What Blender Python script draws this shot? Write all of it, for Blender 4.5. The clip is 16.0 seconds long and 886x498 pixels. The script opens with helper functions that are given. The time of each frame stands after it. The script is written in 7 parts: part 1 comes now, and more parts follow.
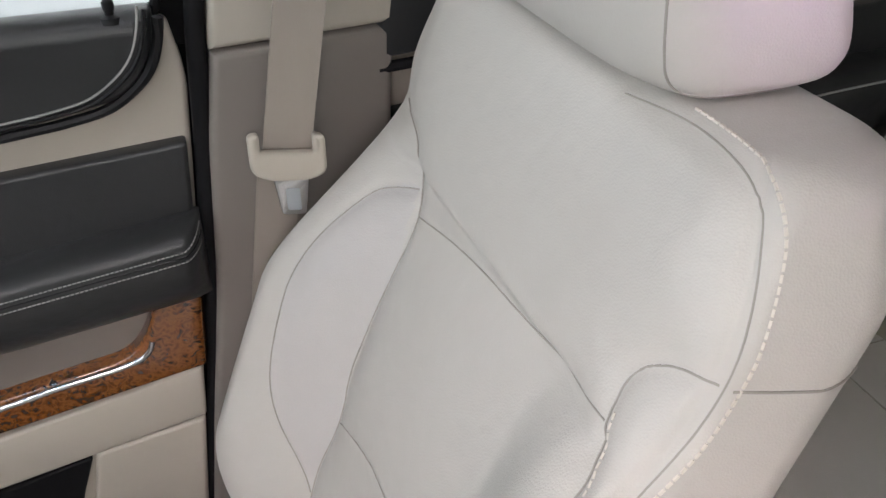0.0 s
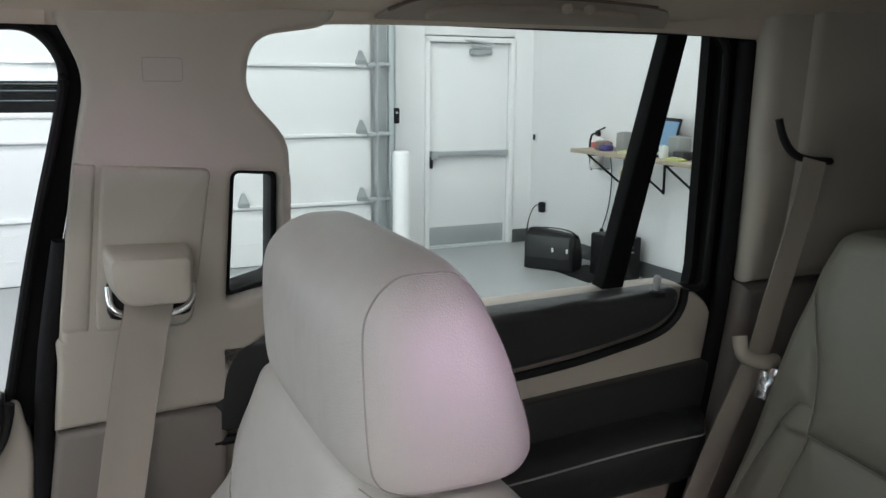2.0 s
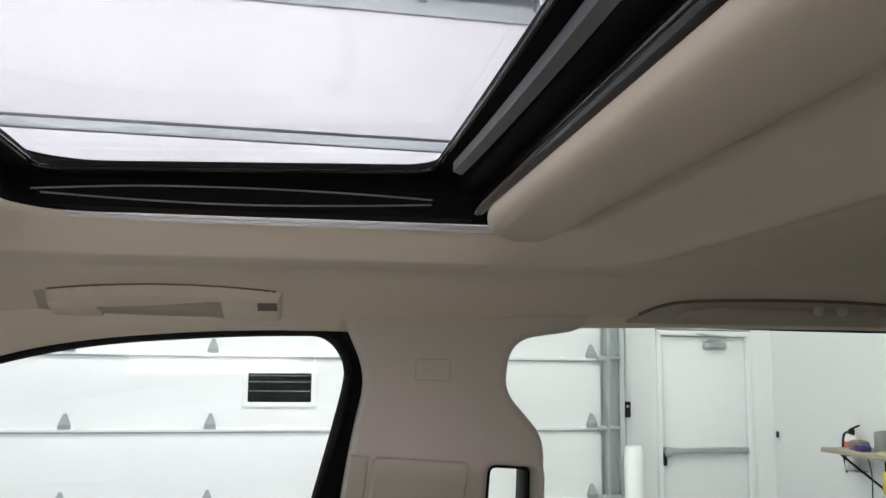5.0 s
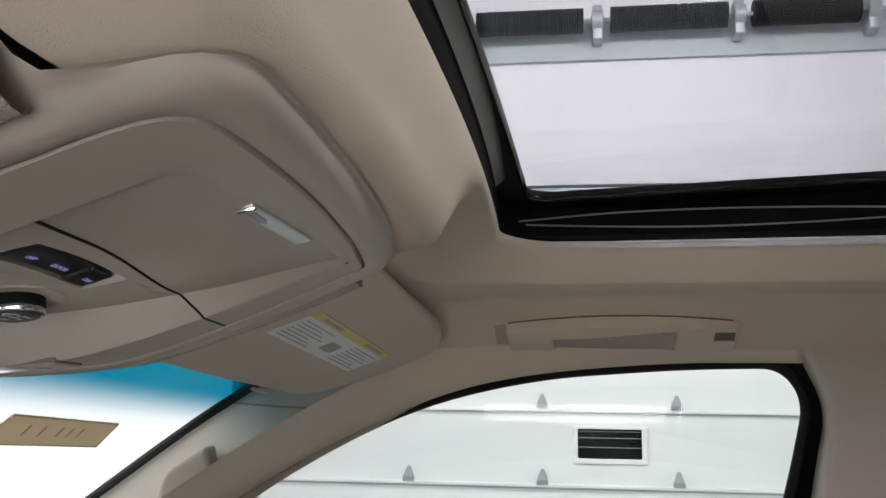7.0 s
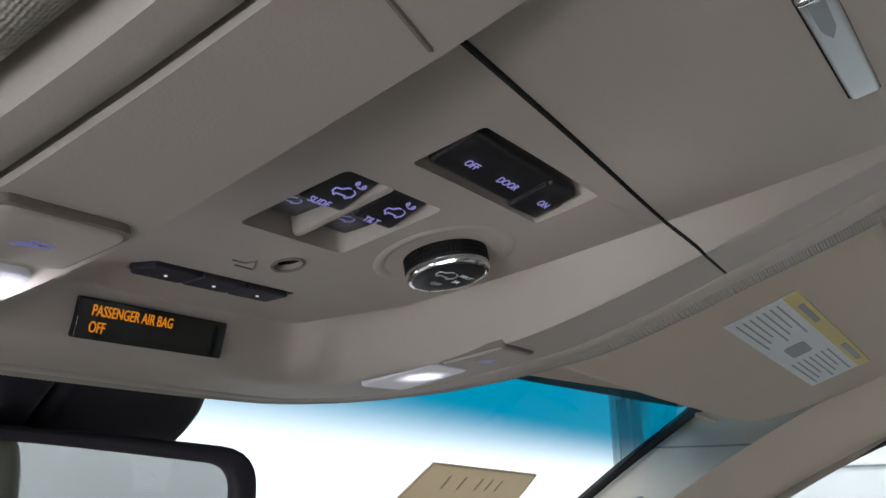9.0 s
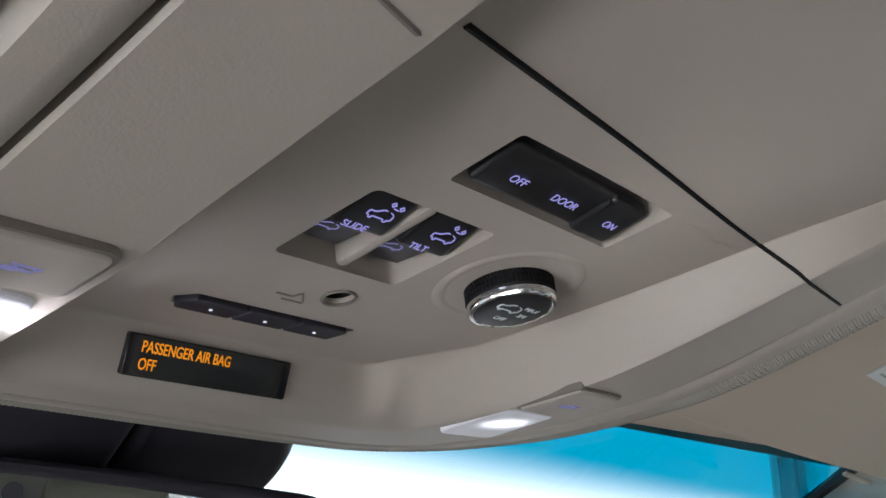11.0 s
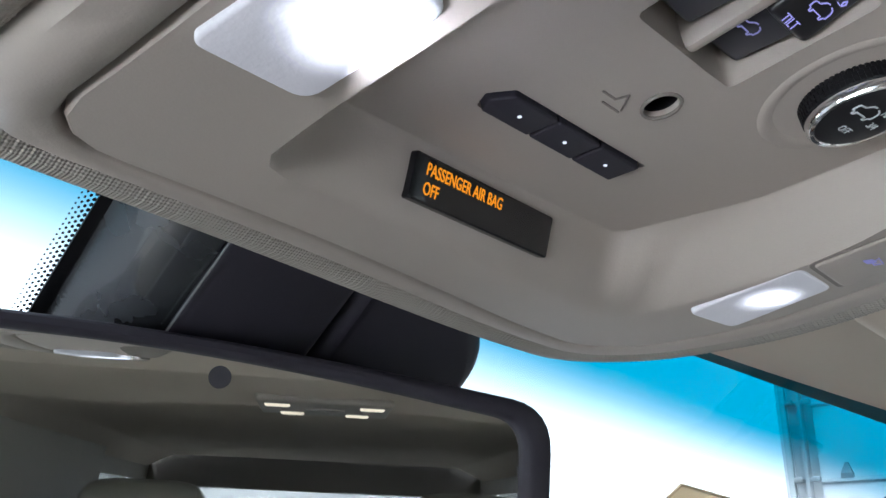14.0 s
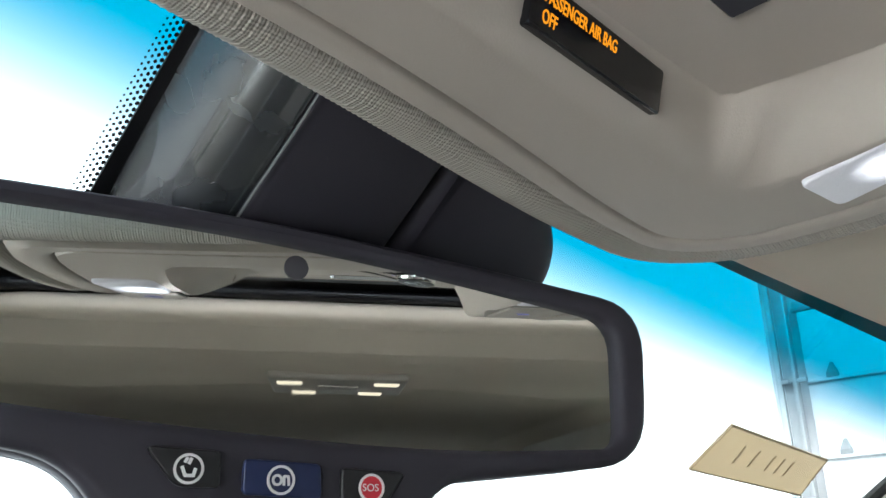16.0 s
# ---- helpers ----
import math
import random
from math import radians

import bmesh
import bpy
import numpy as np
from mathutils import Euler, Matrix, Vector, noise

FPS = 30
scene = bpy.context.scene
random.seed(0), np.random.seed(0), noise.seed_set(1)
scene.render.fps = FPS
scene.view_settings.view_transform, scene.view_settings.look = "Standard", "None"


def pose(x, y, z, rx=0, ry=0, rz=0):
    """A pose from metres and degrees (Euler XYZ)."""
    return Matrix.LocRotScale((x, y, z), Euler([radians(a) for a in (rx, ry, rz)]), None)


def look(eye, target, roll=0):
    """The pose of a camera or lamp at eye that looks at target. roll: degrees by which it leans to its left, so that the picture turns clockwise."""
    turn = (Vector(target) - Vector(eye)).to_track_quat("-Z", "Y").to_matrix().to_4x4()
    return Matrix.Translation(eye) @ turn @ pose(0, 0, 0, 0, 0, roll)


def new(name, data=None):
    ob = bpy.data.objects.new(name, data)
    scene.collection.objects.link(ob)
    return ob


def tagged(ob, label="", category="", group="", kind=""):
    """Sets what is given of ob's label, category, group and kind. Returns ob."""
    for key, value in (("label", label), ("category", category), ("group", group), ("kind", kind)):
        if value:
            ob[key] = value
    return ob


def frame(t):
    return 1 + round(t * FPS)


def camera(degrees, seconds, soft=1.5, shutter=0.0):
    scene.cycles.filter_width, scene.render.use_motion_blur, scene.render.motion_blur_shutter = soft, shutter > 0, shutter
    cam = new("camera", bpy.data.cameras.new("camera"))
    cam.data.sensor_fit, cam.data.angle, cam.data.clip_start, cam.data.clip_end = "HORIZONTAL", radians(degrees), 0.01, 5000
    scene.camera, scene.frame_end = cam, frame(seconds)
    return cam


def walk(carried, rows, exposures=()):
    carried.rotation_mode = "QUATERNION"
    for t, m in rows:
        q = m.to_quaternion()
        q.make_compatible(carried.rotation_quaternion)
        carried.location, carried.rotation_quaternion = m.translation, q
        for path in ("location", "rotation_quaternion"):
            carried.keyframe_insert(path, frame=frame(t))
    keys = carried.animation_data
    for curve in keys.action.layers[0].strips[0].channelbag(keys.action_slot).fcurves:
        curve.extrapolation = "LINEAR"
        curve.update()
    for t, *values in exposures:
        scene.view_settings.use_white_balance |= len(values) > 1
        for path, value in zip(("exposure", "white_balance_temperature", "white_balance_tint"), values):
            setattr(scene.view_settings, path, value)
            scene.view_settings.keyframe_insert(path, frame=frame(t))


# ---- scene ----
cam = camera(53.1, 16.0)
PATH = [
    (0, (0.223, -0.17, 1.645), (0.762, 1.44, 0.589), -0.4),
    (0.5, (0.257, -0.196, 1.673), (0.88, 1.47, 0.76), 0.6),
    (1, (0.288, -0.217, 1.69), (0.947, 1.52, 0.949), 0.2),
    (1.5, (0.298, -0.264, 1.721), (1.016, 1.508, 1.135), 0.3),
    (2, (0.311, -0.319, 1.747), (1.08, 1.487, 1.363), 0.5),
    (2.5, (0.315, -0.362, 1.766), (1.098, 1.458, 1.496), 0.8),
    (3, (0.307, -0.41, 1.775), (1.079, 1.431, 1.651), 0.7),
    (5.5, (0.227, -0.352, 1.754), (0.372, 1.621, 2.046), 0.6),
    (6, (0.182, -0.348, 1.759), (0.194, 1.628, 2.068), 0.5),
    (6.5, (0.168, -0.387, 1.747), (0.011, 1.577, 2.088), 0.6),
    (7, (0.101, -0.347, 1.725), (-0.279, 1.58, 2.105), 1.0),
    (7.5, (0.051, -0.288, 1.71), (-0.557, 1.574, 2.114), 0.7),
    (8, (0.017, -0.257, 1.7), (-0.808, 1.516, 2.121), 0.5),
    (8.5, (-0.011, -0.23, 1.698), (-1.022, 1.434, 2.155), -0.0),
    (9, (-0.02, -0.217, 1.696), (-1.099, 1.381, 2.228), -1.7),
    (11.5, (-0.014, -0.172, 1.697), (-1.354, 1.162, 2.351), 1.1),
    (12, (-0.018, -0.174, 1.696), (-1.365, 1.144, 2.364), 1.1),
    (12.5, (-0.017, -0.173, 1.695), (-1.374, 1.129, 2.373), 1.2),
    (13, (-0.019, -0.176, 1.693), (-1.378, 1.121, 2.378), 1.2),
    (13.5, (-0.057, -0.189, 1.67), (-1.412, 1.1, 2.379), 1.3),
    (14, (-0.127, -0.201, 1.645), (-1.425, 1.146, 2.354), 0.4),
    (14.5, (-0.16, -0.199, 1.623), (-1.442, 1.159, 2.338), -0.6),
    (15, (-0.174, -0.199, 1.618), (-1.454, 1.163, 2.329), -1.2),
    (15.5, (-0.179, -0.197, 1.615), (-1.459, 1.167, 2.322), -1.5),
    (16, (-0.183, -0.197, 1.615), (-1.465, 1.169, 2.313), -1.7),
]
walk(cam, [(t, look(eye, target, roll)) for t, eye, target, roll in PATH], exposures=[(0,-.14,6250,11),(1,-.33,6150,10),(1.5,-.57,6050,10),(2,-.64,6150,10),(2.5,-.66,6200,10),(3,-.58,6200,10),(5.5,-.70,6500,10),(6.5,-.96,6500,10),(7,-.98,6500,10),(7.5,-1.0,6450,10),(8,-1.02,6300,10),(8.5,-.98,6200,10),(9,-.70,6050,10),(11.5,-.30,6050,9),(12.5,-.30,6050,9),(13.5,-.14,5900,8),(14.5,.08,5650,8),(15.2,.15,5700,7),(16,.20,6000,4)])

# ---- light ----
world = bpy.data.worlds.new("world")
scene.world = world
world.use_nodes = True
_wn = world.node_tree.nodes
_sky = _wn.new("ShaderNodeTexSky")
_sky.sky_type, _sky.sun_disc, _sky.sun_elevation, _sky.sun_rotation = "NISHITA", False, radians(40), radians(250)
world.node_tree.links.new(_sky.outputs[0], _wn["Background"].inputs[0])
_wn["Background"].inputs[1].default_value = 0.06


def area_lamp(name, m, sx, sy, power, colour=(1, 1, 1), spread=180):
    d = bpy.data.lights.new(name, "AREA")
    d.spread = radians(spread)
    d.shape, d.size, d.size_y, d.energy, d.color = "RECTANGLE", sx, sy, power, colour
    ob = new(name, d)
    ob.matrix_world = m
    return ob


SHOP = 190.0
for lx, ly in ((-2.6, 4.6), (1.2, 4.6), (-2.6, -2.4), (1.2, -2.4)):
    area_lamp("shop_light", pose(lx, ly, 5.6, 38 if ly > 0 else -20, 0, 0), 2.4, 0.5, SHOP, (1.0, 0.985, 0.97))
for lx, ly in ((4.1, 1.2), (4.1, -2.6)):
    area_lamp("shop_light", pose(lx, ly, 5.6, 0, 20, 0), 0.5, 2.4, 1.2 * SHOP, (1.0, 0.985, 0.97))
# daylight from the open front bay
area_lamp("bay_daylight", look((-6.0, 0.9, 2.0), (0.2, 0.5, 1.5)), 6.0, 3.2, 130.0, (0.98, 0.99, 1.0))
# lamp outside the driver's window, standing in for the light through it
area_lamp("left_windows_daylight", look((-0.12, -1.2, 1.72), (0.02, 0.7, 1.25)), 0.9, 0.42, 2.6, (1.0, 0.94, 0.90), 90)
# low lamp added on the driver's side to brighten headliner and console; source unseen
area_lamp("left_floor_daylight", look((0.05, -1.70, 1.12), (0.10, 0.50, 1.86)), 1.0, 0.35, 3.3, (1.0, 0.95, 0.93), 60)
# pinkish fill added above the driver's window for the front seat's side
area_lamp("left_sky_daylight", look((-0.30, -1.30, 2.0), (0.42, 0.15, 1.2)), 0.9, 0.35, 4.5, (1.0, 0.80, 0.775), 50)
# fill lamp added to lift the rear door and pillar
area_lamp("left_rear_daylight", look((0.80, -1.25, 1.72), (0.98, 0.75, 1.32)), 0.6, 0.30, 2.3, (1.0, 0.93, 0.86), 40)
# narrow pink spot added to tint the head rest; no such lamp known
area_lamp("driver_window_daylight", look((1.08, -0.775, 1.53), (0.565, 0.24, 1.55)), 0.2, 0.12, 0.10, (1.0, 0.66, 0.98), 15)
# the driver's lit map lamp, whose lens stands proud of the console
area_lamp("map_lamp_light", look((-0.248, -0.100, 1.7410), (-0.21, 0.0, 1.770)), 0.016, 0.005, 0.022, (0.95, 0.93, 1.0), 150)


# ---- materials ----
def material(name, colour, rough=0.5, metal=0.0, var=0.08, scale=40.0, fine=600.0, bump=0.1, dist=0.0006, emit=None, power=0.0, coat=0.0, spec=0.5, stretch=(1, 1, 1)):
    m = bpy.data.materials.new(name)
    m.use_nodes = True
    n, l = m.node_tree.nodes, m.node_tree.links
    b = n["Principled BSDF"]
    b.inputs["Roughness"].default_value, b.inputs["Metallic"].default_value = rough, metal
    b.inputs["Coat Weight"].default_value, b.inputs["Specular IOR Level"].default_value = coat, spec
    tc, mp = n.new("ShaderNodeTexCoord"), n.new("ShaderNodeMapping")
    mp.inputs["Scale"].default_value = stretch
    l.new(tc.outputs["Object"], mp.inputs[0])
    big, small = n.new("ShaderNodeTexNoise"), n.new("ShaderNodeTexNoise")
    big.inputs["Scale"].default_value, big.inputs["Detail"].default_value = scale, 4
    small.inputs["Scale"].default_value, small.inputs["Detail"].default_value = fine, 2
    l.new(mp.outputs[0], big.inputs[0]), l.new(mp.outputs[0], small.inputs[0])
    mix = n.new("ShaderNodeMix")
    mix.data_type = "RGBA"
    mix.inputs[6].default_value = (*[c * (1 - var) for c in colour], 1)
    mix.inputs[7].default_value = (*[min(1, c * (1 + var)) for c in colour], 1)
    add = n.new("ShaderNodeMath")
    add.operation, add.inputs[1].default_value = "MULTIPLY_ADD", 0.3
    l.new(small.outputs[0], add.inputs[0]), l.new(big.outputs[0], add.inputs[2])
    sub = n.new("ShaderNodeMath")
    sub.operation, sub.inputs[1].default_value, sub.use_clamp = "SUBTRACT", 0.15, True
    l.new(add.outputs[0], sub.inputs[0]), l.new(sub.outputs[0], mix.inputs[0])
    l.new(mix.outputs[2], b.inputs["Base Color"])
    rr = n.new("ShaderNodeMath")
    rr.operation, rr.inputs[1].default_value, rr.inputs[2].default_value = "MULTIPLY_ADD", 0.12, rough - 0.06
    rr.use_clamp = True
    l.new(big.outputs[0], rr.inputs[0]), l.new(rr.outputs[0], b.inputs["Roughness"])
    if bump:
        bp = n.new("ShaderNodeBump")
        bp.inputs["Strength"].default_value, bp.inputs["Distance"].default_value = bump, dist
        l.new(small.outputs[0], bp.inputs["Height"]), l.new(bp.outputs[0], b.inputs["Normal"])
    if emit:
        b.inputs["Emission Color"].default_value, b.inputs["Emission Strength"].default_value = (*emit, 1), power
    return m


def knit(name, colour, size=900.0, rough=0.95, depth=0.0008):
    """Woven cloth: two crossed waves give the threads."""
    m = material(name, colour, rough, var=0.06, scale=8, fine=300, bump=0, spec=0.15)
    n, l = m.node_tree.nodes, m.node_tree.links
    tc = n.new("ShaderNodeTexCoord")
    waves = []
    for axis in ("X", "Y"):
        w = n.new("ShaderNodeTexWave")
        w.bands_direction = axis
        w.inputs["Scale"].default_value, w.inputs["Distortion"].default_value = size / 6.28, 0.6
        l.new(tc.outputs["Object"], w.inputs[0])
        waves.append(w)
    mul = n.new("ShaderNodeMath")
    mul.operation = "ADD"
    l.new(waves[0].outputs["Fac"], mul.inputs[0]), l.new(waves[1].outputs["Fac"], mul.inputs[1])
    bp = n.new("ShaderNodeBump")
    bp.inputs["Strength"].default_value, bp.inputs["Distance"].default_value = 0.35, depth
    l.new(mul.outputs[0], bp.inputs["Height"])
    l.new(bp.outputs[0], n["Principled BSDF"].inputs["Normal"])
    return m


def leather(name, colour, rough=0.42):
    m = material(name, colour, rough, var=0.05, scale=14, fine=420, bump=0, spec=0.4)
    n, l = m.node_tree.nodes, m.node_tree.links
    tc, v, big = n.new("ShaderNodeTexCoord"), n.new("ShaderNodeTexVoronoi"), n.new("ShaderNodeTexNoise")
    v.inputs["Scale"].default_value, big.inputs["Scale"].default_value = 620, 22
    l.new(tc.outputs["Object"], v.inputs[0]), l.new(tc.outputs["Object"], big.inputs[0])
    b1, b2 = n.new("ShaderNodeBump"), n.new("ShaderNodeBump")
    b1.inputs["Strength"].default_value, b1.inputs["Distance"].default_value = 0.25, 0.0007
    b2.inputs["Strength"].default_value, b2.inputs["Distance"].default_value = 0.35, 0.006
    l.new(v.outputs["Distance"], b1.inputs["Height"]), l.new(big.outputs[0], b2.inputs["Height"])
    l.new(b1.outputs[0], b2.inputs["Normal"]), l.new(b2.outputs[0], n["Principled BSDF"].inputs["Normal"])
    return m


def glow(name, colour, power):
    m = bpy.data.materials.new(name)
    m.use_nodes = True
    n, l = m.node_tree.nodes, m.node_tree.links
    e = n.new("ShaderNodeEmission")
    e.inputs[0].default_value, e.inputs[1].default_value = (*colour, 1), power
    l.new(e.outputs[0], n["Material Output"].inputs[0])
    return m


def pane_glass(name, tint, band=None):
    """Thin window glass: clear transmission with a Fresnel gloss. band: (axis z top, z bottom, colour) of a sun strip."""
    m = bpy.data.materials.new(name)
    m.use_nodes = True
    n, l = m.node_tree.nodes, m.node_tree.links
    tr, gl, mx, fr = n.new("ShaderNodeBsdfTransparent"), n.new("ShaderNodeBsdfGlossy"), n.new("ShaderNodeMixShader"), n.new("ShaderNodeLayerWeight")
    pw, ma = n.new("ShaderNodeMath"), n.new("ShaderNodeMath")
    pw.operation, pw.inputs[1].default_value = "POWER", 5.0
    ma.operation, ma.inputs[1].default_value, ma.inputs[2].default_value = "MULTIPLY_ADD", 0.35, 0.015
    fr.inputs[0].default_value = 0.5
    l.new(fr.outputs["Facing"], pw.inputs[0]), l.new(pw.outputs[0], ma.inputs[0])
    tr.inputs[0].default_value, gl.inputs["Roughness"].default_value = (*tint, 1), 0.01
    l.new(ma.outputs[0], mx.inputs[0]), l.new(tr.outputs[0], mx.inputs[1]), l.new(gl.outputs[0], mx.inputs[2])
    l.new(mx.outputs[0], n["Material Output"].inputs[0])
    if band:
        top, bottom, colour = band
        tc, sp, mr, mix = n.new("ShaderNodeTexCoord"), n.new("ShaderNodeSeparateXYZ"), n.new("ShaderNodeMapRange"), n.new("ShaderNodeMix")
        mix.data_type = "RGBA"
        l.new(tc.outputs["Object"], sp.inputs[0])
        tilt = n.new("ShaderNodeMath")
        tilt.operation, tilt.inputs[1].default_value = "MULTIPLY_ADD", 0.035
        lift = n.new("ShaderNodeMath")
        lift.operation, lift.inputs[1].default_value = "SUBTRACT", 0.0105
        l.new(sp.outputs[1], tilt.inputs[0]), l.new(sp.outputs[2], tilt.inputs[2]), l.new(tilt.outputs[0], lift.inputs[0]), l.new(lift.outputs[0], mr.inputs[0])
        mr.interpolation_type = "SMOOTHSTEP"
        mr.inputs[1].default_value, mr.inputs[2].default_value = bottom, top
        l.new(mr.outputs[0], mix.inputs[0])
        mix.inputs[6].default_value, mix.inputs[7].default_value = (*tint, 1), (*colour, 1)
        l.new(mix.outputs[2], tr.inputs[0])
    return m


def lamp_lens(name, centre, reach, power, low):
    """Frosted lens lit from behind: brightest over its bulb."""
    m = material(name, (0.72, 0.71, 0.75), 0.35, bump=0.3, fine=700)
    n, l = m.node_tree.nodes, m.node_tree.links
    tc, mp, gr, ramp, no = n.new("ShaderNodeTexCoord"), n.new("ShaderNodeMapping"), n.new("ShaderNodeTexGradient"), n.new("ShaderNodeMath"), n.new("ShaderNodeTexNoise")
    gr.gradient_type = "SPHERICAL"
    mp.inputs["Location"].default_value = tuple(-c / reach for c in centre)
    mp.inputs["Scale"].default_value = (1 / reach,) * 3
    l.new(tc.outputs["Object"], mp.inputs[0]), l.new(mp.outputs[0], gr.inputs[0])
    no.inputs["Scale"].default_value = 130.0
    l.new(tc.outputs["Object"], no.inputs[0])
    mul, add = n.new("ShaderNodeMath"), n.new("ShaderNodeMath")
    ramp.operation, ramp.inputs[1].default_value = "POWER", 2.2
    mul.operation = "MULTIPLY"
    add.operation, add.inputs[1].default_value, add.inputs[2].default_value = "MULTIPLY_ADD", power * 2, low
    l.new(gr.outputs["Fac"], ramp.inputs[0]), l.new(ramp.outputs[0], mul.inputs[0]), l.new(no.outputs[0], mul.inputs[1]), l.new(mul.outputs[0], add.inputs[0])
    b = n["Principled BSDF"]
    b.inputs["Emission Color"].default_value = (0.94, 0.92, 1.0, 1)
    l.new(add.outputs[0], b.inputs["Emission Strength"])
    return m


def burl():
    m = material("burl_wood", (0.2, 0.08, 0.025), 0.12, coat=1.0, bump=0)
    n, l = m.node_tree.nodes, m.node_tree.links
    tc, a, b = n.new("ShaderNodeTexCoord"), n.new("ShaderNodeTexNoise"), n.new("ShaderNodeTexVoronoi")
    a.inputs["Scale"].default_value, a.inputs["Detail"].default_value, a.inputs["Distortion"].default_value = 62, 6, 1.4
    b.inputs["Scale"].default_value = 120
    ramp, mul = n.new("ShaderNodeValToRGB"), n.new("ShaderNodeMath")
    mul.operation, mul.inputs[1].default_value = "MULTIPLY_ADD", 0.18
    l.new(tc.outputs["Object"], a.inputs[0]), l.new(a.outputs["Color"], b.inputs[0])
    l.new(tc.outputs["Object"], b.inputs[0])
    l.new(b.outputs["Distance"], mul.inputs[0]), l.new(a.outputs[0], mul.inputs[2])
    for e in ramp.color_ramp.elements:
        e.color = (0.03, 0.011, 0.005, 1)
    for p, c in ((0.40, (0.030, 0.011, 0.005)), (0.50, (0.10, 0.034, 0.009)), (0.60, (0.21, 0.078, 0.020)), (0.70, (0.13, 0.044, 0.011)), (0.82, (0.035, 0.011, 0.005))):
        e = ramp.color_ramp.elements.new(p)
        e.color = (*c, 1)
    l.new(mul.outputs[0], ramp.inputs[0]), l.new(ramp.outputs[0], n["Principled BSDF"].inputs["Base Color"])
    return m


BEIGE = material("beige_moulded_plastic", (0.422, 0.388, 0.328), 0.55, fine=900, bump=0.25, dist=0.0004, scale=9, var=0.05)
TAUPE = material("taupe_moulded_plastic", (0.20, 0.178, 0.158), 0.6, fine=900, bump=0.25, dist=0.0004, scale=9, var=0.06)
CONSOLE = material("console_plastic", (0.42, 0.375, 0.328), 0.5, fine=1100, bump=0.22, dist=0.0003, scale=12, var=0.04)
HEADCLOTH = material("headliner_cloth", (0.61, 0.535, 0.447), 0.95, var=0.05, scale=7, fine=1300, bump=0.35, dist=0.0006, spec=0.1)
HANDLE = material("tan_moulded_plastic", (0.47, 0.415, 0.35), 0.6, fine=900, bump=0.25, dist=0.0004, scale=9, var=0.05)
# dark brown that paints the shade in gaps round the grab handles
GAPSHADE = material("brown_gap_shade", (0.13, 0.105, 0.085), 0.7, bump=0)
# tan darkened for the shade in the handles' pockets and slots
HANDLESHADE = material("tan_pocket_shade", (0.36, 0.31, 0.26), 0.7, fine=900, bump=0.2, dist=0.0004, scale=9, var=0.05)
PIPING = knit("piping_cloth", (0.40, 0.375, 0.33), 1700.0, depth=0.002)
LEATHER = leather("beige_leather", (0.462, 0.443, 0.412))
# LEATHER darkened to carry the second row's shade; the cushions keep LEATHER
LEATHER_SHADED = leather("beige_leather_shaded", (0.235, 0.224, 0.185))
PERFORATED = leather("grey_insert_leather", (0.45, 0.432, 0.418), 0.5)
DARKLEATHER = leather("black_leather", (0.027, 0.028, 0.029), 0.34)
BLACK = material("black_plastic", (0.007, 0.007, 0.008), 0.5, fine=900, bump=0.15, dist=0.0003, spec=0.25)
RUBBER = material("black_rubber", (0.007, 0.007, 0.008), 0.65, bump=0.1, spec=0.2)
# lifted violet black: lens haze put into the colour of covers and mirror
HAZEBLACK = material("hazed_black_plastic", (0.030, 0.028, 0.038), 0.55, fine=900, bump=0.15, dist=0.0003, spec=0.3)
COVERBLACK = material("cover_black", (0.03, 0.034, 0.038), 0.26, bump=0, coat=1.0, spec=1.0)
TRACKLINE = material("grey_track_edge", (0.22, 0.22, 0.23), 0.4, metal=0.3, bump=0)
ALUMINIUM = material("anodised_aluminium", (0.62, 0.60, 0.62), 0.5, metal=0.35, bump=0)
GASKET = material("grey_gasket_rubber", (0.15, 0.16, 0.16), 0.34, bump=0.05, coat=0.4)
GLOSSBLACK = material("gloss_black", (0.006, 0.006, 0.008), 0.12, bump=0)
SWITCHGREY = material("switch_grey", (0.05, 0.05, 0.06), 0.4, bump=0)
SWITCHBLACK = material("switch_black", (0.014, 0.014, 0.016), 0.3, bump=0)
# darker than the leather, so the line also paints the shade in its groove
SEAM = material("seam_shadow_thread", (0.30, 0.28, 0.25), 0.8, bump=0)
THREAD = material("pale_stitching_thread", (0.62, 0.58, 0.52), 0.8, bump=0)
GREYTHREAD = material("grey_stitching_thread", (0.30, 0.30, 0.29), 0.8, bump=0)
WEB = material("beige_seat_belt_webbing", (0.30, 0.265, 0.23), 0.8, var=0.08, scale=30, fine=1500, bump=0.4, dist=0.0006, stretch=(1, 1, 0.12))
CHROME = material("chrome", (0.85, 0.85, 0.86), 0.12, metal=1.0, bump=0, var=0.02)
SEALGREY = material("grey_seal", (0.07, 0.075, 0.08), 0.42, bump=0)
STEEL = material("galvanised_steel", (0.42, 0.44, 0.45), 0.45, metal=0.5, scale=12, fine=60, bump=0.05)
WOOD = burl()
ETCH = material("etched_glass_mark", (0.60, 0.64, 0.66), 0.6, bump=0)
WHITEWALL = material("white_painted_wall", (0.83, 0.825, 0.83), 0.7, scale=1.2, fine=120, var=0.03, bump=0.1, dist=0.001)
DOORWHITE = material("white_steel_door", (0.83, 0.828, 0.835), 0.45, scale=1.5, fine=180, var=0.025, bump=0.06, dist=0.001)
GREYLINE = material("grey_door_rail", (0.50, 0.54, 0.55), 0.5, bump=0)
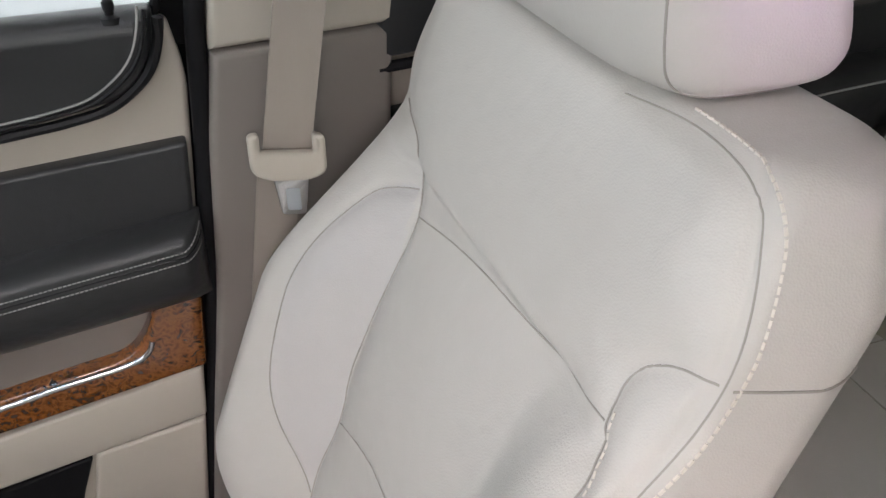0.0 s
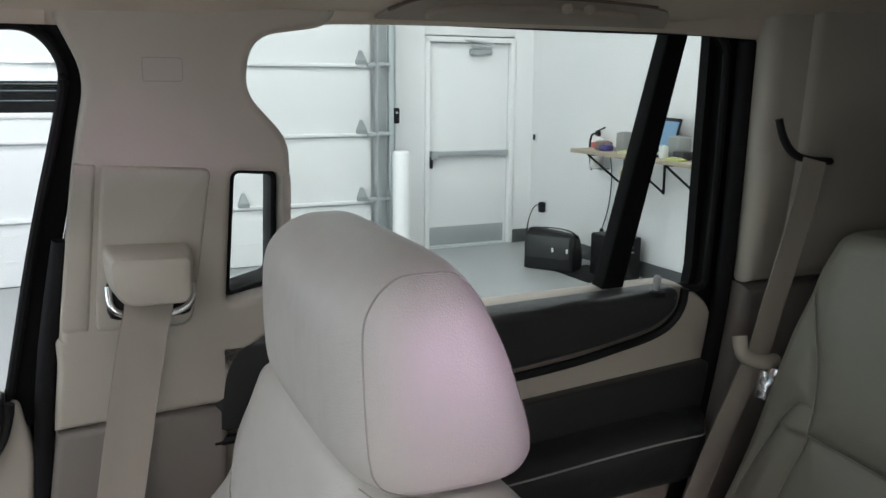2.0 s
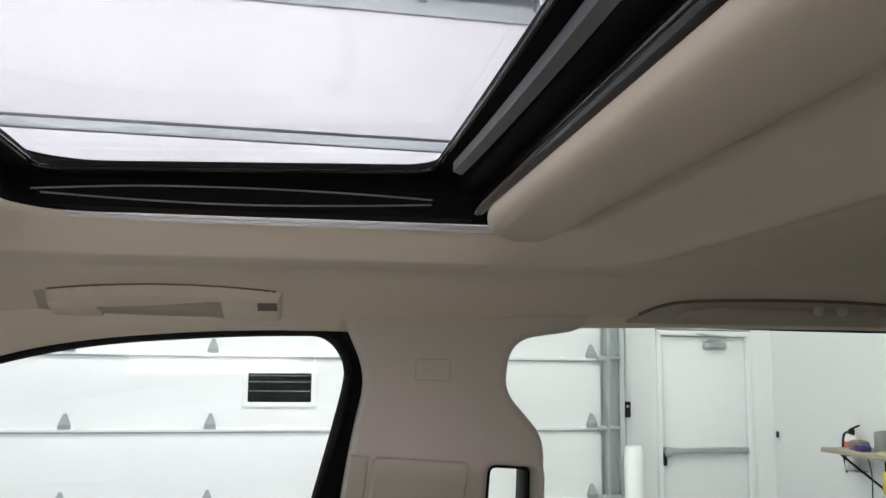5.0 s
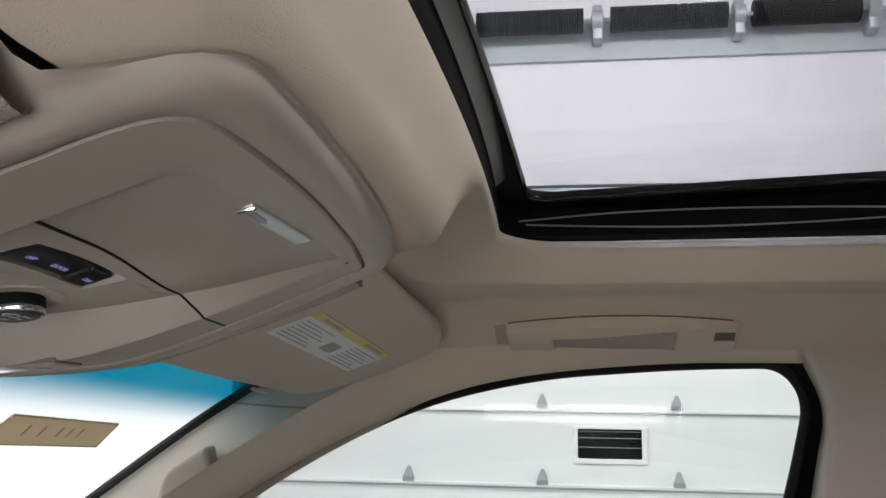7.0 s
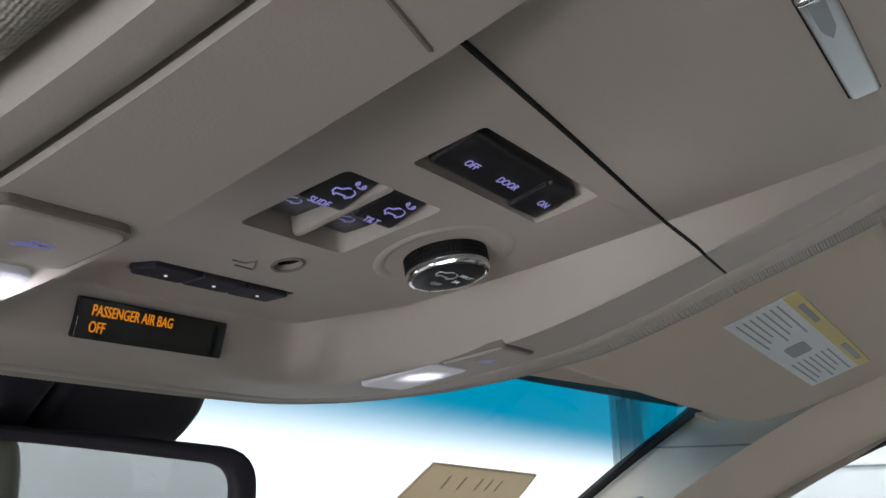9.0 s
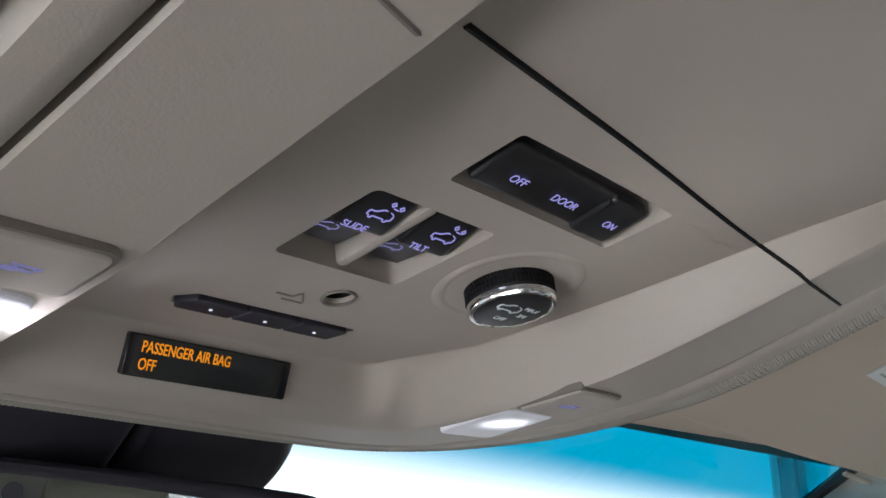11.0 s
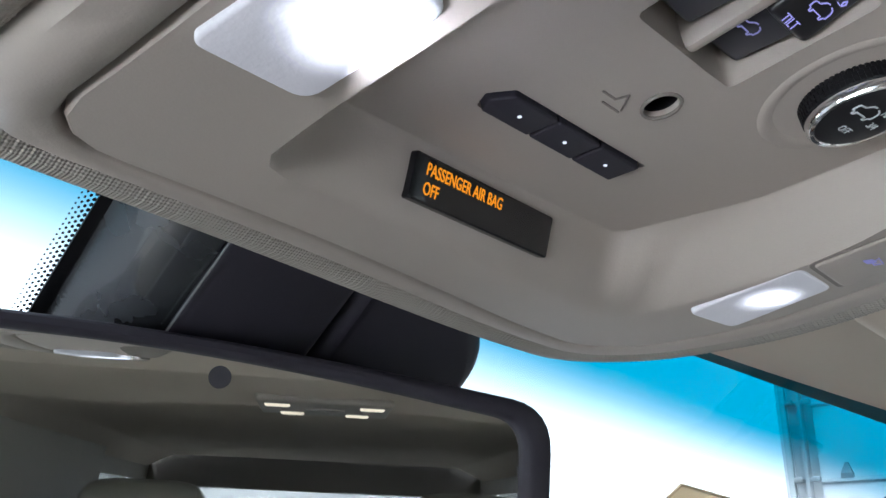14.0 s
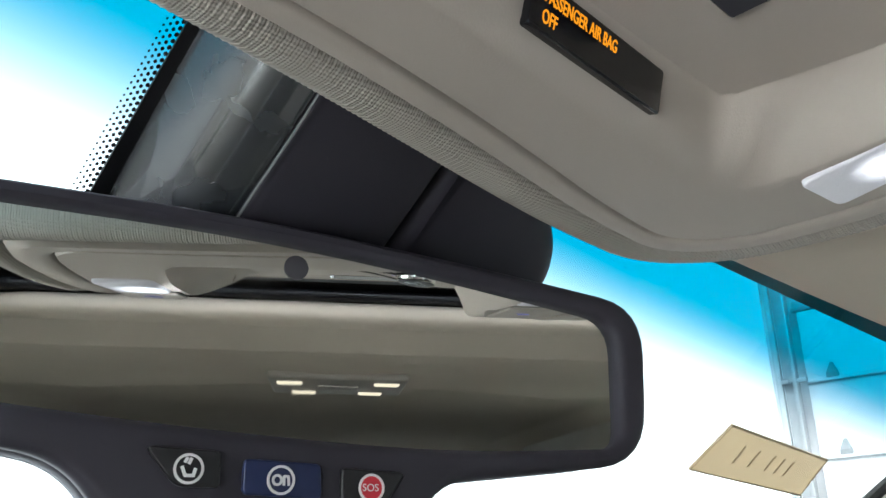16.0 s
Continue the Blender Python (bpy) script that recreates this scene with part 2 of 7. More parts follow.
FLOORGREY = material("grey_epoxy_floor", (0.34, 0.345, 0.35), 0.35, scale=2.5, fine=90, var=0.12, bump=0.05)
GLASS = pane_glass("clear_window_glass", (0.93, 0.96, 0.95))
GLASSREAR = pane_glass("rear_window_glass", (0.86, 0.90, 0.87))
GLASSROOF = pane_glass("sunroof_glass", (0.80, 0.80, 0.83))
WINDSHIELD = pane_glass("windshield_glass", (0.95, 0.98, 0.98), (1.776, 1.724, (0.001, 0.19, 0.30)))
MIRROR = material("mirror_silver", (0.80, 0.82, 0.80), 0.015, metal=1.0, bump=0, var=0.0)
SATIN = material("satin_metal", (0.62, 0.64, 0.64), 0.32, metal=0.8, bump=0, var=0.02)
HINGEGREY = material("zinc_hinge", (0.30, 0.32, 0.33), 0.5, bump=0)
LENS = material("frosted_lamp_lens", (0.75, 0.74, 0.78), 0.35, bump=0.2, fine=500, emit=(0.95, 0.93, 1.0), power=0.35)
AMBER = glow("amber_display_text", (1.0, 0.33, 0.012), 0.95)
MATTE = material("matte_black_frame", (0.004, 0.004, 0.0045), 0.75, bump=0.1, spec=0.12)
PRIVACY = pane_glass("privacy_glass", (0.45, 0.47, 0.46))
HATCHGLASS = pane_glass("hatch_glass", (0.75, 0.77, 0.77))
VIOLET = glow("violet_backlit_symbol", (0.50, 0.46, 1.0), 0.72)
VIOLET_DIM = glow("violet_backlit_symbol_dim", (0.42, 0.40, 0.78), 0.5)
WHITEDOT = glow("white_led_dot", (0.9, 0.92, 1.0), 1.0)
PAPER = material("white_label_paper", (0.72, 0.74, 0.74), 0.5, bump=0)
LABELYELLOW = material("yellow_label_band", (0.62, 0.52, 0.16), 0.5, bump=0)
INKGREY = material("grey_label_ink", (0.33, 0.34, 0.35), 0.6, bump=0)
def card_paper():
    """Thin card that lets some daylight through."""
    m = material("tan_paper_card", (0.60, 0.51, 0.37), 0.75, scale=60, fine=500, bump=0.1)
    n, l = m.node_tree.nodes, m.node_tree.links
    tr, mx = n.new("ShaderNodeBsdfTranslucent"), n.new("ShaderNodeMixShader")
    tr.inputs[0].default_value, mx.inputs[0].default_value = (0.68, 0.59, 0.45, 1), 0.7
    l.new(n["Principled BSDF"].outputs[0], mx.inputs[1]), l.new(tr.outputs[0], mx.inputs[2])
    l.new(mx.outputs[0], n["Material Output"].inputs[0])
    return m


CARDINK = material("faded_marker", (0.46, 0.37, 0.24), 0.8, bump=0)
KRAFT = card_paper()
OUTSIDE = glow("bright_daylight", (0.97, 0.99, 1.0), 2.4)


# ---- building helpers ----
from mathutils.bvhtree import BVHTree


def relaxed(pts, times=30):
    """A line smoothed by averaging neighbours."""
    q = np.array(pts)
    for _ in range(times):
        q[1:-1] = (q[:-2] + q[1:-1] + q[2:]) / 3
    return q.tolist()


def on_surface(ob, pts, lift=0.0):
    """The points moved onto the nearest place of a mesh that stands unturned in the world."""
    me = ob.data
    tree = BVHTree.FromPolygons([v.co for v in me.vertices], [tuple(p.vertices) for p in me.polygons])
    base = ob.matrix_world.inverted()
    out = []
    for p in pts:
        q, n, _, _ = tree.find_nearest(base @ Vector(p))
        out.append(tuple(ob.matrix_world @ (q + n * lift)))
    return out


def link_mesh(name, me, mat, parent=None, label="", smooth=40):
    me.materials.append(mat)
    if smooth:
        me.shade_smooth()
        me.set_sharp_from_angle(angle=radians(smooth))
    ob = new(name, me)
    if parent:
        ob.parent = parent
    if label:
        ob["label"] = label
    return ob


def part(name, bm, mat, parent=None, label="", smooth=40):
    me = bpy.data.meshes.new(name)
    bmesh.ops.recalc_face_normals(bm, faces=bm.faces)
    bm.to_mesh(me)
    bm.free()
    return link_mesh(name, me, mat, parent, label, smooth)


def thing(name, label, category, place=(0, 0, 0), group="", kind=""):
    ob = new(name)
    ob.empty_display_size = 0.02
    ob.location = place
    return tagged(ob, label, category, group, kind)


def under(ob, parent):
    """Hang ob, built in world coordinates, under a thing that stands elsewhere."""
    ob.parent = parent
    ob.matrix_parent_inverse = Matrix.Translation(parent.location).inverted()
    return ob


def sub(ob, parent):
    """Make ob, built in the same coordinates as a part, a piece of that part."""
    ob.parent = parent
    ob.matrix_parent_inverse = Matrix()
    return ob


def block(sx, sy, sz, bevel=0.0, m=Matrix(), seg=2):
    """A box of that size, centred, with rounded edges."""
    bm = bmesh.new()
    bmesh.ops.create_cube(bm, size=1.0, matrix=Matrix.Diagonal((sx, sy, sz, 1)))
    if bevel:
        bmesh.ops.bevel(bm, geom=bm.edges[:], offset=bevel, segments=seg, profile=0.5, affect="EDGES")
    bm.transform(m)
    return bm


def at(x, y, z):
    return Matrix.Translation((x, y, z))


def fillet(pts, steps=6):
    """Rounded polygon from corners (x, y, radius)."""
    out, n = [], len(pts)
    for i in range(n):
        p0, p, p1 = Vector(pts[i - 1][:2]), Vector(pts[i][:2]), Vector(pts[(i + 1) % n][:2])
        r = pts[i][2] if len(pts[i]) > 2 else 0
        a, b = (p0 - p), (p1 - p)
        r = min(r, a.length * 0.49, b.length * 0.49)
        if r <= 0:
            out.append(tuple(p))
            continue
        q0, q1 = p + a.normalized() * r, p + b.normalized() * r
        for k in range(steps + 1):
            t = k / steps
            out.append(tuple((1 - t) ** 2 * q0 + 2 * t * (1 - t) * p + t * t * q1))
    return out


def rect(x0, y0, x1, y1, r=0.0):
    return fillet([(x0, y0, r), (x1, y0, r), (x1, y1, r), (x0, y1, r)])


def plate_mesh(loops, depth, bevel=0.0, m=Matrix(), res=2):
    """A flat plate with holes, from outlines in its own plane (z = 0 is its middle), with rounded edges."""
    cu = bpy.data.curves.new("outline", "CURVE")
    cu.dimensions, cu.fill_mode = "2D", "BOTH"
    cu.extrude, cu.bevel_depth, cu.bevel_resolution, cu.offset = max(depth / 2 - bevel, 0), bevel, res, -bevel
    for loop in loops:
        s = cu.splines.new("POLY")
        s.points.add(len(loop) - 1)
        for p, (x, y) in zip(s.points, loop):
            p.co = (x, y, 0, 1)
        s.use_cyclic_u = True
    tmp = bpy.data.objects.new("outline", cu)
    me = bpy.data.meshes.new_from_object(tmp)
    bpy.data.objects.remove(tmp)
    bpy.data.curves.remove(cu)
    me.materials.clear()
    bm = bmesh.new()
    bm.from_mesh(me)
    bmesh.ops.remove_doubles(bm, verts=bm.verts, dist=1e-6)
    bm.to_mesh(me)
    bm.free()
    me.transform(m)
    if m.determinant() < 0:
        me.flip_normals()
    return me


def plate(name, loops, depth, mat, parent=None, bevel=0.0, m=Matrix(), label="", smooth=40, res=2):
    return link_mesh(name, plate_mesh(loops, depth, bevel, m, res), mat, parent, label, smooth)


def letters(text, size, m, mat, name, parent, depth=0.0002, bold=0.0):
    cu = bpy.data.curves.new("letters", "FONT")
    cu.body, cu.size, cu.extrude, cu.align_x, cu.align_y, cu.offset = text, size, depth, "LEFT", "CENTER", bold
    tmp = bpy.data.objects.new("letters", cu)
    me = bpy.data.meshes.new_from_object(tmp)
    bpy.data.objects.remove(tmp)
    bpy.data.curves.remove(cu)
    me.materials.clear()
    me.transform(m)
    return link_mesh(name, me, mat, parent, smooth=0)


def tube(path, radius, sides=8, closed=False, flat=1.0):
    """A round (or, with flat, oval) bar along a path."""
    bm, rings, n = bmesh.new(), [], len(path)
    pts = [Vector(p) for p in path]
    up = Vector((0, 0, 1))
    for i, p in enumerate(pts):
        a, b = pts[i - 1] if i or closed else p, pts[(i + 1) % n] if i < n - 1 or closed else p
        d = (b - a).normalized()
        side = d.cross(up)
        side = side.normalized() if side.length > 1e-4 else Vector((1, 0, 0))
        top = side.cross(d)
        r = radius(i / max(1, n - 1)) if callable(radius) else radius
        rings.append([bm.verts.new(p + side * r * math.cos(k * math.tau / sides) + top * r * flat * math.sin(k * math.tau / sides)) for k in range(sides)])
    for i in range(n if closed else n - 1):
        ra, rb = rings[i], rings[(i + 1) % n]
        for k in range(sides):
            bm.faces.new((ra[k], ra[(k + 1) % sides], rb[(k + 1) % sides], rb[k]))
    if not closed:
        bm.faces.new(rings[0]), bm.faces.new(rings[-1])
    return bm


def lathe(profile, steps=40, m=Matrix()):
    """A turned body from (radius, height) pairs."""
    bm, rings = bmesh.new(), []
    for r, h in profile:
        rings.append([bm.verts.new((r * math.cos(k * math.tau / steps), r * math.sin(k * math.tau / steps), h)) for k in range(steps)])
    for a, b in zip(rings, rings[1:]):
        for k in range(steps):
            bm.faces.new((a[k], a[(k + 1) % steps], b[(k + 1) % steps], b[k]))
    bm.faces.new(rings[0]), bm.faces.new(rings[-1])
    bm.transform(m)
    return bm


def loft(rings, closed=True, caps=False):
    bm, vs = bmesh.new(), []
    for ring in rings:
        vs.append([bm.verts.new(p) for p in ring])
    for a, b in zip(vs, vs[1:]):
        n = len(a)
        for k in range(n if closed else n - 1):
            bm.faces.new((a[k], a[(k + 1) % n], b[(k + 1) % n], b[k]))
    if caps:
        bm.faces.new(vs[0]), bm.faces.new(vs[-1])
    return bm


def spline(pts, per=8, closed=False):
    """A smooth line through points of any dimension."""
    P, n, out = [np.array(p, float) for p in pts], len(pts), []
    for i in range(n if closed else n - 1):
        p1, p2 = P[i], P[(i + 1) % n]
        p0 = P[i - 1] if i or closed else p1
        p3 = P[(i + 2) % n] if i < n - 2 or closed else p2
        for k in range(per):
            t = k / per
            out.append(tuple(0.5 * (2 * p1 + (p2 - p0) * t + (2 * p0 - 5 * p1 + 4 * p2 - p3) * t * t + (3 * p1 - p0 - 3 * p2 + p3) * t ** 3)))
    if not closed:
        out.append(tuple(P[-1]))
    return out


def smooth(t):
    t = min(1.0, max(0.0, t))
    return t * t * (3 - 2 * t)


def along(path, step):
    """Evenly spaced places and directions on a path."""
    pts = [Vector(p) for p in path]
    out, left = [], 0.0
    for a, b in zip(pts, pts[1:]):
        d = (b - a).length
        while left < d:
            out.append((a + (b - a) * (left / d), (b - a).normalized()))
            left += step
        left -= d
    return out


def stitches(name, path, step, length, radius, mat, parent, label=""):
    """A row of thread stitches along a seam, in one mesh."""
    bm = bmesh.new()
    for p, d in along(path, step):
        turn = d.to_track_quat("Z", "Y").to_matrix().to_4x4()
        bmesh.ops.create_cube(bm, size=1.0, matrix=Matrix.Translation(p) @ turn @ Matrix.Diagonal((radius * 2, radius * 2, length, 1)))
    ob = part(name, bm, mat, parent, label, 0)
    ob["kind"] = "stuff"
    return ob


def SIDE(off=0.0, sign=1):
    """Plane of the cabin's side: local x runs back, y up, z into the cabin; off: metres into the cabin."""
    return Matrix(((1, 0, 0, 0), (0, -0.1 * sign, -sign, sign * (0.9 - off)), (0, 1, -0.1, 0), (0, 0, 0, 1)))


def side(x, z, off=0.0):
    return (x, 0.9 - 0.1 * z - off, z)


# ---- the garage ----
def wall(name, x0, y0, z0, x1, y1, z1, mat=WHITEWALL, label="white painted garage wall"):
    ob = part(name, block(x1 - x0, y1 - y0, z1 - z0, 0.004, at((x0 + x1) / 2, (y0 + y1) / 2, (z0 + z1) / 2)), mat)
    return tagged(ob, label, "wall", kind="structure")


WY = 7.6
tagged(part("floor", block(60, 40, 0.2, 0, at(-20, 4, -0.1)), FLOORGREY), "smooth grey epoxy garage floor", "floor", kind="structure")
SHELL_BEFORE = set(bpy.data.objects)      # the garage is built square and then turned, as the car stands askew in it
wall("wall_right_header", -3.45, 7.74, 3.9, 5.06, 7.94, 6.2)
wall("wall_right_pier", 3.0, 7.74, 0, 3.63, 7.94, 3.9)
wall("wall_right_front_pier", -3.45, 7.74, 0, -3.1, 7.94, 6.2)
wall("wall_right_corner", 4.65, 7.74, 0, 5.06, 7.94, 3.9)
wall("wall_above_door", 3.63, 7.74, 2.14, 4.65, 7.94, 3.9)
wall("wall_back", 4.88, -5.2, 0, 5.06, 7.74, 6.2)
wall("wall_left", -4.0, -5.2, 0, 4.88, -5.0, 6.2)
tagged(part("ceiling", block(9.2, 13.2, 0.2, 0, at(0.5, 1.35, 6.2)), WHITEWALL), "white garage ceiling", "ceiling", kind="structure")
tagged(part("backdrop", block(0.1, 60, 24, 0, at(-22, 6, 9)), OUTSIDE), "overexposed white daylight beyond the open bay", "backdrop", kind="structure")
tagged(part("backdrop", block(18.0, 0.1, 24, 0, at(-13.2, 10.5, 9)), OUTSIDE), "overexposed white daylight beside the open bay", "backdrop", kind="structure")
BASE = material("dark_grey_rubber_base", (0.075, 0.08, 0.085), 0.6)
for bx, by, sx, sy in ((4.869, 2.9, 0.018, 9.64), (4.765, 7.731, 0.19, 0.018)):
    tagged(part("baseboard", block(sx, sy, 0.14, 0.003, at(bx, by, 0.07)), BASE), "dark grey rubber base along the garage wall", "baseboard", kind="structure")


def garage_door():
    g = thing("garage_door", "white insulated sectional garage door, closed", "garage door", (0, WY, 0))
    lines = [0.0, 0.54, 1.18, 1.82, 2.46, 3.10, 3.74]
    for i, (a, b) in enumerate(zip(lines, lines[1:])):
        loops = [rect(-3.1, a + 0.008, 3.0, b - 0.008)]
        if i == 2:
            loops.append(rect(-0.25, 1.424, 0.305, 1.678, 0.02))
        m = Matrix(((1, 0, 0, 0), (0, 0, -1, 0), (0, 1, 0, 0), (0, 0, 0, 1)))
        under(plate("panel", loops, 0.05, DOORWHITE, bevel=0.004, m=at(0, WY + 0.025, 0) @ m), g)
        if i:
            under(part("rail", block(6.1, 0.035, 0.03, 0.006, at(-0.05, WY - 0.015, a + 0.012)), DOORWHITE), g)
            under(part("joint_strip", block(6.1, 0.01, 0.014, 0.0, at(-0.05, WY - 0.002, a - 0.012)), GREYLINE), g)
        for z in (a + 0.22, a + 0.43):
            if i != 2 and i < 4:
                under(part("groove", block(6.1, 0.006, 0.006, 0.0, at(-0.05, WY - 0.001, z)), WHITEWALL), g)
    for i, z in enumerate(lines[1:-1]):
        for x in (-2.88, -1.72, -0.55, 0.60, 1.76, 2.9):
            bm = loft([[(x - 0.05, WY - 0.04, z + 0.02), (x + 0.05, WY - 0.04, z + 0.02), (x + 0.05, WY, z + 0.02), (x - 0.05, WY, z + 0.02)],
                       [(x - 0.046, WY - 0.045, z + 0.06), (x + 0.046, WY - 0.045, z + 0.06), (x + 0.046, WY, z + 0.06), (x - 0.046, WY, z + 0.06)],
                       [(x - 0.012, WY - 0.012, z + 0.15), (x + 0.012, WY - 0.012, z + 0.15), (x + 0.012, WY, z + 0.15), (x - 0.012, WY, z + 0.15)]], caps=True)
            under(part("hinge", bm, HINGEGREY, None, "grey steel hinge", 0), g)
    m = at(0, WY, 0) @ Matrix(((1, 0, 0, 0), (0, 0, -1, 0), (0, 1, 0, 0), (0, 0, 0, 1)))
    fr = under(plate("window_frame", [rect(-0.29, 1.38, 0.345, 1.70, 0.02), rect(-0.245, 1.425, 0.30, 1.675, 0.015)], 0.03, DOORWHITE, bevel=0.005, m=m, label="white window frame"), g)
    pane = under(plate("pane", [rect(-0.26, 1.41, 0.315, 1.69)], 0.01, GLOSSBLACK, m=at(0, WY + 0.03, 0) @ Matrix(((1, 0, 0, 0), (0, 0, -1, 0), (0, 1, 0, 0), (0, 0, 0, 1))), label="dark reflecting window pane"), g)
    for z in (1.52, 1.60, 1.655):
        under(part("muntin", block(0.54, 0.006, 0.006, 0.001, at(0.027, WY + 0.022, z)), HINGEGREY), g)
    # overhead spring shaft
    under(part("header_strip", block(6.2, 0.06, 0.10, 0.01, at(-0.05, WY + 0.08, 3.80)), GREYLINE), g)
    under(part("seal_strip", block(6.2, 0.04, 0.03, 0.005, at(-0.05, WY + 0.02, 3.76)), STEEL), g)
    return g


garage_door()


def spring_shaft():
    s = thing("torsion_spring_shaft", "steel torsion shaft with dark coil springs above the garage door", "door hardware", (0, WY, 5.42))
    under(part("back_plate", block(6.4, 0.04, 0.42, 0.01, at(-0.1, WY + 0.11, 5.32)), GREYLINE), s)
    under(part("shaft", tube([(-3.4, WY - 0.1, 5.42), (3.3, WY - 0.1, 5.42)], 0.02, 10), STEEL), s)
    for a, b in ((-2.45, -1.42), (-1.15, -0.15), (0.1, 1.15), (1.38, 2.3)):
        n = int((b - a) / 0.012)
        ring = [(a + (b - a) * i / n, WY - 0.1, 5.42) for i in range(n + 1)]
        under(part("spring", tube(ring, lambda t, n=n: 0.115 + (0.008 if int(t * n) % 2 else 0), 14), BLACK, None, "dark coil spring"), s)
    for x in (-2.6, -1.28, -0.02, 1.26, 2.42):
        under(part("bracket", block(0.09, 0.2, 0.34, 0.015, at(x, WY - 0.02, 5.40)), STEEL), s)
        under(part("bearing", lathe([(0.03, -0.06), (0.09, -0.05), (0.09, 0.05), (0.03, 0.06)], 16, at(x, WY - 0.1, 5.42) @ pose(0, 0, 0, 0, 90, 0)), STEEL), s)


spring_shaft()


def track(x):
    t = thing("door_track", "galvanised steel garage door track with brackets", "door track", (x, WY, 0))
    under(part("angle", block(0.13, 0.02, 4.9, 0.004, at(x, WY - 0.05, 2.45)), STEEL), t)
    under(part("channel", block(0.035, 0.07, 4.9, 0.01, at(x - 0.05 if x > 0 else x + 0.05, WY - 0.10, 2.45)), STEEL), t)
    under(part("flange", block(0.05, 0.05, 4.9, 0.006, at(x + 0.10 if x > 0 else x - 0.10, WY - 0.06, 2.45)), GREYLINE), t)
    for z in (0.58, 1.20, 1.84, 2.48, 3.12):
        under(part("bracket", block(0.22, 0.03, 0.04, 0.006, at(x - 0.04 if x > 0 else x + 0.04, WY - 0.1, z)), STEEL), t)
        under(part("roller", lathe([(0.012, -0.05), (0.026, -0.045), (0.026, 0.0), (0.012, 0.01), (0.012, 0.07)], 14, at(x, WY - 0.12, z) @ pose(0, 0, 0, 0, 90, 0)), STEEL), t)


track(3.08)
track(-3.22)


def bollard(x, y, h):
    b = thing("bollard", "white round steel bollard beside the garage door", "bollard", (x, y, 0), "bollards at the door")
    part("post", lathe([(0.085, 0.0), (0.085, h - 0.02), (0.07, h), (0.0, h + 0.004)], 28), DOORWHITE, b)
    part("foot", lathe([(0.13, 0.0), (0.13, 0.012), (0.085, 0.016)], 28), GREYLINE, b)


bollard(3.24, 7.42, 1.04)
bollard(-3.32, 7.42, 1.10)


def switch_box():
    s = thing("wall_switch_box", "black switch box on a grey conduit", "switch", (3.30, 7.70, 1.36))
    part("box", block(0.07, 0.05, 0.15, 0.008), BLACK, s)
    part("conduit", tube([(0, 0.02, 0.07), (0, 0.02, 2.4)], 0.012, 10), GREYLINE, s)
    part("lower_conduit", tube([(0, 0.02, -1.3), (0, 0.02, -0.07)], 0.01, 10), GREYLINE, s)
    part("button", lathe([(0.012, 0), (0.012, 0.012), (0.0, 0.014)], 12, at(0, -0.025, 0.03) @ pose(0, 0, 0, 90, 0, 0)), GREYLINE, s)


switch_box()


def man_door():
    d = thing("door_1", "white steel exit door with a push bar and kick plate, closed", "door", (4.14, 7.80, 0), kind="structure")
    part("leaf", block(0.92, 0.045, 2.06, 0.003, at(0, 0.0, 1.035)), DOORWHITE, d)
    for x in (-0.485, 0.485):
        part("jamb", block(0.05, 0.10, 2.12, 0.006, at(x, -0.03, 1.06)), WHITEWALL, d)
        part("stop", block(0.012, 0.012, 2.06, 0.002, at(x * 0.955, -0.028, 1.03)), GREYLINE, d)
    part("head", block(1.02, 0.10, 0.05, 0.006, at(0, -0.03, 2.10)), WHITEWALL, d)
    part("kick_plate", block(0.86, 0.006, 0.19, 0.002, at(0, -0.026, 0.12)), STEEL, d, "brushed steel kick plate")
    bar = part("push_bar", block(0.86, 0.05, 0.055, 0.012, at(0.02, -0.065, 0.965)), STEEL, d, "brushed steel push bar")
    part("bar_end", block(0.07, 0.075, 0.09, 0.012, at(-0.41, -0.06, 0.955)), STEEL, d)
    part("lever", block(0.03, 0.05, 0.12, 0.01, at(-0.435, -0.06, 0.885)), BLACK, d)
    part("closer_body", block(0.24, 0.06, 0.06, 0.012, at(0.12, -0.055, 1.985)), STEEL, d, "grey door closer")
    part("closer_arm", tube([(0.02, -0.10, 2.03), (0.22, -0.14, 2.06), (-0.12, -0.06, 2.10)], 0.012, 8), STEEL, d)
    part("threshold", block(0.94, 0.12, 0.012, 0.003, at(0, -0.02, 0.006)), GREYLINE, d)


man_door()


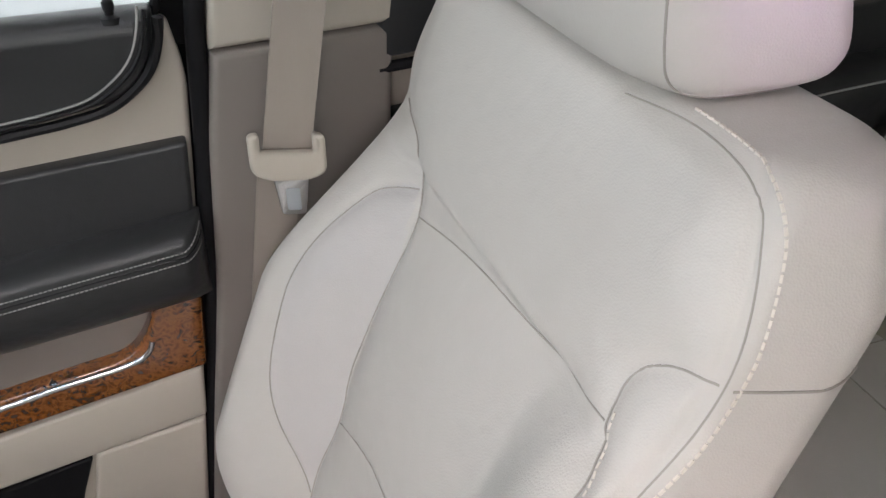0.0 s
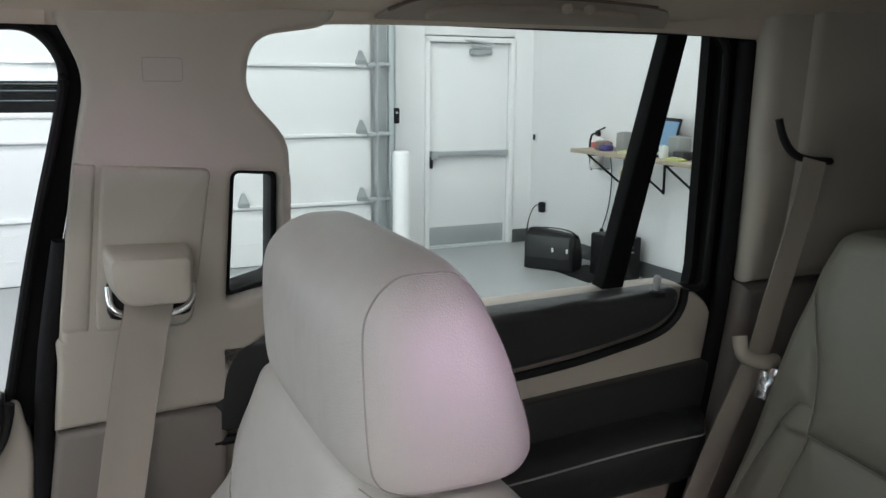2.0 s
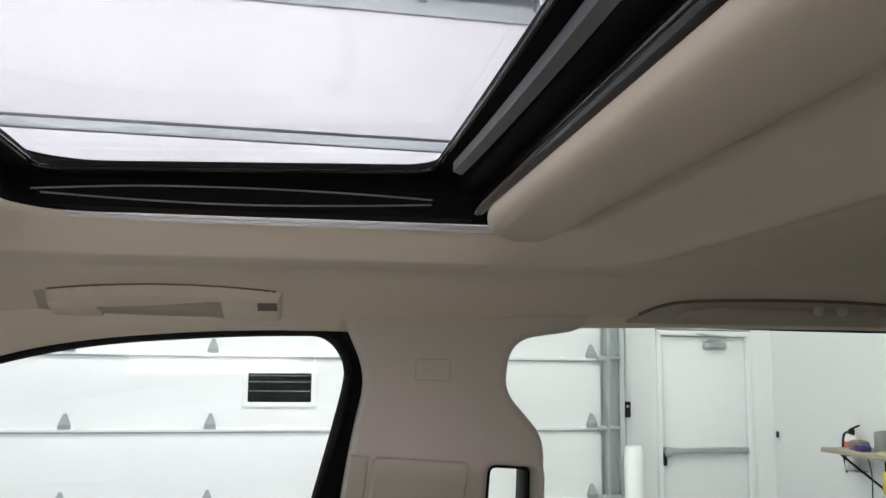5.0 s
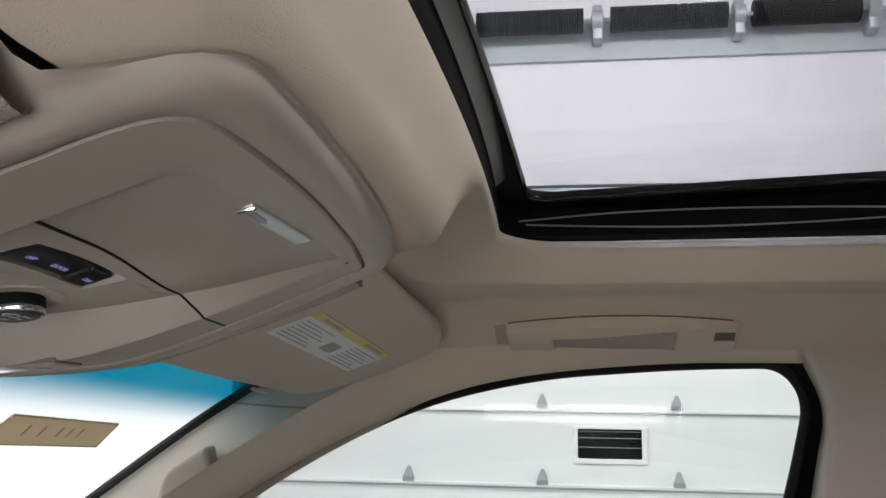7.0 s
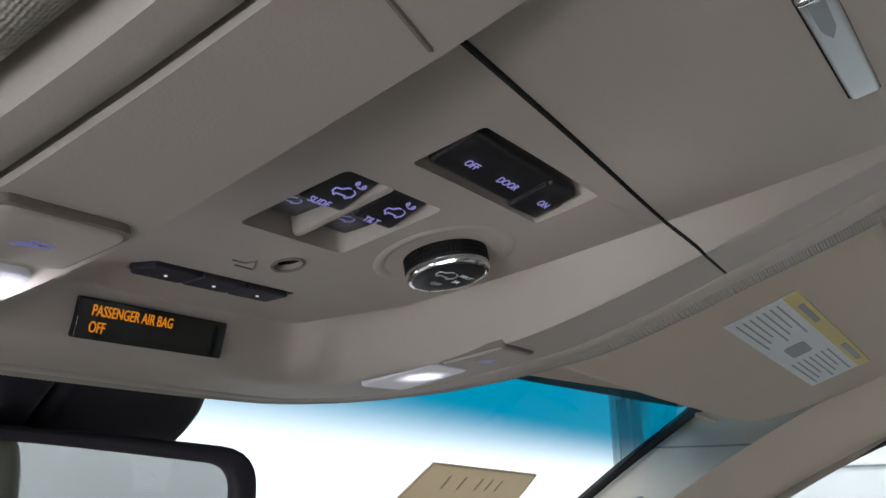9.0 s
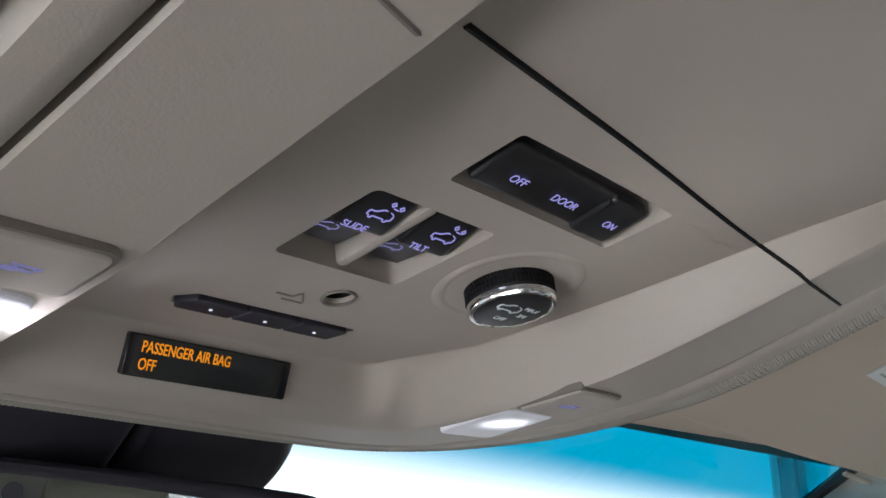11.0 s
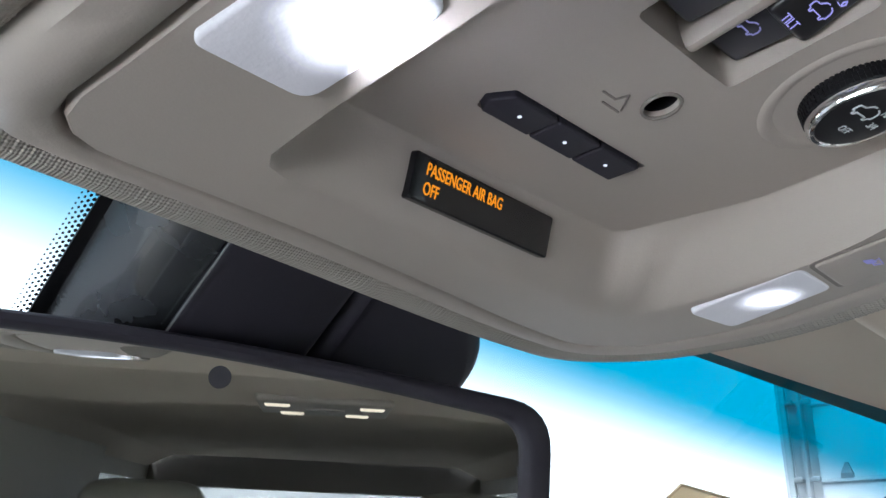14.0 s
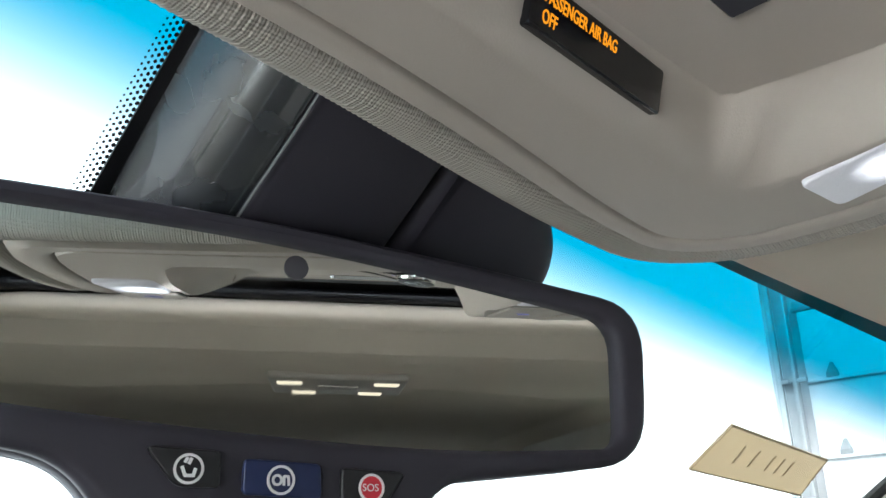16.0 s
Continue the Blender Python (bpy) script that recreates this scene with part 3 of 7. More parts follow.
def shelf_corner():
    wx = 4.88                       # the wall behind
    s = thing("wall_shelf", "wooden wall shelf on black folding brackets", "shelf", (wx - 0.225, 5.25, 1.10))
    part("board", block(0.45, 2.2, 0.035, 0.004), material("plywood_shelf", (0.34, 0.29, 0.22), 0.6), s)
    for y in (0.88, 0.33, -0.15, -0.75):
        part("bracket", tube([(0.215, y, -0.02), (0.215, y, -0.33)], 0.012, 6), BLACK, s, "black steel bracket")
        part("brace", tube([(0.215, y, -0.32), (-0.18, y, -0.03)], 0.010, 6), BLACK, s)
        part("arm", tube([(0.215, y, -0.027), (-0.19, y, -0.027)], 0.010, 6), BLACK, s)
    top = 1.1175
    lp = thing("laptop", "open black laptop with a blue screen on the shelf", "laptop", (4.60, 5.47, top))
    turn = pose(0, 0, 0, 0, 0, -12)
    part("base", block(0.26, 0.38, 0.022, 0.006, turn @ at(0, 0, 0.011)), BLACK, lp)
    part("lid", block(0.012, 0.38, 0.29, 0.005, turn @ at(0.15, 0, 0.165) @ pose(0, 0, 0, 0, 14, 0)), BLACK, lp)
    part("screen", block(0.002, 0.345, 0.225, 0.0, turn @ at(0.140, 0, 0.170) @ pose(0, 0, 0, 0, 14, 0)), material("lit_blue_screen", (0.10, 0.19, 0.30), 0.3, bump=0, emit=(0.30, 0.50, 0.75), power=0.26), lp, "pale blue screen")
    part("keyboard", block(0.11, 0.33, 0.003, 0.001, turn @ at(0.04, 0, 0.023)), GREYLINE, lp)
    # fire extinguisher on the wall beyond the shelf's end
    fx = thing("fire_extinguisher", "white fire extinguisher with red label and black hose on the wall", "fire extinguisher", (wx - 0.10, 6.42, 0.92))
    part("cylinder", lathe([(0.045, 0.0), (0.062, 0.012), (0.062, 0.235), (0.045, 0.270), (0.018, 0.285), (0.018, 0.30)], 24), material("white_enamel", (0.70, 0.67, 0.66), 0.35), fx)
    part("label", lathe([(0.0625, 0.19), (0.0630, 0.192), (0.0630, 0.236), (0.0625, 0.238)], 24), material("red_label", (0.50, 0.10, 0.09), 0.5), fx, "red printed label")
    part("valve", block(0.035, 0.05, 0.05, 0.008, at(0, 0, 0.315)), BLACK, fx, "black valve")
    part("lever", tube([(0, 0.02, 0.335), (0, -0.10, 0.375)], 0.009, 8), BLACK, fx)
    part("hose", tube(spline([(0, 0.03, 0.315), (0, 0.10, 0.29), (0, 0.125, 0.18), (0, 0.105, 0.05), (0, 0.085, -0.03)], 6), 0.010, 8), BLACK, fx, "black hose")
    part("bracket", block(0.12, 0.16, 0.012, 0.003, at(0.03, 0, -0.007)), STEEL, fx, "steel wall bracket")
    for x, y, sx, sy, h, c, nm, lab in ((4.58, 6.06, 0.10, 0.14, 0.075, (0.20, 0.13, 0.11), "dark_case", "small dark case on the shelf"),
                                   (4.55, 5.98, 0.10, 0.09, 0.05, (0.05, 0.04, 0.16), "violet_box", "dark violet box on the shelf"),
                                   (4.66, 5.86, 0.12, 0.11, 0.16, (0.25, 0.25, 0.24), "grey_box", "grey cardboard box on the shelf"),
                                   (4.66, 5.17, 0.14, 0.13, 0.17, (0.24, 0.25, 0.24), "grey_carton", "grey carton standing on the shelf"),
                                   (4.52, 5.19, 0.06, 0.06, 0.10, (0.62, 0.62, 0.58), "white_bottle", "white bottle on the shelf"),
                                   (4.58, 5.04, 0.10, 0.12, 0.07, (0.03, 0.03, 0.035), "black_charger", "black charger on the shelf"),
                                   (4.47, 4.99, 0.09, 0.16, 0.02, (0.42, 0.44, 0.16), "green_pad", "green paper pad on the shelf"),
                                   (4.50, 5.66, 0.08, 0.10, 0.02, (0.55, 0.52, 0.30), "yellow_pad", "yellow paper pad on the shelf"),
                                   (4.70, 4.80, 0.20, 0.22, 0.20, (0.32, 0.24, 0.15), "brown_carton", "brown carton on the shelf")):
        b = thing(nm, lab, nm.split("_")[1], (x, y, top))
        part("body", block(sx, sy, h, min(0.012, h * 0.3), at(0, 0, h / 2)), material(nm, c, 0.5), b)
        part("cap", block(sx * 0.6, sy * 0.6, 0.008, 0.003, at(0, 0, h + 0.004)), material(nm + "_cap", [0.7 * v + 0.1 for v in c], 0.5), b)
    bag = thing("hanging_bag", "yellow plastic bag hanging below the shelf", "bag", (4.45, 5.53, 0.90))
    bm = bmesh.new()
    bmesh.ops.create_icosphere(bm, subdivisions=3, radius=1.0)
    for v in bm.verts:
        v.co *= 1 + 0.42 * noise.noise(v.co * 2.6)
        v.co = Vector((v.co.x * 0.05, v.co.y * 0.075, v.co.z * 0.115))
    part("pouch", bm, material("yellow_plastic", (0.5, 0.38, 0.06), 0.4), bag)
    part("cord", tube([(0, 0, 0.09), (0.02, 0.01, 0.185)], 0.006, 6), BLACK, bag)
    blue = thing("blue_carton", "blue carton hanging on a cord below the bag", "carton", (4.45, 5.535, 0.70))
    part("body", block(0.05, 0.11, 0.13, 0.004), material("blue_card", (0.03, 0.13, 0.42), 0.5), blue)
    part("flap", block(0.054, 0.114, 0.016, 0.003, at(0, 0, 0.065)), material("blue_card_flap", (0.05, 0.18, 0.5), 0.5), blue)
    part("cord", tube([(0, 0, 0.07), (0, 0, 0.12)], 0.004, 6), BLACK, blue)
    # slouching shoulder bag
    b = thing("tool_bag", "black fabric tool bag with a flap on the floor", "bag", (4.34, 6.44, 0))
    turn = pose(0, 0, 0, 0, 0, 124)
    rings = []
    for z, w, d in ((0.0, 0.22, 0.10), (0.012, 0.245, 0.12), (0.10, 0.25, 0.125), (0.22, 0.245, 0.115), (0.30, 0.24, 0.10), (0.345, 0.225, 0.075), (0.355, 0.19, 0.05)):
        rings.append([tuple(turn @ Vector((x + 0.012 * noise.noise(Vector((x * 9, y * 9, z * 11))), y + 0.012 * noise.noise(Vector((x * 7, z * 9, y * 7 + 4))), z + (0.025 * x / 0.25 if z > 0.25 else 0)))) for x, y in fillet([(-w, -d, 0.05), (w, -d, 0.05), (w, d, 0.05), (-w, d, 0.05)])])
    part("body", loft(rings, caps=True), BLACK, b)
    part("flap", block(0.42, 0.012, 0.20, 0.005, turn @ at(0, 0.128, 0.22)), DARKLEATHER, b)
    part("strap", tube([tuple(turn @ Vector(p)) for p in spline([(-0.23, 0, 0.30), (-0.20, 0.06, 0.37), (0.0, 0.03, 0.385), (0.2, 0.0, 0.36), (0.24, 0.0, 0.28)], 6)], 0.014, 8, flat=0.4), BLACK, b)
    for x2 in (-0.19, -0.05):
        part("buckle", block(0.02, 0.008, 0.04, 0.003, turn @ at(x2, 0.137, 0.20)), PAPER, b)
    b = thing("hard_case", "black hard case with a grey side on the floor", "case", (4.66, 5.93, 0))
    part("body", block(0.26, 0.40, 0.38, 0.02, at(0, 0, 0.19)), BLACK, b)
    part("side_panel", block(0.22, 0.01, 0.34, 0.004, at(0, 0.202, 0.19)), GREYLINE, b, "grey side panel")
    part("handle", tube(spline([(0, -0.08, 0.375), (0, -0.06, 0.415), (0, 0.06, 0.415), (0, 0.08, 0.375)], 5), 0.010, 8), BLACK, b)
    mat = thing("floor_mat", "thin dark mat on the garage floor", "mat", (4.50, 6.10, 0))
    part("sheet", block(0.42, 0.60, 0.008, 0.003, at(0, 0, 0.005)), RUBBER, mat)
    part("edge", block(0.43, 0.02, 0.010, 0.003, at(0, 0.30, 0.005)), BLACK, mat)
    o = thing("wall_outlet", "black plug in a wall outlet with a cord to the bag", "outlet", (wx - 0.006, 7.43, 0.42))
    part("plate", block(0.012, 0.08, 0.12, 0.003), PAPER, o)
    part("plug", block(0.06, 0.07, 0.11, 0.015, at(-0.035, 0, -0.01)), BLACK, o)
    part("cord", tube(spline([(-0.06, 0.02, 0.02), (-0.07, 0.12, -0.04), (-0.10, 0.16, -0.20), (-0.16, 0.05, -0.36), (-0.34, -0.60, -0.40), (-0.40, -0.80, -0.20)], 6), 0.006, 8), BLACK, o)
    c = thing("hanging_cable", "thin dark cable hanging down the wall from the shelf", "cable", (wx - 0.015, 6.30, 1.06))
    part("run", tube(spline([(-0.02, 0.02, 0.0), (0, 0.0, -0.2), (0, 0.03, -0.5), (-0.03, 0.08, -0.72)], 6), 0.005, 8), BLACK, c)
    part("connector", block(0.03, 0.03, 0.06, 0.006, at(-0.03, 0.08, -0.74)), BLACK, c)
    sw = thing("light_switch", "small light switch on the white wall", "switch", (wx - 0.005, 7.66, 1.12))
    part("plate", block(0.01, 0.075, 0.12, 0.003), PAPER, sw)
    part("toggle", block(0.02, 0.03, 0.06, 0.004, at(-0.01, 0, 0)), BLACK, sw)


shelf_corner()
GARAGE = at(0, WY, 0) @ Matrix.Rotation(radians(3.2), 4, "Z") @ at(0, -WY, 0)
for ob in [o for o in bpy.data.objects if o not in SHELL_BEFORE and o.parent is None]:
    ob.matrix_basis = GARAGE @ ob.matrix_basis


# ---- cabin shell ----
OX0, OX1, OY, OR = -0.005, 0.524, 0.497, 0.07      # opening for the sunroof in the headliner


def opening_distance(x, y):
    cx, cy = (OX0 + OX1) / 2, 0.0
    qx, qy = abs(x - cx) - ((OX1 - OX0) / 2 - OR), abs(y - cy) - (OY - OR)
    return math.hypot(max(qx, 0), max(qy, 0)) + min(max(qx, qy), 0) - OR


def roof_z(x, y):
    a = abs(y)
    z = 1.858
    if x < -0.02:
        z -= 0.185 * (-0.02 - x) ** 2 / (-0.02 - x + 0.05)
    steep = 1 - smooth((-0.10 - x) / 0.22)
    if a > 0.60:
        z -= (0.50 * (a - 0.60) - 0.06 * (1 - math.exp(-(a - 0.60) / 0.02)) * 0.1) * steep
    d = opening_distance(x, y)
    # the cloth rises steeply to the opening; a crease runs round the foot of that rise
    steepness = 0.78 - 0.395 * max(smooth((0.05 - x) / 0.10), smooth((x - 0.42) / 0.10))
    crease = (0.031 - 0.0015) / steepness
    fall = 0.031 - steepness * max(d, 0.0)
    foot = 0.0015 * (1 - smooth((d - crease) / 0.05))
    z += max(fall, foot) + 0.0015 * math.exp(-((d - crease - 0.008) / 0.006) ** 2) - 0.0012 * math.exp(-((d - crease + 0.007) / 0.007) ** 2)
    xr = 0.80 + 0.32 * a
    z -= 0.016 * math.exp(-((x - xr) / 0.07) ** 2) * (1 - smooth((a - 0.4) / 0.25))
    z += 0.012 * smooth((x - xr) / 0.2)
    return z


def bow(x, y, d=0.0):
    """The front edge of the opening curves to the rear in the middle."""
    w = max(0.0, 1 - (x - OX0) / 0.2) * max(0.0, 1 - (y / 0.44) ** 2) * max(0.0, 1 - max(d, 0.0) / 0.05) * max(0.0, 1 + min(d, 0.0) / 0.03)
    return x + 0.024 * min(1.0, w)


def console_slope(x, y, z):
    """Between the opening and the overhead console the cloth runs steeply down."""
    w = (1 - smooth((abs(y - 0.02) - 0.175) / 0.045)) * smooth((x + 0.10) / 0.05)
    low = max(1.8325 + 0.187 * x, 1.889 - 2.7 * max(0.0, bow(OX0, y) - 0.001 - x))
    return z + (min(z, low) - z) * w


def rounded_loop(x0, x1, hy, r, d, n=14):
    """Outline of the opening, grown by d."""
    out = []
    for cx, cy, a0 in ((x1 - r, hy - r, 0), (x0 + r, hy - r, 90), (x0 + r, -hy + r, 180), (x1 - r, -hy + r, 270)):
        for k in range(n + 1):
            a = radians(a0 + 90 * k / n)
            out.append((cx + (r + d) * math.cos(a), cy + (r + d) * math.sin(a)))
        # points along the straight side that follows
        nx, ny, na = {0: (x0 + r, hy - r, 90), 90: (x0 + r, -hy + r, 180), 180: (x1 - r, -hy + r, 270), 270: (x1 - r, hy - r, 0)}[a0]
        ex, ey = nx + (r + d) * math.cos(radians(na)), ny + (r + d) * math.sin(radians(na))
        sx, sy = out[-1]
        out += [(sx + (ex - sx) * k / 24, sy + (ey - sy) * k / 24) for k in range(1, 24)]
    return out


def headliner():
    bm = bmesh.new()
    xs = list(np.arange(-0.415, 1.2, 0.02)) + list(np.arange(1.2, 3.25, 0.08))
    ys = list(np.linspace(-0.735, 0.735, 121))
    grid = {}
    for i, x in enumerate(xs):
        for j, y in enumerate(ys):
            d = opening_distance(x, y)
            y *= 1 + 0.22 * smooth((-0.14 - x) / 0.26)
            grid[i, j] = (bm.verts.new((x, y, console_slope(x, y, roof_z(x, y)) + 0.006 * (1 - smooth((d - 0.108) / 0.016)) + 0.013 * smooth((abs(y) - 0.675) / 0.05) * smooth((x - 0.46) / 0.10) * (1 - smooth((x - 1.25) / 0.1)))), d)
    for i in range(len(xs) - 1):
        for j in range(len(ys) - 1):
            q = [grid[i, j], grid[i + 1, j], grid[i + 1, j + 1], grid[i, j + 1]]
            if min(v[1] for v in q) > 0.085:
                bm.faces.new([v[0] for v in q])
    rings = []
    for d in (-0.003, 0.0, 0.004, 0.01, 0.016, 0.022, 0.026, 0.030, 0.034, 0.038, 0.042, 0.046, 0.050, 0.056, 0.061, 0.065, 0.069, 0.073, 0.077, 0.081, 0.086, 0.092, 0.096, 0.1, 0.104, 0.110, 0.118, 0.126):
        rings.append([(bow(x, y, d), y, console_slope(bow(x, y, d), y, roof_z(x, y)) + (0.006 if d < -0.002 else 0.0)) for x, y in rounded_loop(OX0, OX1, OY, OR, d)])
    vs = [[bm.verts.new(p) for p in r] for r in rings]
    for a, b in zip(vs, vs[1:]):
        for k in range(len(a)):
            bm.faces.new((a[k], a[(k + 1) % len(a)], b[(k + 1) % len(a)], b[k]))
    ob = part("headliner", bm, HEADCLOTH, smooth=60)
    return tagged(ob, "beige woven cloth headliner of the car roof", "headliner", kind="structure")


headliner()
tagged(part("roof_skin", block(2.7, 1.5, 0.02, 0, at(1.98, 0, 1.965)), BLACK), "outer roof panel of the car", "roof", kind="structure")
tagged(part("roof_skin", block(0.3, 1.5, 0.02, 0, at(-0.18, 0, 1.93)), BLACK), "outer roof panel over the front seats", "roof", kind="structure")


def sunroof():
    s = thing("sunroof", "closed glass sunroof with a black frame and tracks", "sunroof", (0.2, 0, 1.93))
    # deep black frame from the cloth edge up to the glass
    steps = []
    for d, z in ((0.0012, 1.896), (-0.0018, 1.8995), (-0.003, 1.910), (-0.002, 1.926), (-0.002, 1.945)):
        steps.append([(bow(x, y, d), y, z) for x, y in rounded_loop(OX0, OX1, OY, OR, d)])
    under(part("frame", loft(steps), MATTE), s)
    # the glass rises a little to the rear
    lie = at(0, 0, 1.929) @ pose(0, 0, 0, 0, -1.86, 0)
    inner = [(x + 0.007 * (1 - (y / 0.447) ** 2) * (1 if x < 0.2 else 0.6), y) for x, y in rounded_loop(0.024, 0.376, 0.447, 0.028, 0)]
    under(plate("glass_surround", [rounded_loop(-0.02, 0.60, 0.53, 0.06, 0), inner], 0.006, MATTE, m=lie, bevel=0.001, label="black glass surround"), s)
    under(plate("glass_pane", [rounded_loop(-0.015, 0.595, 0.525, 0.06, 0)], 0.004, GLASSROOF, m=lie @ at(0, 0, 0.007)), s).visible_shadow = False
    under(part("glass_seal", tube([tuple(lie @ Vector((x + (x - 0.2) * 0.006, y * 1.006, -0.0034))) for x, y in inner], 0.0024, 8, True), GLOSSBLACK, None, "black rubber seal round the glass"), s)
    for sy in (-1, 1):
        for line in ([(0.012, 0.469, 1.9110), (0.10, 0.468, 1.9166), (0.19, 0.468, 1.9184), (0.29, 0.468, 1.9172), (0.378, 0.469, 1.9140)], [(0.012, 0.476, 1.9094), (0.10, 0.476, 1.9055), (0.19, 0.476, 1.9038), (0.29, 0.476, 1.9062), (0.378, 0.476, 1.9104)]):
            under(part("track", tube(spline([(x, y * sy, z) for x, y, z in line], 8), 0.0009, 6), TRACKLINE, None, "thin edge of the cable track"), s)
        under(part("track_bed", loft([[(x, 0.4975 * sy, 1.897), (x, 0.482 * sy, 1.899), (x, 0.479 * sy, 1.903), (x, 0.481 * sy, 1.925), (x, 0.4975 * sy, 1.925)] for x in (0.0, 0.13, 0.26, 0.42)], caps=True), MATTE), s)
        # aluminium lip along the cloth edge, with a fine groove
        lip = []
        for x in np.linspace(0.024, 0.445, 16):
            drop = 0.003 * min(1.0, (x - 0.024) / 0.10) + 0.001 * (x - 0.024) / 0.42
            lip.append([(x, y * sy, z - drop * f) for y, z, f in ((0.4885, 1.8952, 0.5), (0.4880, 1.8938, 0.6), (0.4892, 1.8932, 0.7), (0.4880, 1.8924, 0.8), (0.4890, 1.8908, 1.0), (0.4925, 1.8908, 1.0), (0.4925, 1.8952, 0.5))])
        under(part("rail_lip", loft(lip, caps=True), ALUMINIUM, None, "bright aluminium rail lip", 20), s)
    # grey rubber gaskets along the front and the rear of the glass
    for nm, x0, x1, curve, tilt in (("front_gasket", 0.0190, 0.0300, 0.13, 0.0065), ("rear_gasket", 0.3985, 0.3900, 0.05, 0.001)):
        rings = []
        for y in np.linspace(-0.375, 0.375, 31):
            b = -curve * y * y
            rings.append([(x0 + b, y, 1.9195), ((x0 * 2 + x1) / 3 + b, y, 1.9190 + 0.25 * tilt), ((x0 + 2 * x1) / 3 + b, y, 1.9200 + 0.6 * tilt), (x1 + b, y, 1.9205 + tilt), (x1 + b, y, 1.930), (x0 + b, y, 1.930)])
        under(part(nm, loft(rings, caps=True), GASKET if nm == "front_gasket" else SEALGREY, None, "grey rubber gasket", 50), s)
    under(part("rear_trough", block(0.10, 0.97, 0.012, 0.004, at(0.452, 0, 1.929)), MATTE), s)
    # gloss tube added to catch the soft highlight of a fold behind the glass
    under(part("rear_roller", tube([(0.4245, y, 1.9090) for y in np.linspace(-0.47, 0.47, 12)], 0.0085, 16), GLOSSBLACK, None, "black roller behind the glass"), s)
    sh = thing("sunshade", "beige cloth sunshade slid open behind the glass", "sunshade", (0.47, 0, 1.885))
    rings = []
    for k in range(61):
        y = -0.500 + k / 60
        e = max(0.0, (abs(y) - 0.36) / 0.142)
        x0, x1 = 0.413 + 0.065 * e * e, 0.5005 - 0.010 * max(0.0, (abs(y) - 0.47) / 0.03)
        cx, hx = (x0 + x1) / 2, (x1 - x0) / 2
        hz = 0.0155 * min(1.0, (hx / 0.0437) ** 0.5)
        rings.append([(cx + hx * math.copysign(abs(math.cos(a)) ** 0.75, math.cos(a)), y, 1.8880 + hz * math.copysign(abs(math.sin(a)) ** 0.75, math.sin(a)) + 0.0035 * math.cos(a) * (hz / 0.0155)) for a in np.linspace(0, math.tau, 28, endpoint=False)])
    under(part("edge_roll", loft(rings, caps=True), HEADCLOTH), sh)
    under(part("panel", block(0.30, 0.94, 0.008, 0.003, at(0.69, 0, 1.918)), HEADCLOTH), sh)


sunroof()
# door and pillar trim on the passenger's side
BP_UPPER = [(0.30, 1.83, 0), (0.31, 1.80, 0.01), (0.336, 1.743, 0.03), (0.318, 1.66, 0.05), (0.298, 1.52, 0.05), (0.277, 1.335, 0),
            (0.478, 1.345, 0), (0.490, 1.398, 0.02), (0.535, 1.435, 0.02), (0.560, 1.475, 0.02), (0.558, 1.600, 0.05), (0.556, 1.672, 0.022), (0.505, 1.728, 0.022),
            (0.512, 1.790, 0.05), (0.60, 1.803, 0.02), (0.62, 1.83, 0)]
BP_LOWER = [(0.279, 1.332, 0), (0.263, 1.22, 0.03), (0.247, 1.02, 0.05), (0.215, 0.80, 0.05), (0.17, 0.45, 0), (0.50, 0.45, 0), (0.476, 0.9, 0.05), (0.475, 1.24, 0.02), (0.478, 1.342, 0)]
BWIN = [(0.487, 1.638, 0.012), (0.547, 1.634, 0.012), (0.546, 1.488, 0.012), (0.478, 1.474, 0.012)]
SLOT = [(0.496, 1.632, 0.008), (0.540, 1.629, 0.008), (0.538, 1.496, 0.008), (0.487, 1.483, 0.008)]


def b_pillar(sign, label):
    b = thing("b_pillar_trim", label, "pillar trim", (0.4, 0.74 * sign, 1.3), kind="structure")
    under(plate("upper_trim", [fillet(BP_UPPER), fillet(BWIN)], 0.05, BEIGE, bevel=0.010, m=SIDE(-0.012, sign), res=4), b)
    under(plate("lower_trim", [fillet(BP_LOWER)], 0.048, TAUPE, bevel=0.010, m=SIDE(-0.012, sign), res=4, label="darker taupe lower trim"), b)
    under(plate("slot_lining", [fillet(BWIN), fillet(SLOT)], 0.05, RUBBER, bevel=0.003, m=SIDE(-0.044, sign), label="black rubber slot lining"), b)
    if sign > 0:
        under(plate("belt_panel", [fillet([(0.345, 1.648, 0.008), (0.464, 1.641, 0.012), (0.437, 1.452, 0.02), (0.328, 1.455, 0.01)])], 0.014, BEIGE, bevel=0.005, m=SIDE(0.010)), b)
        under(plate("edge_panel", [fillet([(0.316, 1.650, 0.003), (0.341, 1.649, 0.003), (0.322, 1.455, 0.003), (0.290, 1.455, 0.01)])], 0.010, BEIGE, bevel=0.004, m=SIDE(0.010)), b)
        under(plate("collar", [fillet([(0.285, 1.449, 0.01), (0.40, 1.447, 0.01), (0.43, 1.43, 0.03), (0.47, 1.40, 0.01), (0.47, 1.352, 0.002), (0.288, 1.342, 0.002)])], 0.016, BEIGE, bevel=0.0075, m=SIDE(0.0050), res=4), b)
        under(plate("bag_badge", [rect(0.393, 1.738, 0.436, 1.764, 0.004), rect(0.3938, 1.7388, 0.4352, 1.7632, 0.003)], 0.0012, SEAM, m=SIDE(0.0135), label="moulded badge outline"), b)
    return b


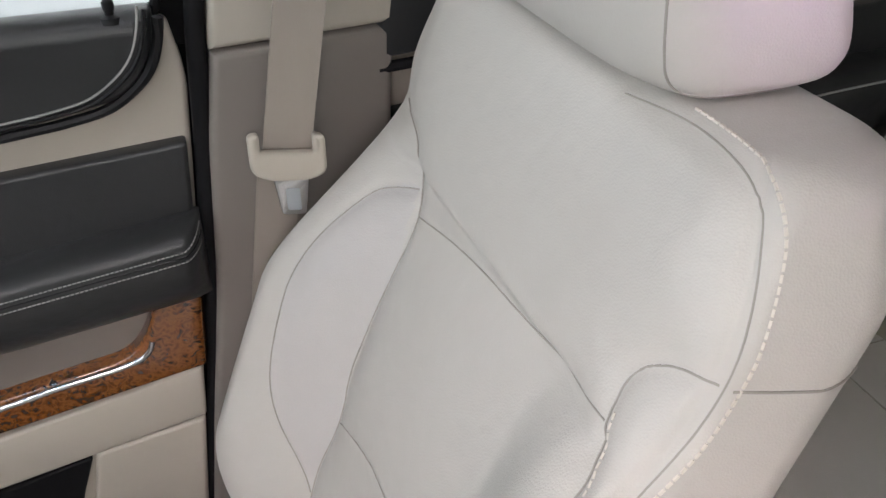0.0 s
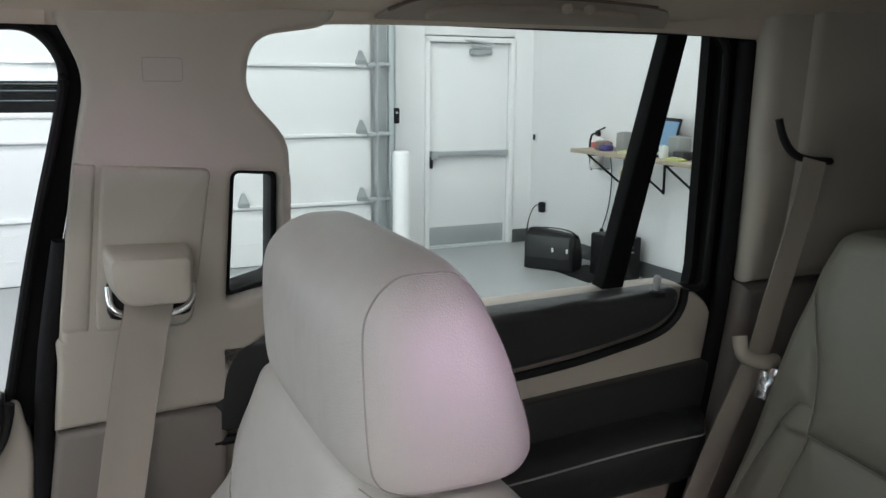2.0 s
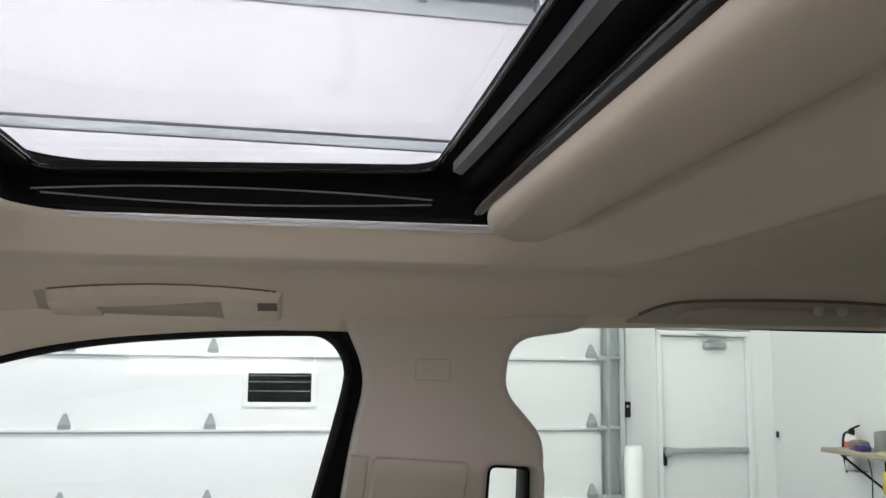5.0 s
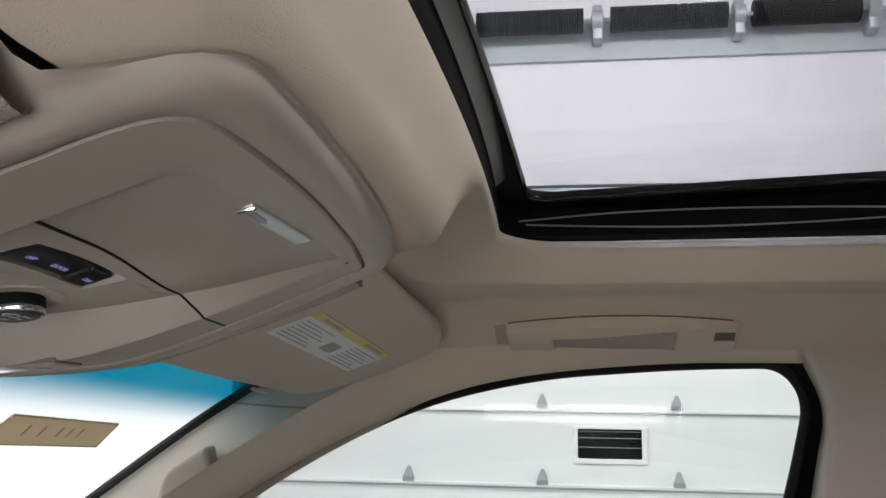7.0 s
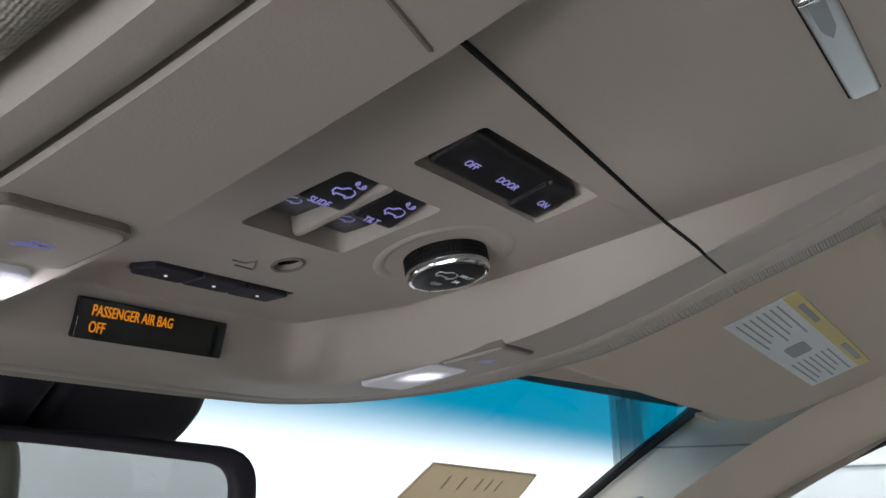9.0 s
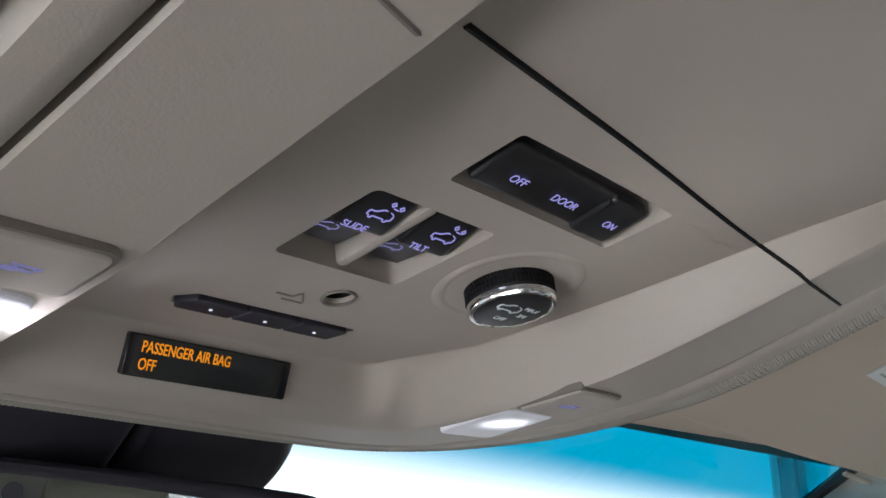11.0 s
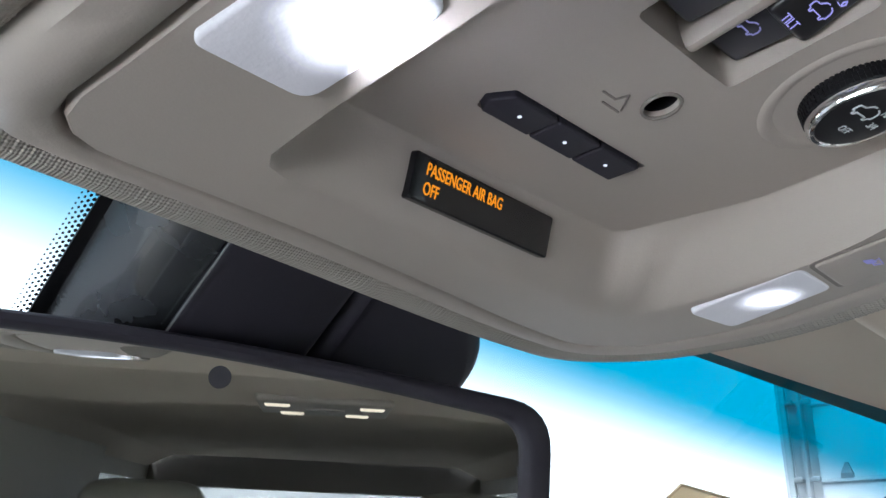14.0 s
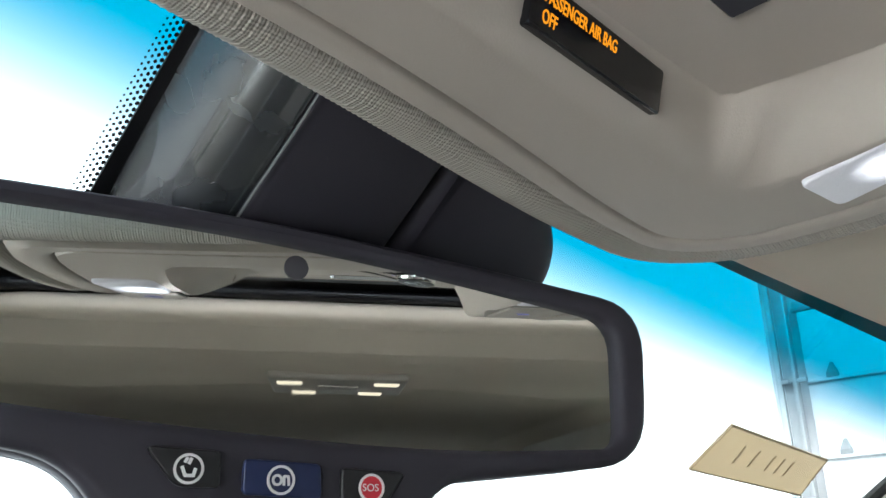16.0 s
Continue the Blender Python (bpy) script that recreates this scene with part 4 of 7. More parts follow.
b_pillar(1, "beige and taupe plastic pillar trim between the doors")
b_pillar(-1, "beige pillar trim on the driver's side")
tagged(plate("body_pillar", [[(0.17, 0.45), (0.47, 0.45), (0.47, 1.40), (0.455, 1.47), (0.465, 1.66), (0.49, 1.80), (0.325, 1.80), (0.335, 1.70), (0.29, 1.50), (0.245, 1.33)]], 0.02, MATTE, m=SIDE(-0.06)), "black painted body pillar behind the trim", "pillar", kind="structure")
tagged(plate("body_pillar", [[(1.05, 0.45), (1.45, 0.45), (1.45, 1.86), (1.20, 1.86), (1.225, 1.45), (1.20, 1.10)]], 0.02, MATTE, m=SIDE(-0.062)), "black painted body pillar behind the rear door", "pillar", kind="structure")


def window_header(name, line, sign, label):
    """Moulded edge of the headliner round the door opening, above the window."""
    pts = spline(line, 6)
    rings = []
    for x, z in pts:
        y = 0.9 - 0.1 * z
        rings.append([(x, (y + 0.03) * sign, z - 0.002), (x, (y + 0.004) * sign, z - 0.004), (x, (y - 0.008) * sign, z + 0.002), (x, (y - 0.014) * sign, z + 0.014), (x, (y - 0.022) * sign, z + 0.030), (x, (y - 0.034) * sign, z + 0.050)])
    return tagged(part(name, loft(rings, closed=False), HEADCLOTH, smooth=70), label, "trim", kind="structure")


for sg in (1, -1):
    window_header("door_header_trim", [(0.30, 1.800), (0.22, 1.800), (0.12, 1.796), (0.0, 1.784), (-0.10, 1.762), (-0.2, 1.722), (-0.33, 1.655), (-0.5, 1.55)], sg, "beige headliner edge above the front door window")
    window_header("door_header_trim", [(0.56, 1.806), (0.65, 1.810), (0.9, 1.812), (1.10, 1.811), (1.25, 1.806)], sg, "beige headliner edge above the rear door window")

# front door window frame and glass
FW_IN = [(-0.62, 1.364, 0.01), (0.230, 1.368, 0.01), (0.270, 1.56, 0.1), (0.304, 1.69, 0.08), (0.318, 1.755, 0.05), (0.290, 1.797, 0.04), (0.18, 1.795, 0.1), (0.0, 1.782, 0.2), (-0.15, 1.745, 0.2), (-0.40, 1.62, 0.1)]
FW_OUT = [(-0.75, 1.33, 0), (0.262, 1.33, 0.0), (0.300, 1.56, 0.1), (0.330, 1.68, 0.06), (0.345, 1.76, 0.06), (0.32, 1.825, 0.03), (0.18, 1.823, 0.1), (0.0, 1.812, 0.2), (-0.15, 1.775, 0.2), (-0.42, 1.64, 0.1)]
RW_IN = [(0.465, 1.41, 0.01), (0.85, 1.401, 0.05), (1.236, 1.420, 0.012), (1.230, 1.63, 0.1), (1.216, 1.812, 0.035), (0.96, 1.812, 0.1), (0.50, 1.818, 0.01), (0.465, 1.74, 0.05)]
RW_OUT = [(0.43, 1.37, 0), (1.33, 1.37, 0), (1.32, 1.53, 0.1), (1.30, 1.80, 0.03), (1.27, 1.835, 0.02), (0.46, 1.85, 0.02), (0.43, 1.76, 0.02)]


def door_frame(name, inner, outer, glass, sign, label, divider=False):
    w = thing(name, label, "window", (0.0, 0.8 * sign, 1.5), kind="structure")
    under(plate("window_frame", [fillet(outer), fillet(inner)], 0.035, MATTE, bevel=0.005, m=SIDE(-0.05, sign), label="black window frame"), w)
    under(plate("pane", [fillet(outer)], 0.005, glass, m=SIDE(-0.075, sign)), w).visible_shadow = glass is PRIVACY
    lip = fillet(inner)
    under(part("seal", tube([tuple(SIDE(-0.028, sign) @ Vector((x, z, 0))) for x, z in lip], 0.006, 8, True), RUBBER, None, "black rubber seal"), w)
    if divider:
        under(plate("divider_bar", [[(1.122, 1.82), (1.157, 1.82), (1.083, 1.39), (1.043, 1.39)]], 0.03, MATTE, bevel=0.004, m=SIDE(-0.055, sign), label="black window divider bar"), w)
    if sign > 0:
        # faint etched glass mark, unreadable
        x0, z0 = (0.175, 1.41) if not divider else (1.085, 1.475)
        for k in range(5):
            under(plate("etched_mark", [rect(x0 + 0.004 * (k % 2), z0 + 0.008 * k, x0 + 0.040 - 0.003 * (k % 3), z0 + 0.008 * k + 0.0016)], 0.0006, ETCH, m=SIDE(-0.0715, sign)), w)
        under(plate("etched_mark", [rect(x0 + 0.032, z0 + 0.034, x0 + 0.040, z0 + 0.040)], 0.0006, HINGEGREY, m=SIDE(-0.0711, sign)), w)
    return w


door_frame("window_1", FW_IN, FW_OUT, GLASS, 1, "clear front passenger door window in a black frame")
door_frame("window_2", RW_IN, RW_OUT, GLASSREAR, 1, "rear door window with a slanted black divider bar", True)
door_frame("window_3", FW_IN, FW_OUT, GLASS, -1, "driver's door window in a black frame")
door_frame("window_4", RW_IN, RW_OUT, PRIVACY, -1, "rear door window on the driver's side", True)


def band(name, pts, off, depth, mat, parent, bevel=0.006, label="", sign=1, res=3):
    return under(plate(name, [fillet(pts)], depth, mat, bevel=bevel, m=SIDE(off, sign), label=label, res=res), parent)


def front_door():
    d = thing("front_passenger_door", "closed front door panel in black leather, beige plastic and burl wood", "car door", (0.0, 0.8, 1.0))
    band("carrier", [(-0.80, 0.40, 0), (0.155, 0.40, 0.02), (0.205, 0.80, 0.05), (0.236, 1.10, 0.1), (0.252, 1.30, 0.02), (0.240, 1.368, 0.01), (-0.80, 1.360, 0)], -0.045, 0.05, BEIGE, d, 0.008)
    # upper pad in black leather with a curved end
    pad = [(-0.80, 1.372, 0), (0.228, 1.382, 0.008), (0.224, 1.345, 0.05), (0.196, 1.290, 0.07), (0.06, 1.264, 0.1), (-0.15, 1.235, 0.1), (-0.80, 1.20, 0)]
    band("upper_pad", pad, -0.012, 0.05, DARKLEATHER, d, 0.020, "black leather upper pad", res=6)
    line = spline([(-0.50, 1.222), (-0.15, 1.252), (0.061, 1.275), (0.116, 1.282), (0.157, 1.292), (0.189, 1.314), (0.207, 1.337), (0.217, 1.366), (0.220, 1.386)], 8)
    pts = [tuple(SIDE(0.0136) @ Vector((x, z, 0))) for x, z in line]
    under(part("pad_welt", tube(pts, 0.0022, 6), BLACK), d)
    under(stitches("pad_stitching", [tuple(SIDE(0.0140) @ Vector((x - 0.006, z + 0.005, 0))) for x, z in line], 0.0046, 0.0042, 0.0010, GREYTHREAD, None, "grey stitching"), d)
    rim = [tuple(SIDE(0.004) @ Vector((x + 0.012, z - 0.012, 0))) for x, z in line]
    under(part("pad_rim", tube(rim, 0.006, 8), BLACK), d)
    under(part("lock_pin", lathe([(0.0045, 0.0), (0.0045, 0.02), (0.006, 0.024), (0.006, 0.030), (0.003, 0.033)], 14, at(0.187, 0.764, 1.362)), BLACK, None, "black lock pin"), d)
    under(part("lock_collar", lathe([(0.013, 0.0), (0.011, 0.006), (0.006, 0.008)], 20, at(0.187, 0.764, 1.371)), BLACK), d)
    # black leather insert, beige strip shows above it
    band("leather_insert", [(-0.80, 1.20, 0), (0.043, 1.211, 0), (0.240, 1.226, 0.006), (0.232, 1.09, 0.006), (-0.80, 1.08, 0)], -0.016, 0.03, DARKLEATHER, d, 0.006, "black leather door insert")
    # arm rest with two rows of stitching
    prof = spline([(-0.012, 1.126), (0.012, 1.125), (0.034, 1.121), (0.047, 1.112), (0.0515, 1.098), (0.0505, 1.080), (0.045, 1.056), (0.033, 1.026), (0.016, 1.006), (-0.012, 0.996)], 4)
    rise = lambda x: 0.125 * (min(x, 0.24) - 0.155)
    reach = lambda x: math.sqrt(max(0.02, 1 - (1 - min(1.0, max(0.0, (0.2405 - x) / 0.028))) ** 2))
    rings = []
    for x in list(np.linspace(-0.80, 0.205, 30)) + list(np.linspace(0.210, 0.2405, 16)):
        rings.append([(x, side(0, z)[1] - o * reach(x), z + rise(x)) for o, z in prof])
    arm = under(part("arm_rest", loft(rings, closed=False, caps=False), DARKLEATHER, None, "black leather arm rest"), d)
    run = [*np.arange(-0.5, 0.214, 0.01), *np.arange(0.214, 0.2385, 0.003)]
    turn = lambda x: 0.020 * max(0.0, (x - 0.212) / 0.027) ** 2
    for zz, up in ((1.1005, 1.0), (1.0865, 0.45)):
        path = [(x, side(0, zz)[1] - 0.0520 * reach(x), zz + rise(x) + up * turn(x)) for x in run]
        sub(stitches("stitching", path, 0.0052, 0.0038, 0.0006, GREYTHREAD, None, "grey stitching"), arm)
    path = [(x, side(0, 1.0935)[1] - 0.0516 * reach(x), 1.0935 + rise(x) + 0.7 * turn(x)) for x in run]
    sub(part("arm_rest_seam", tube(path, 0.0012, 6), BLACK), arm)
    # burl wood trim round the pull cup
    wood = [(-0.80, 0.90, 0), (-0.05, 0.903, 0.02), (0.034, 0.918, 0.05), (0.128, 0.934, 0.04), (0.156, 0.975, 0.02), (0.166, 1.012, 0.01), (0.226, 1.018, 0.004), (0.217, 0.897, 0.006), (-0.06, 0.847, 0), (-0.80, 0.76, 0)]
    band("wood_trim", wood, -0.004, 0.03, WOOD, d, 0.006, "glossy brown burl wood trim", res=4)
    cup = [(-0.60, 1.00, 0), (0.170, 1.02, 0.01), (0.158, 0.975, 0.03), (0.130, 0.932, 0.03), (-0.05, 0.899, 0.02), (-0.60, 0.86, 0)]
    band("pull_cup", cup, -0.022, 0.02, TAUPE, d, 0.004, "taupe pull cup")
    # chrome bar thickened to stand in for the streak reflected on the wood
    edge = [tuple(SIDE(0.012) @ Vector((x, z, 0))) for x, z in spline([(0.157, 0.958), (0.150, 0.940), (0.125, 0.925), (0.032, 0.909), (-0.05, 0.892), (-0.5, 0.81)], 6)]
    under(part("chrome_edge", tube(edge, 0.0042, 10), CHROME, None, "bright chrome edge"), d)
    band("lower_strip", [(-0.80, 0.755, 0), (-0.06, 0.835, 0), (0.212, 0.892, 0.006), (0.205, 0.800, 0.004), (-0.06, 0.745, 0), (-0.80, 0.62, 0)], -0.010, 0.03, BEIGE, d, 0.006)
    band("map_pocket", [(-0.80, 0.60, 0), (-0.06, 0.725, 0), (0.045, 0.752, 0.01), (0.012, 0.66, 0.03), (-0.02, 0.45, 0), (-0.80, 0.45, 0)], -0.020, 0.02, BLACK, d, 0.004, "black map pocket")
    band("lower_panel", [(0.052, 0.768, 0.01), (0.203, 0.795, 0.006), (0.165, 0.45, 0), (0.0, 0.45, 0), (0.03, 0.66, 0.03)], -0.010, 0.03, BEIGE, d, 0.006)
    # black weather strip on the door's rear edge
    path = [side(x, z, -0.010) for x, z in spline([(0.300, 1.56), (0.272, 1.40), (0.258, 1.22), (0.240, 1.02), (0.224, 0.85), (0.195, 0.65), (0.17, 0.45)], 6)]
    under(part("weather_strip", tube(path, 0.011, 10), RUBBER, None, "black rubber weather strip"), d)
    return d


front_door()


def rear_door():
    d = thing("rear_passenger_door", "closed rear door panel in black leather and beige plastic", "car door", (0.9, 0.8, 1.0))
    band("carrier", [(0.46, 0.40, 0), (1.10, 0.40, 0.02), (1.235, 1.00, 0.1), (1.258, 1.20, 0.05), (1.262, 1.30, 0.05), (1.252, 1.392, 0.04), (1.185, 1.432, 0.03), (0.85, 1.425, 0), (0.46, 1.43, 0)], -0.045, 0.05, BEIGE, d, 0.008)
    pad = [(0.46, 1.432, 0), (0.85, 1.424, 0), (1.160, 1.434, 0.02), (1.160, 1.402, 0.04), (1.128, 1.376, 0.05), (1.06, 1.358, 0.08), (0.90, 1.334, 0.1), (0.46, 1.30, 0)]
    band("upper_pad", pad, -0.012, 0.05, DARKLEATHER, d, 0.014, "black leather upper pad", res=4)
    rim = [tuple(SIDE(0.006) @ Vector((x, z, 0))) for x, z in spline([(0.46, 1.288), (0.90, 1.322), (1.06, 1.346), (1.135, 1.366), (1.165, 1.396), (1.170, 1.43)], 8)]
    under(part("pad_rim", tube(rim, 0.007, 8), BLACK), d)
    under(part("lock_pin", lathe([(0.0045, 0.0), (0.0045, 0.02), (0.006, 0.024), (0.006, 0.034), (0.003, 0.037)], 14, at(1.118, 0.752, 1.418)), STEEL, None, "grey lock pin"), d)
    under(part("lock_collar", lathe([(0.016, 0.0), (0.013, 0.006), (0.006, 0.008)], 20, at(1.118, 0.752, 1.424)), BLACK), d)
    band("leather_insert", [(0.46, 1.225, 0), (0.92, 1.272, 0), (1.245, 1.300, 0.006), (1.248, 1.18, 0.006), (0.46, 1.14, 0)], -0.016, 0.03, DARKLEATHER, d, 0.006, "black leather door insert")
    prof = spline([(-0.01, 1.222), (0.024, 1.220), (0.056, 1.212), (0.070, 1.192), (0.066, 1.155), (0.048, 1.118), (-0.01, 1.105)], 4)
    rings = []
    for k in range(25):
        x = 0.46 + k * (0.775 / 24)
        end = smooth((1.24 - x) / 0.05)
        rings.append([(x, side(0, z)[1] - o * (0.2 + 0.8 * end), z - 0.03 * smooth((1.2 - x) / 0.5)) for o, z in prof])
    under(part("arm_rest", loft(rings, closed=False), DARKLEATHER, None, "black leather arm rest"), d)
    path = [(x, side(0, 1.2)[1] - 0.0665 * (0.2 + 0.8 * smooth((1.24 - x) / 0.05)), 1.203 - 0.03 * smooth((1.2 - x) / 0.5)) for x in np.arange(0.5, 1.228, 0.01)]
    under(part("arm_rest_seam", tube(path, 0.0016, 6), GREYTHREAD), d)
    band("wood_trim", [(0.70, 0.930, 0.01), (1.12, 0.955, 0.02), (1.175, 1.005, 0.01), (1.15, 0.960, 0.02), (1.10, 0.905, 0.02), (0.70, 0.87, 0)], -0.012, 0.03, WOOD, d, 0.005, "burl wood trim")
    band("handle_cup", [(0.88, 1.04, 0.01), (1.045, 1.045, 0.02), (1.035, 0.995, 0.02), (0.88, 0.985, 0.01)], -0.018, 0.02, BLACK, d, 0.004, "black handle cup")
    band("lower_strip", [(0.46, 0.86, 0), (1.10, 0.895, 0.01), (1.09, 0.80, 0.01), (0.46, 0.76, 0)], -0.012, 0.03, BEIGE, d, 0.006)
    path = [side(x, z, -0.012) for x, z in spline([(1.240, 1.80), (1.252, 1.60), (1.258, 1.42), (1.248, 1.25), (1.23, 1.10), (1.18, 0.9), (1.10, 0.65), (1.05, 0.45)], 6)]
    under(part("weather_strip", tube(path, 0.014, 10), RUBBER, None, "black rubber weather strip"), d)


rear_door()


def c_pillar(sign, label):
    c = thing("c_pillar_trim", label, "pillar trim", (1.5, 0.7 * sign, 1.3), kind="structure")
    band("upper_trim", [(1.238, 1.86, 0), (1.245, 1.78, 0.03), (1.262, 1.52, 0.1), (1.266, 1.436, 0), (2.30, 1.436, 0), (2.30, 1.86, 0)], 0.012, 0.05, BEIGE, c, 0.022, sign=sign, res=5)
    band("lower_trim", [(1.266, 1.433, 0), (1.262, 1.30, 0.05), (1.236, 1.10, 0.1), (1.12, 0.65, 0.1), (1.05, 0.42, 0), (2.30, 0.42, 0), (2.30, 1.433, 0)], 0.008, 0.05, TAUPE, c, 0.018, "darker taupe lower trim", sign=sign, res=5)
    if sign > 0:
        band("belt_bulge", [(1.305, 1.93, 0.02), (1.318, 1.62, 0.05), (1.315, 1.440, 0.01), (2.28, 1.440, 0.02), (2.28, 1.93, 0.02)], 0.026, 0.04, BEIGE, c, 0.018, res=5)
    return c


c_pillar(1, "beige pillar trim behind the rear door")
c_pillar(-1, "beige pillar trim behind the driver's side doors")


def plain_side(sign):
    m = SIDE(-0.02, sign)
    loops = [[(2.25, 0.42), (3.30, 0.42), (3.30, 1.85), (2.25, 1.85)], rect(2.35, 1.46, 3.10, 1.76, 0.05)]
    ob = plate("quarter_panel", loops, 0.04, BEIGE, m=m, bevel=0.006)
    tagged(ob, "beige rear quarter trim with a window opening", "trim", kind="structure")
    g = plate("quarter_glass", [rect(2.33, 1.44, 3.12, 1.78, 0.05)], 0.005, PRIVACY, m=SIDE(-0.055, sign))
    tagged(g, "rear quarter window glass", "window", kind="structure")


plain_side(1)
plain_side(-1)
_hatch = Matrix(((0, 0, -1, 3.28), (1, 0, 0, 0), (0, 1, 0, 0), (0, 0, 0, 1)))
tagged(plate("rear_hatch", [rect(-0.80, 0.42, 0.80, 1.90), rect(-0.62, 1.40, 0.62, 1.74, 0.08)], 0.05, TAUPE, m=_hatch, bevel=0.006), "taupe rear hatch with a wide window", "hatch", kind="structure")
_hg = plate("rear_window", [rect(-0.64, 1.38, 0.64, 1.76, 0.08)], 0.005, HATCHGLASS, m=at(0.03, 0, 0) @ _hatch)
tagged(_hg, "rear window glass", "window", kind="structure")
tagged(part("cabin_floor", block(4.4, 1.62, 0.06, 0.01, at(1.15, 0, 0.40)), material("dark_carpet", (0.06, 0.055, 0.05), 0.95, bump=0.6, dist=0.003)), "dark carpet on the cabin floor", "carpet", kind="structure")
# dashboard out of view; taupe chosen to bounce light up onto the console
tagged(part("dashboard", block(0.30, 1.56, 0.75, 0.06, at(-1.02, 0, 0.80), 5), TAUPE), "plain taupe dashboard", "dashboard", kind="structure")
tagged(plate("driver_door_panel", [fillet([(-0.85, 0.42, 0), (1.24, 0.42, 0), (1.24, 1.40, 0.02), (-0.85, 1.40, 0.02)])], 0.05, BEIGE, bevel=0.01, m=SIDE(-0.03, -1)), "beige door panels on the driver's side", "car door", kind="structure")


# windshield: raked plane z = 1.701 + 0.71 (x + 0.541)
def screen_z(x):
    return 1.701 + 0.71 * (x + 0.541)


def windshield():
    bm = loft([[(x, y, screen_z(x - 0.02 * (y / 0.9) ** 2)) for y in np.linspace(-0.98, 0.98, 25)] for x in (-1.15, -0.8, -0.6, -0.5, -0.42, -0.36)], closed=False)
    ob = part("windshield", bm, WINDSHIELD)
    ob.visible_shadow = False
    tagged(ob, "clear windshield with a blue shade band along its top", "windshield", kind="structure")


windshield()


def a_pillar(sign):
    p = thing("a_pillar_trim", "beige windshield pillar trim", "pillar trim", (-0.5, 0.8 * sign, 1.6), kind="structure")
    # cover strip between the windshield's edge and the door window
    outer = spline([(-0.30, 0.735, 1.795), (-0.41, 0.880, 1.768), (-0.50, 0.895, 1.716), (-0.62, 0.905, 1.635), (-0.80, 0.92, 1.508), (-1.05, 0.94, 1.33)], 6)
    inner = spline([(0.02, 0.738, 1.800), (-0.10, 0.738, 1.762), (-0.20, 0.742, 1.712), (-0.33, 0.752, 1.640), (-0.52, 0.77, 1.51), (-0.80, 0.80, 1.32)], 6)
    rings = []
    for o, i in zip(outer, inner):
        o, i = Vector(o), Vector(i)
        ring = []
        for k in range(9):
            t = k / 8
            q = o.lerp(i, t)
            q += Vector((0.0, -0.028, -0.004)) * math.sin(math.pi * t)
            ring.append((q.x, q.y * sign, q.z))
        rings.append(ring)
    under(part("cover", loft(rings, closed=False), BEIGE), p)
    under(part("frit_edge", tube([(x, (y - 0.012) * sign, z + 0.004) for x, y, z in outer], 0.007, 8), BLACK, None, "black glass edge"), p)
    if sign > 0:
        seam = [Vector(outer[9]).lerp(Vector(inner[9]), k / 8) + Vector((0.0, -0.0285, -0.004)) * math.sin(math.pi * k / 8) for k in range(9)]
        under(part("seam", tube([tuple(v) for v in seam], 0.0014, 6), TAUPE, None, "thin trim seam"), p)
        grip = [(-0.434, 1.690, 0.012), (-0.420, 1.60, 0.03), (-0.50, 1.42, 0.04), (-0.62, 1.31, 0.02), (-0.67, 1.34, 0.02), (-0.515, 1.56, 0.04), (-0.497, 1.652, 0.02)]
        under(plate("assist_grip", [fillet(grip)], 0.034, BEIGE, bevel=0.008, m=SIDE(-0.056), label="moulded beige assist grip", res=4), p)


a_pillar(1)
a_pillar(-1)


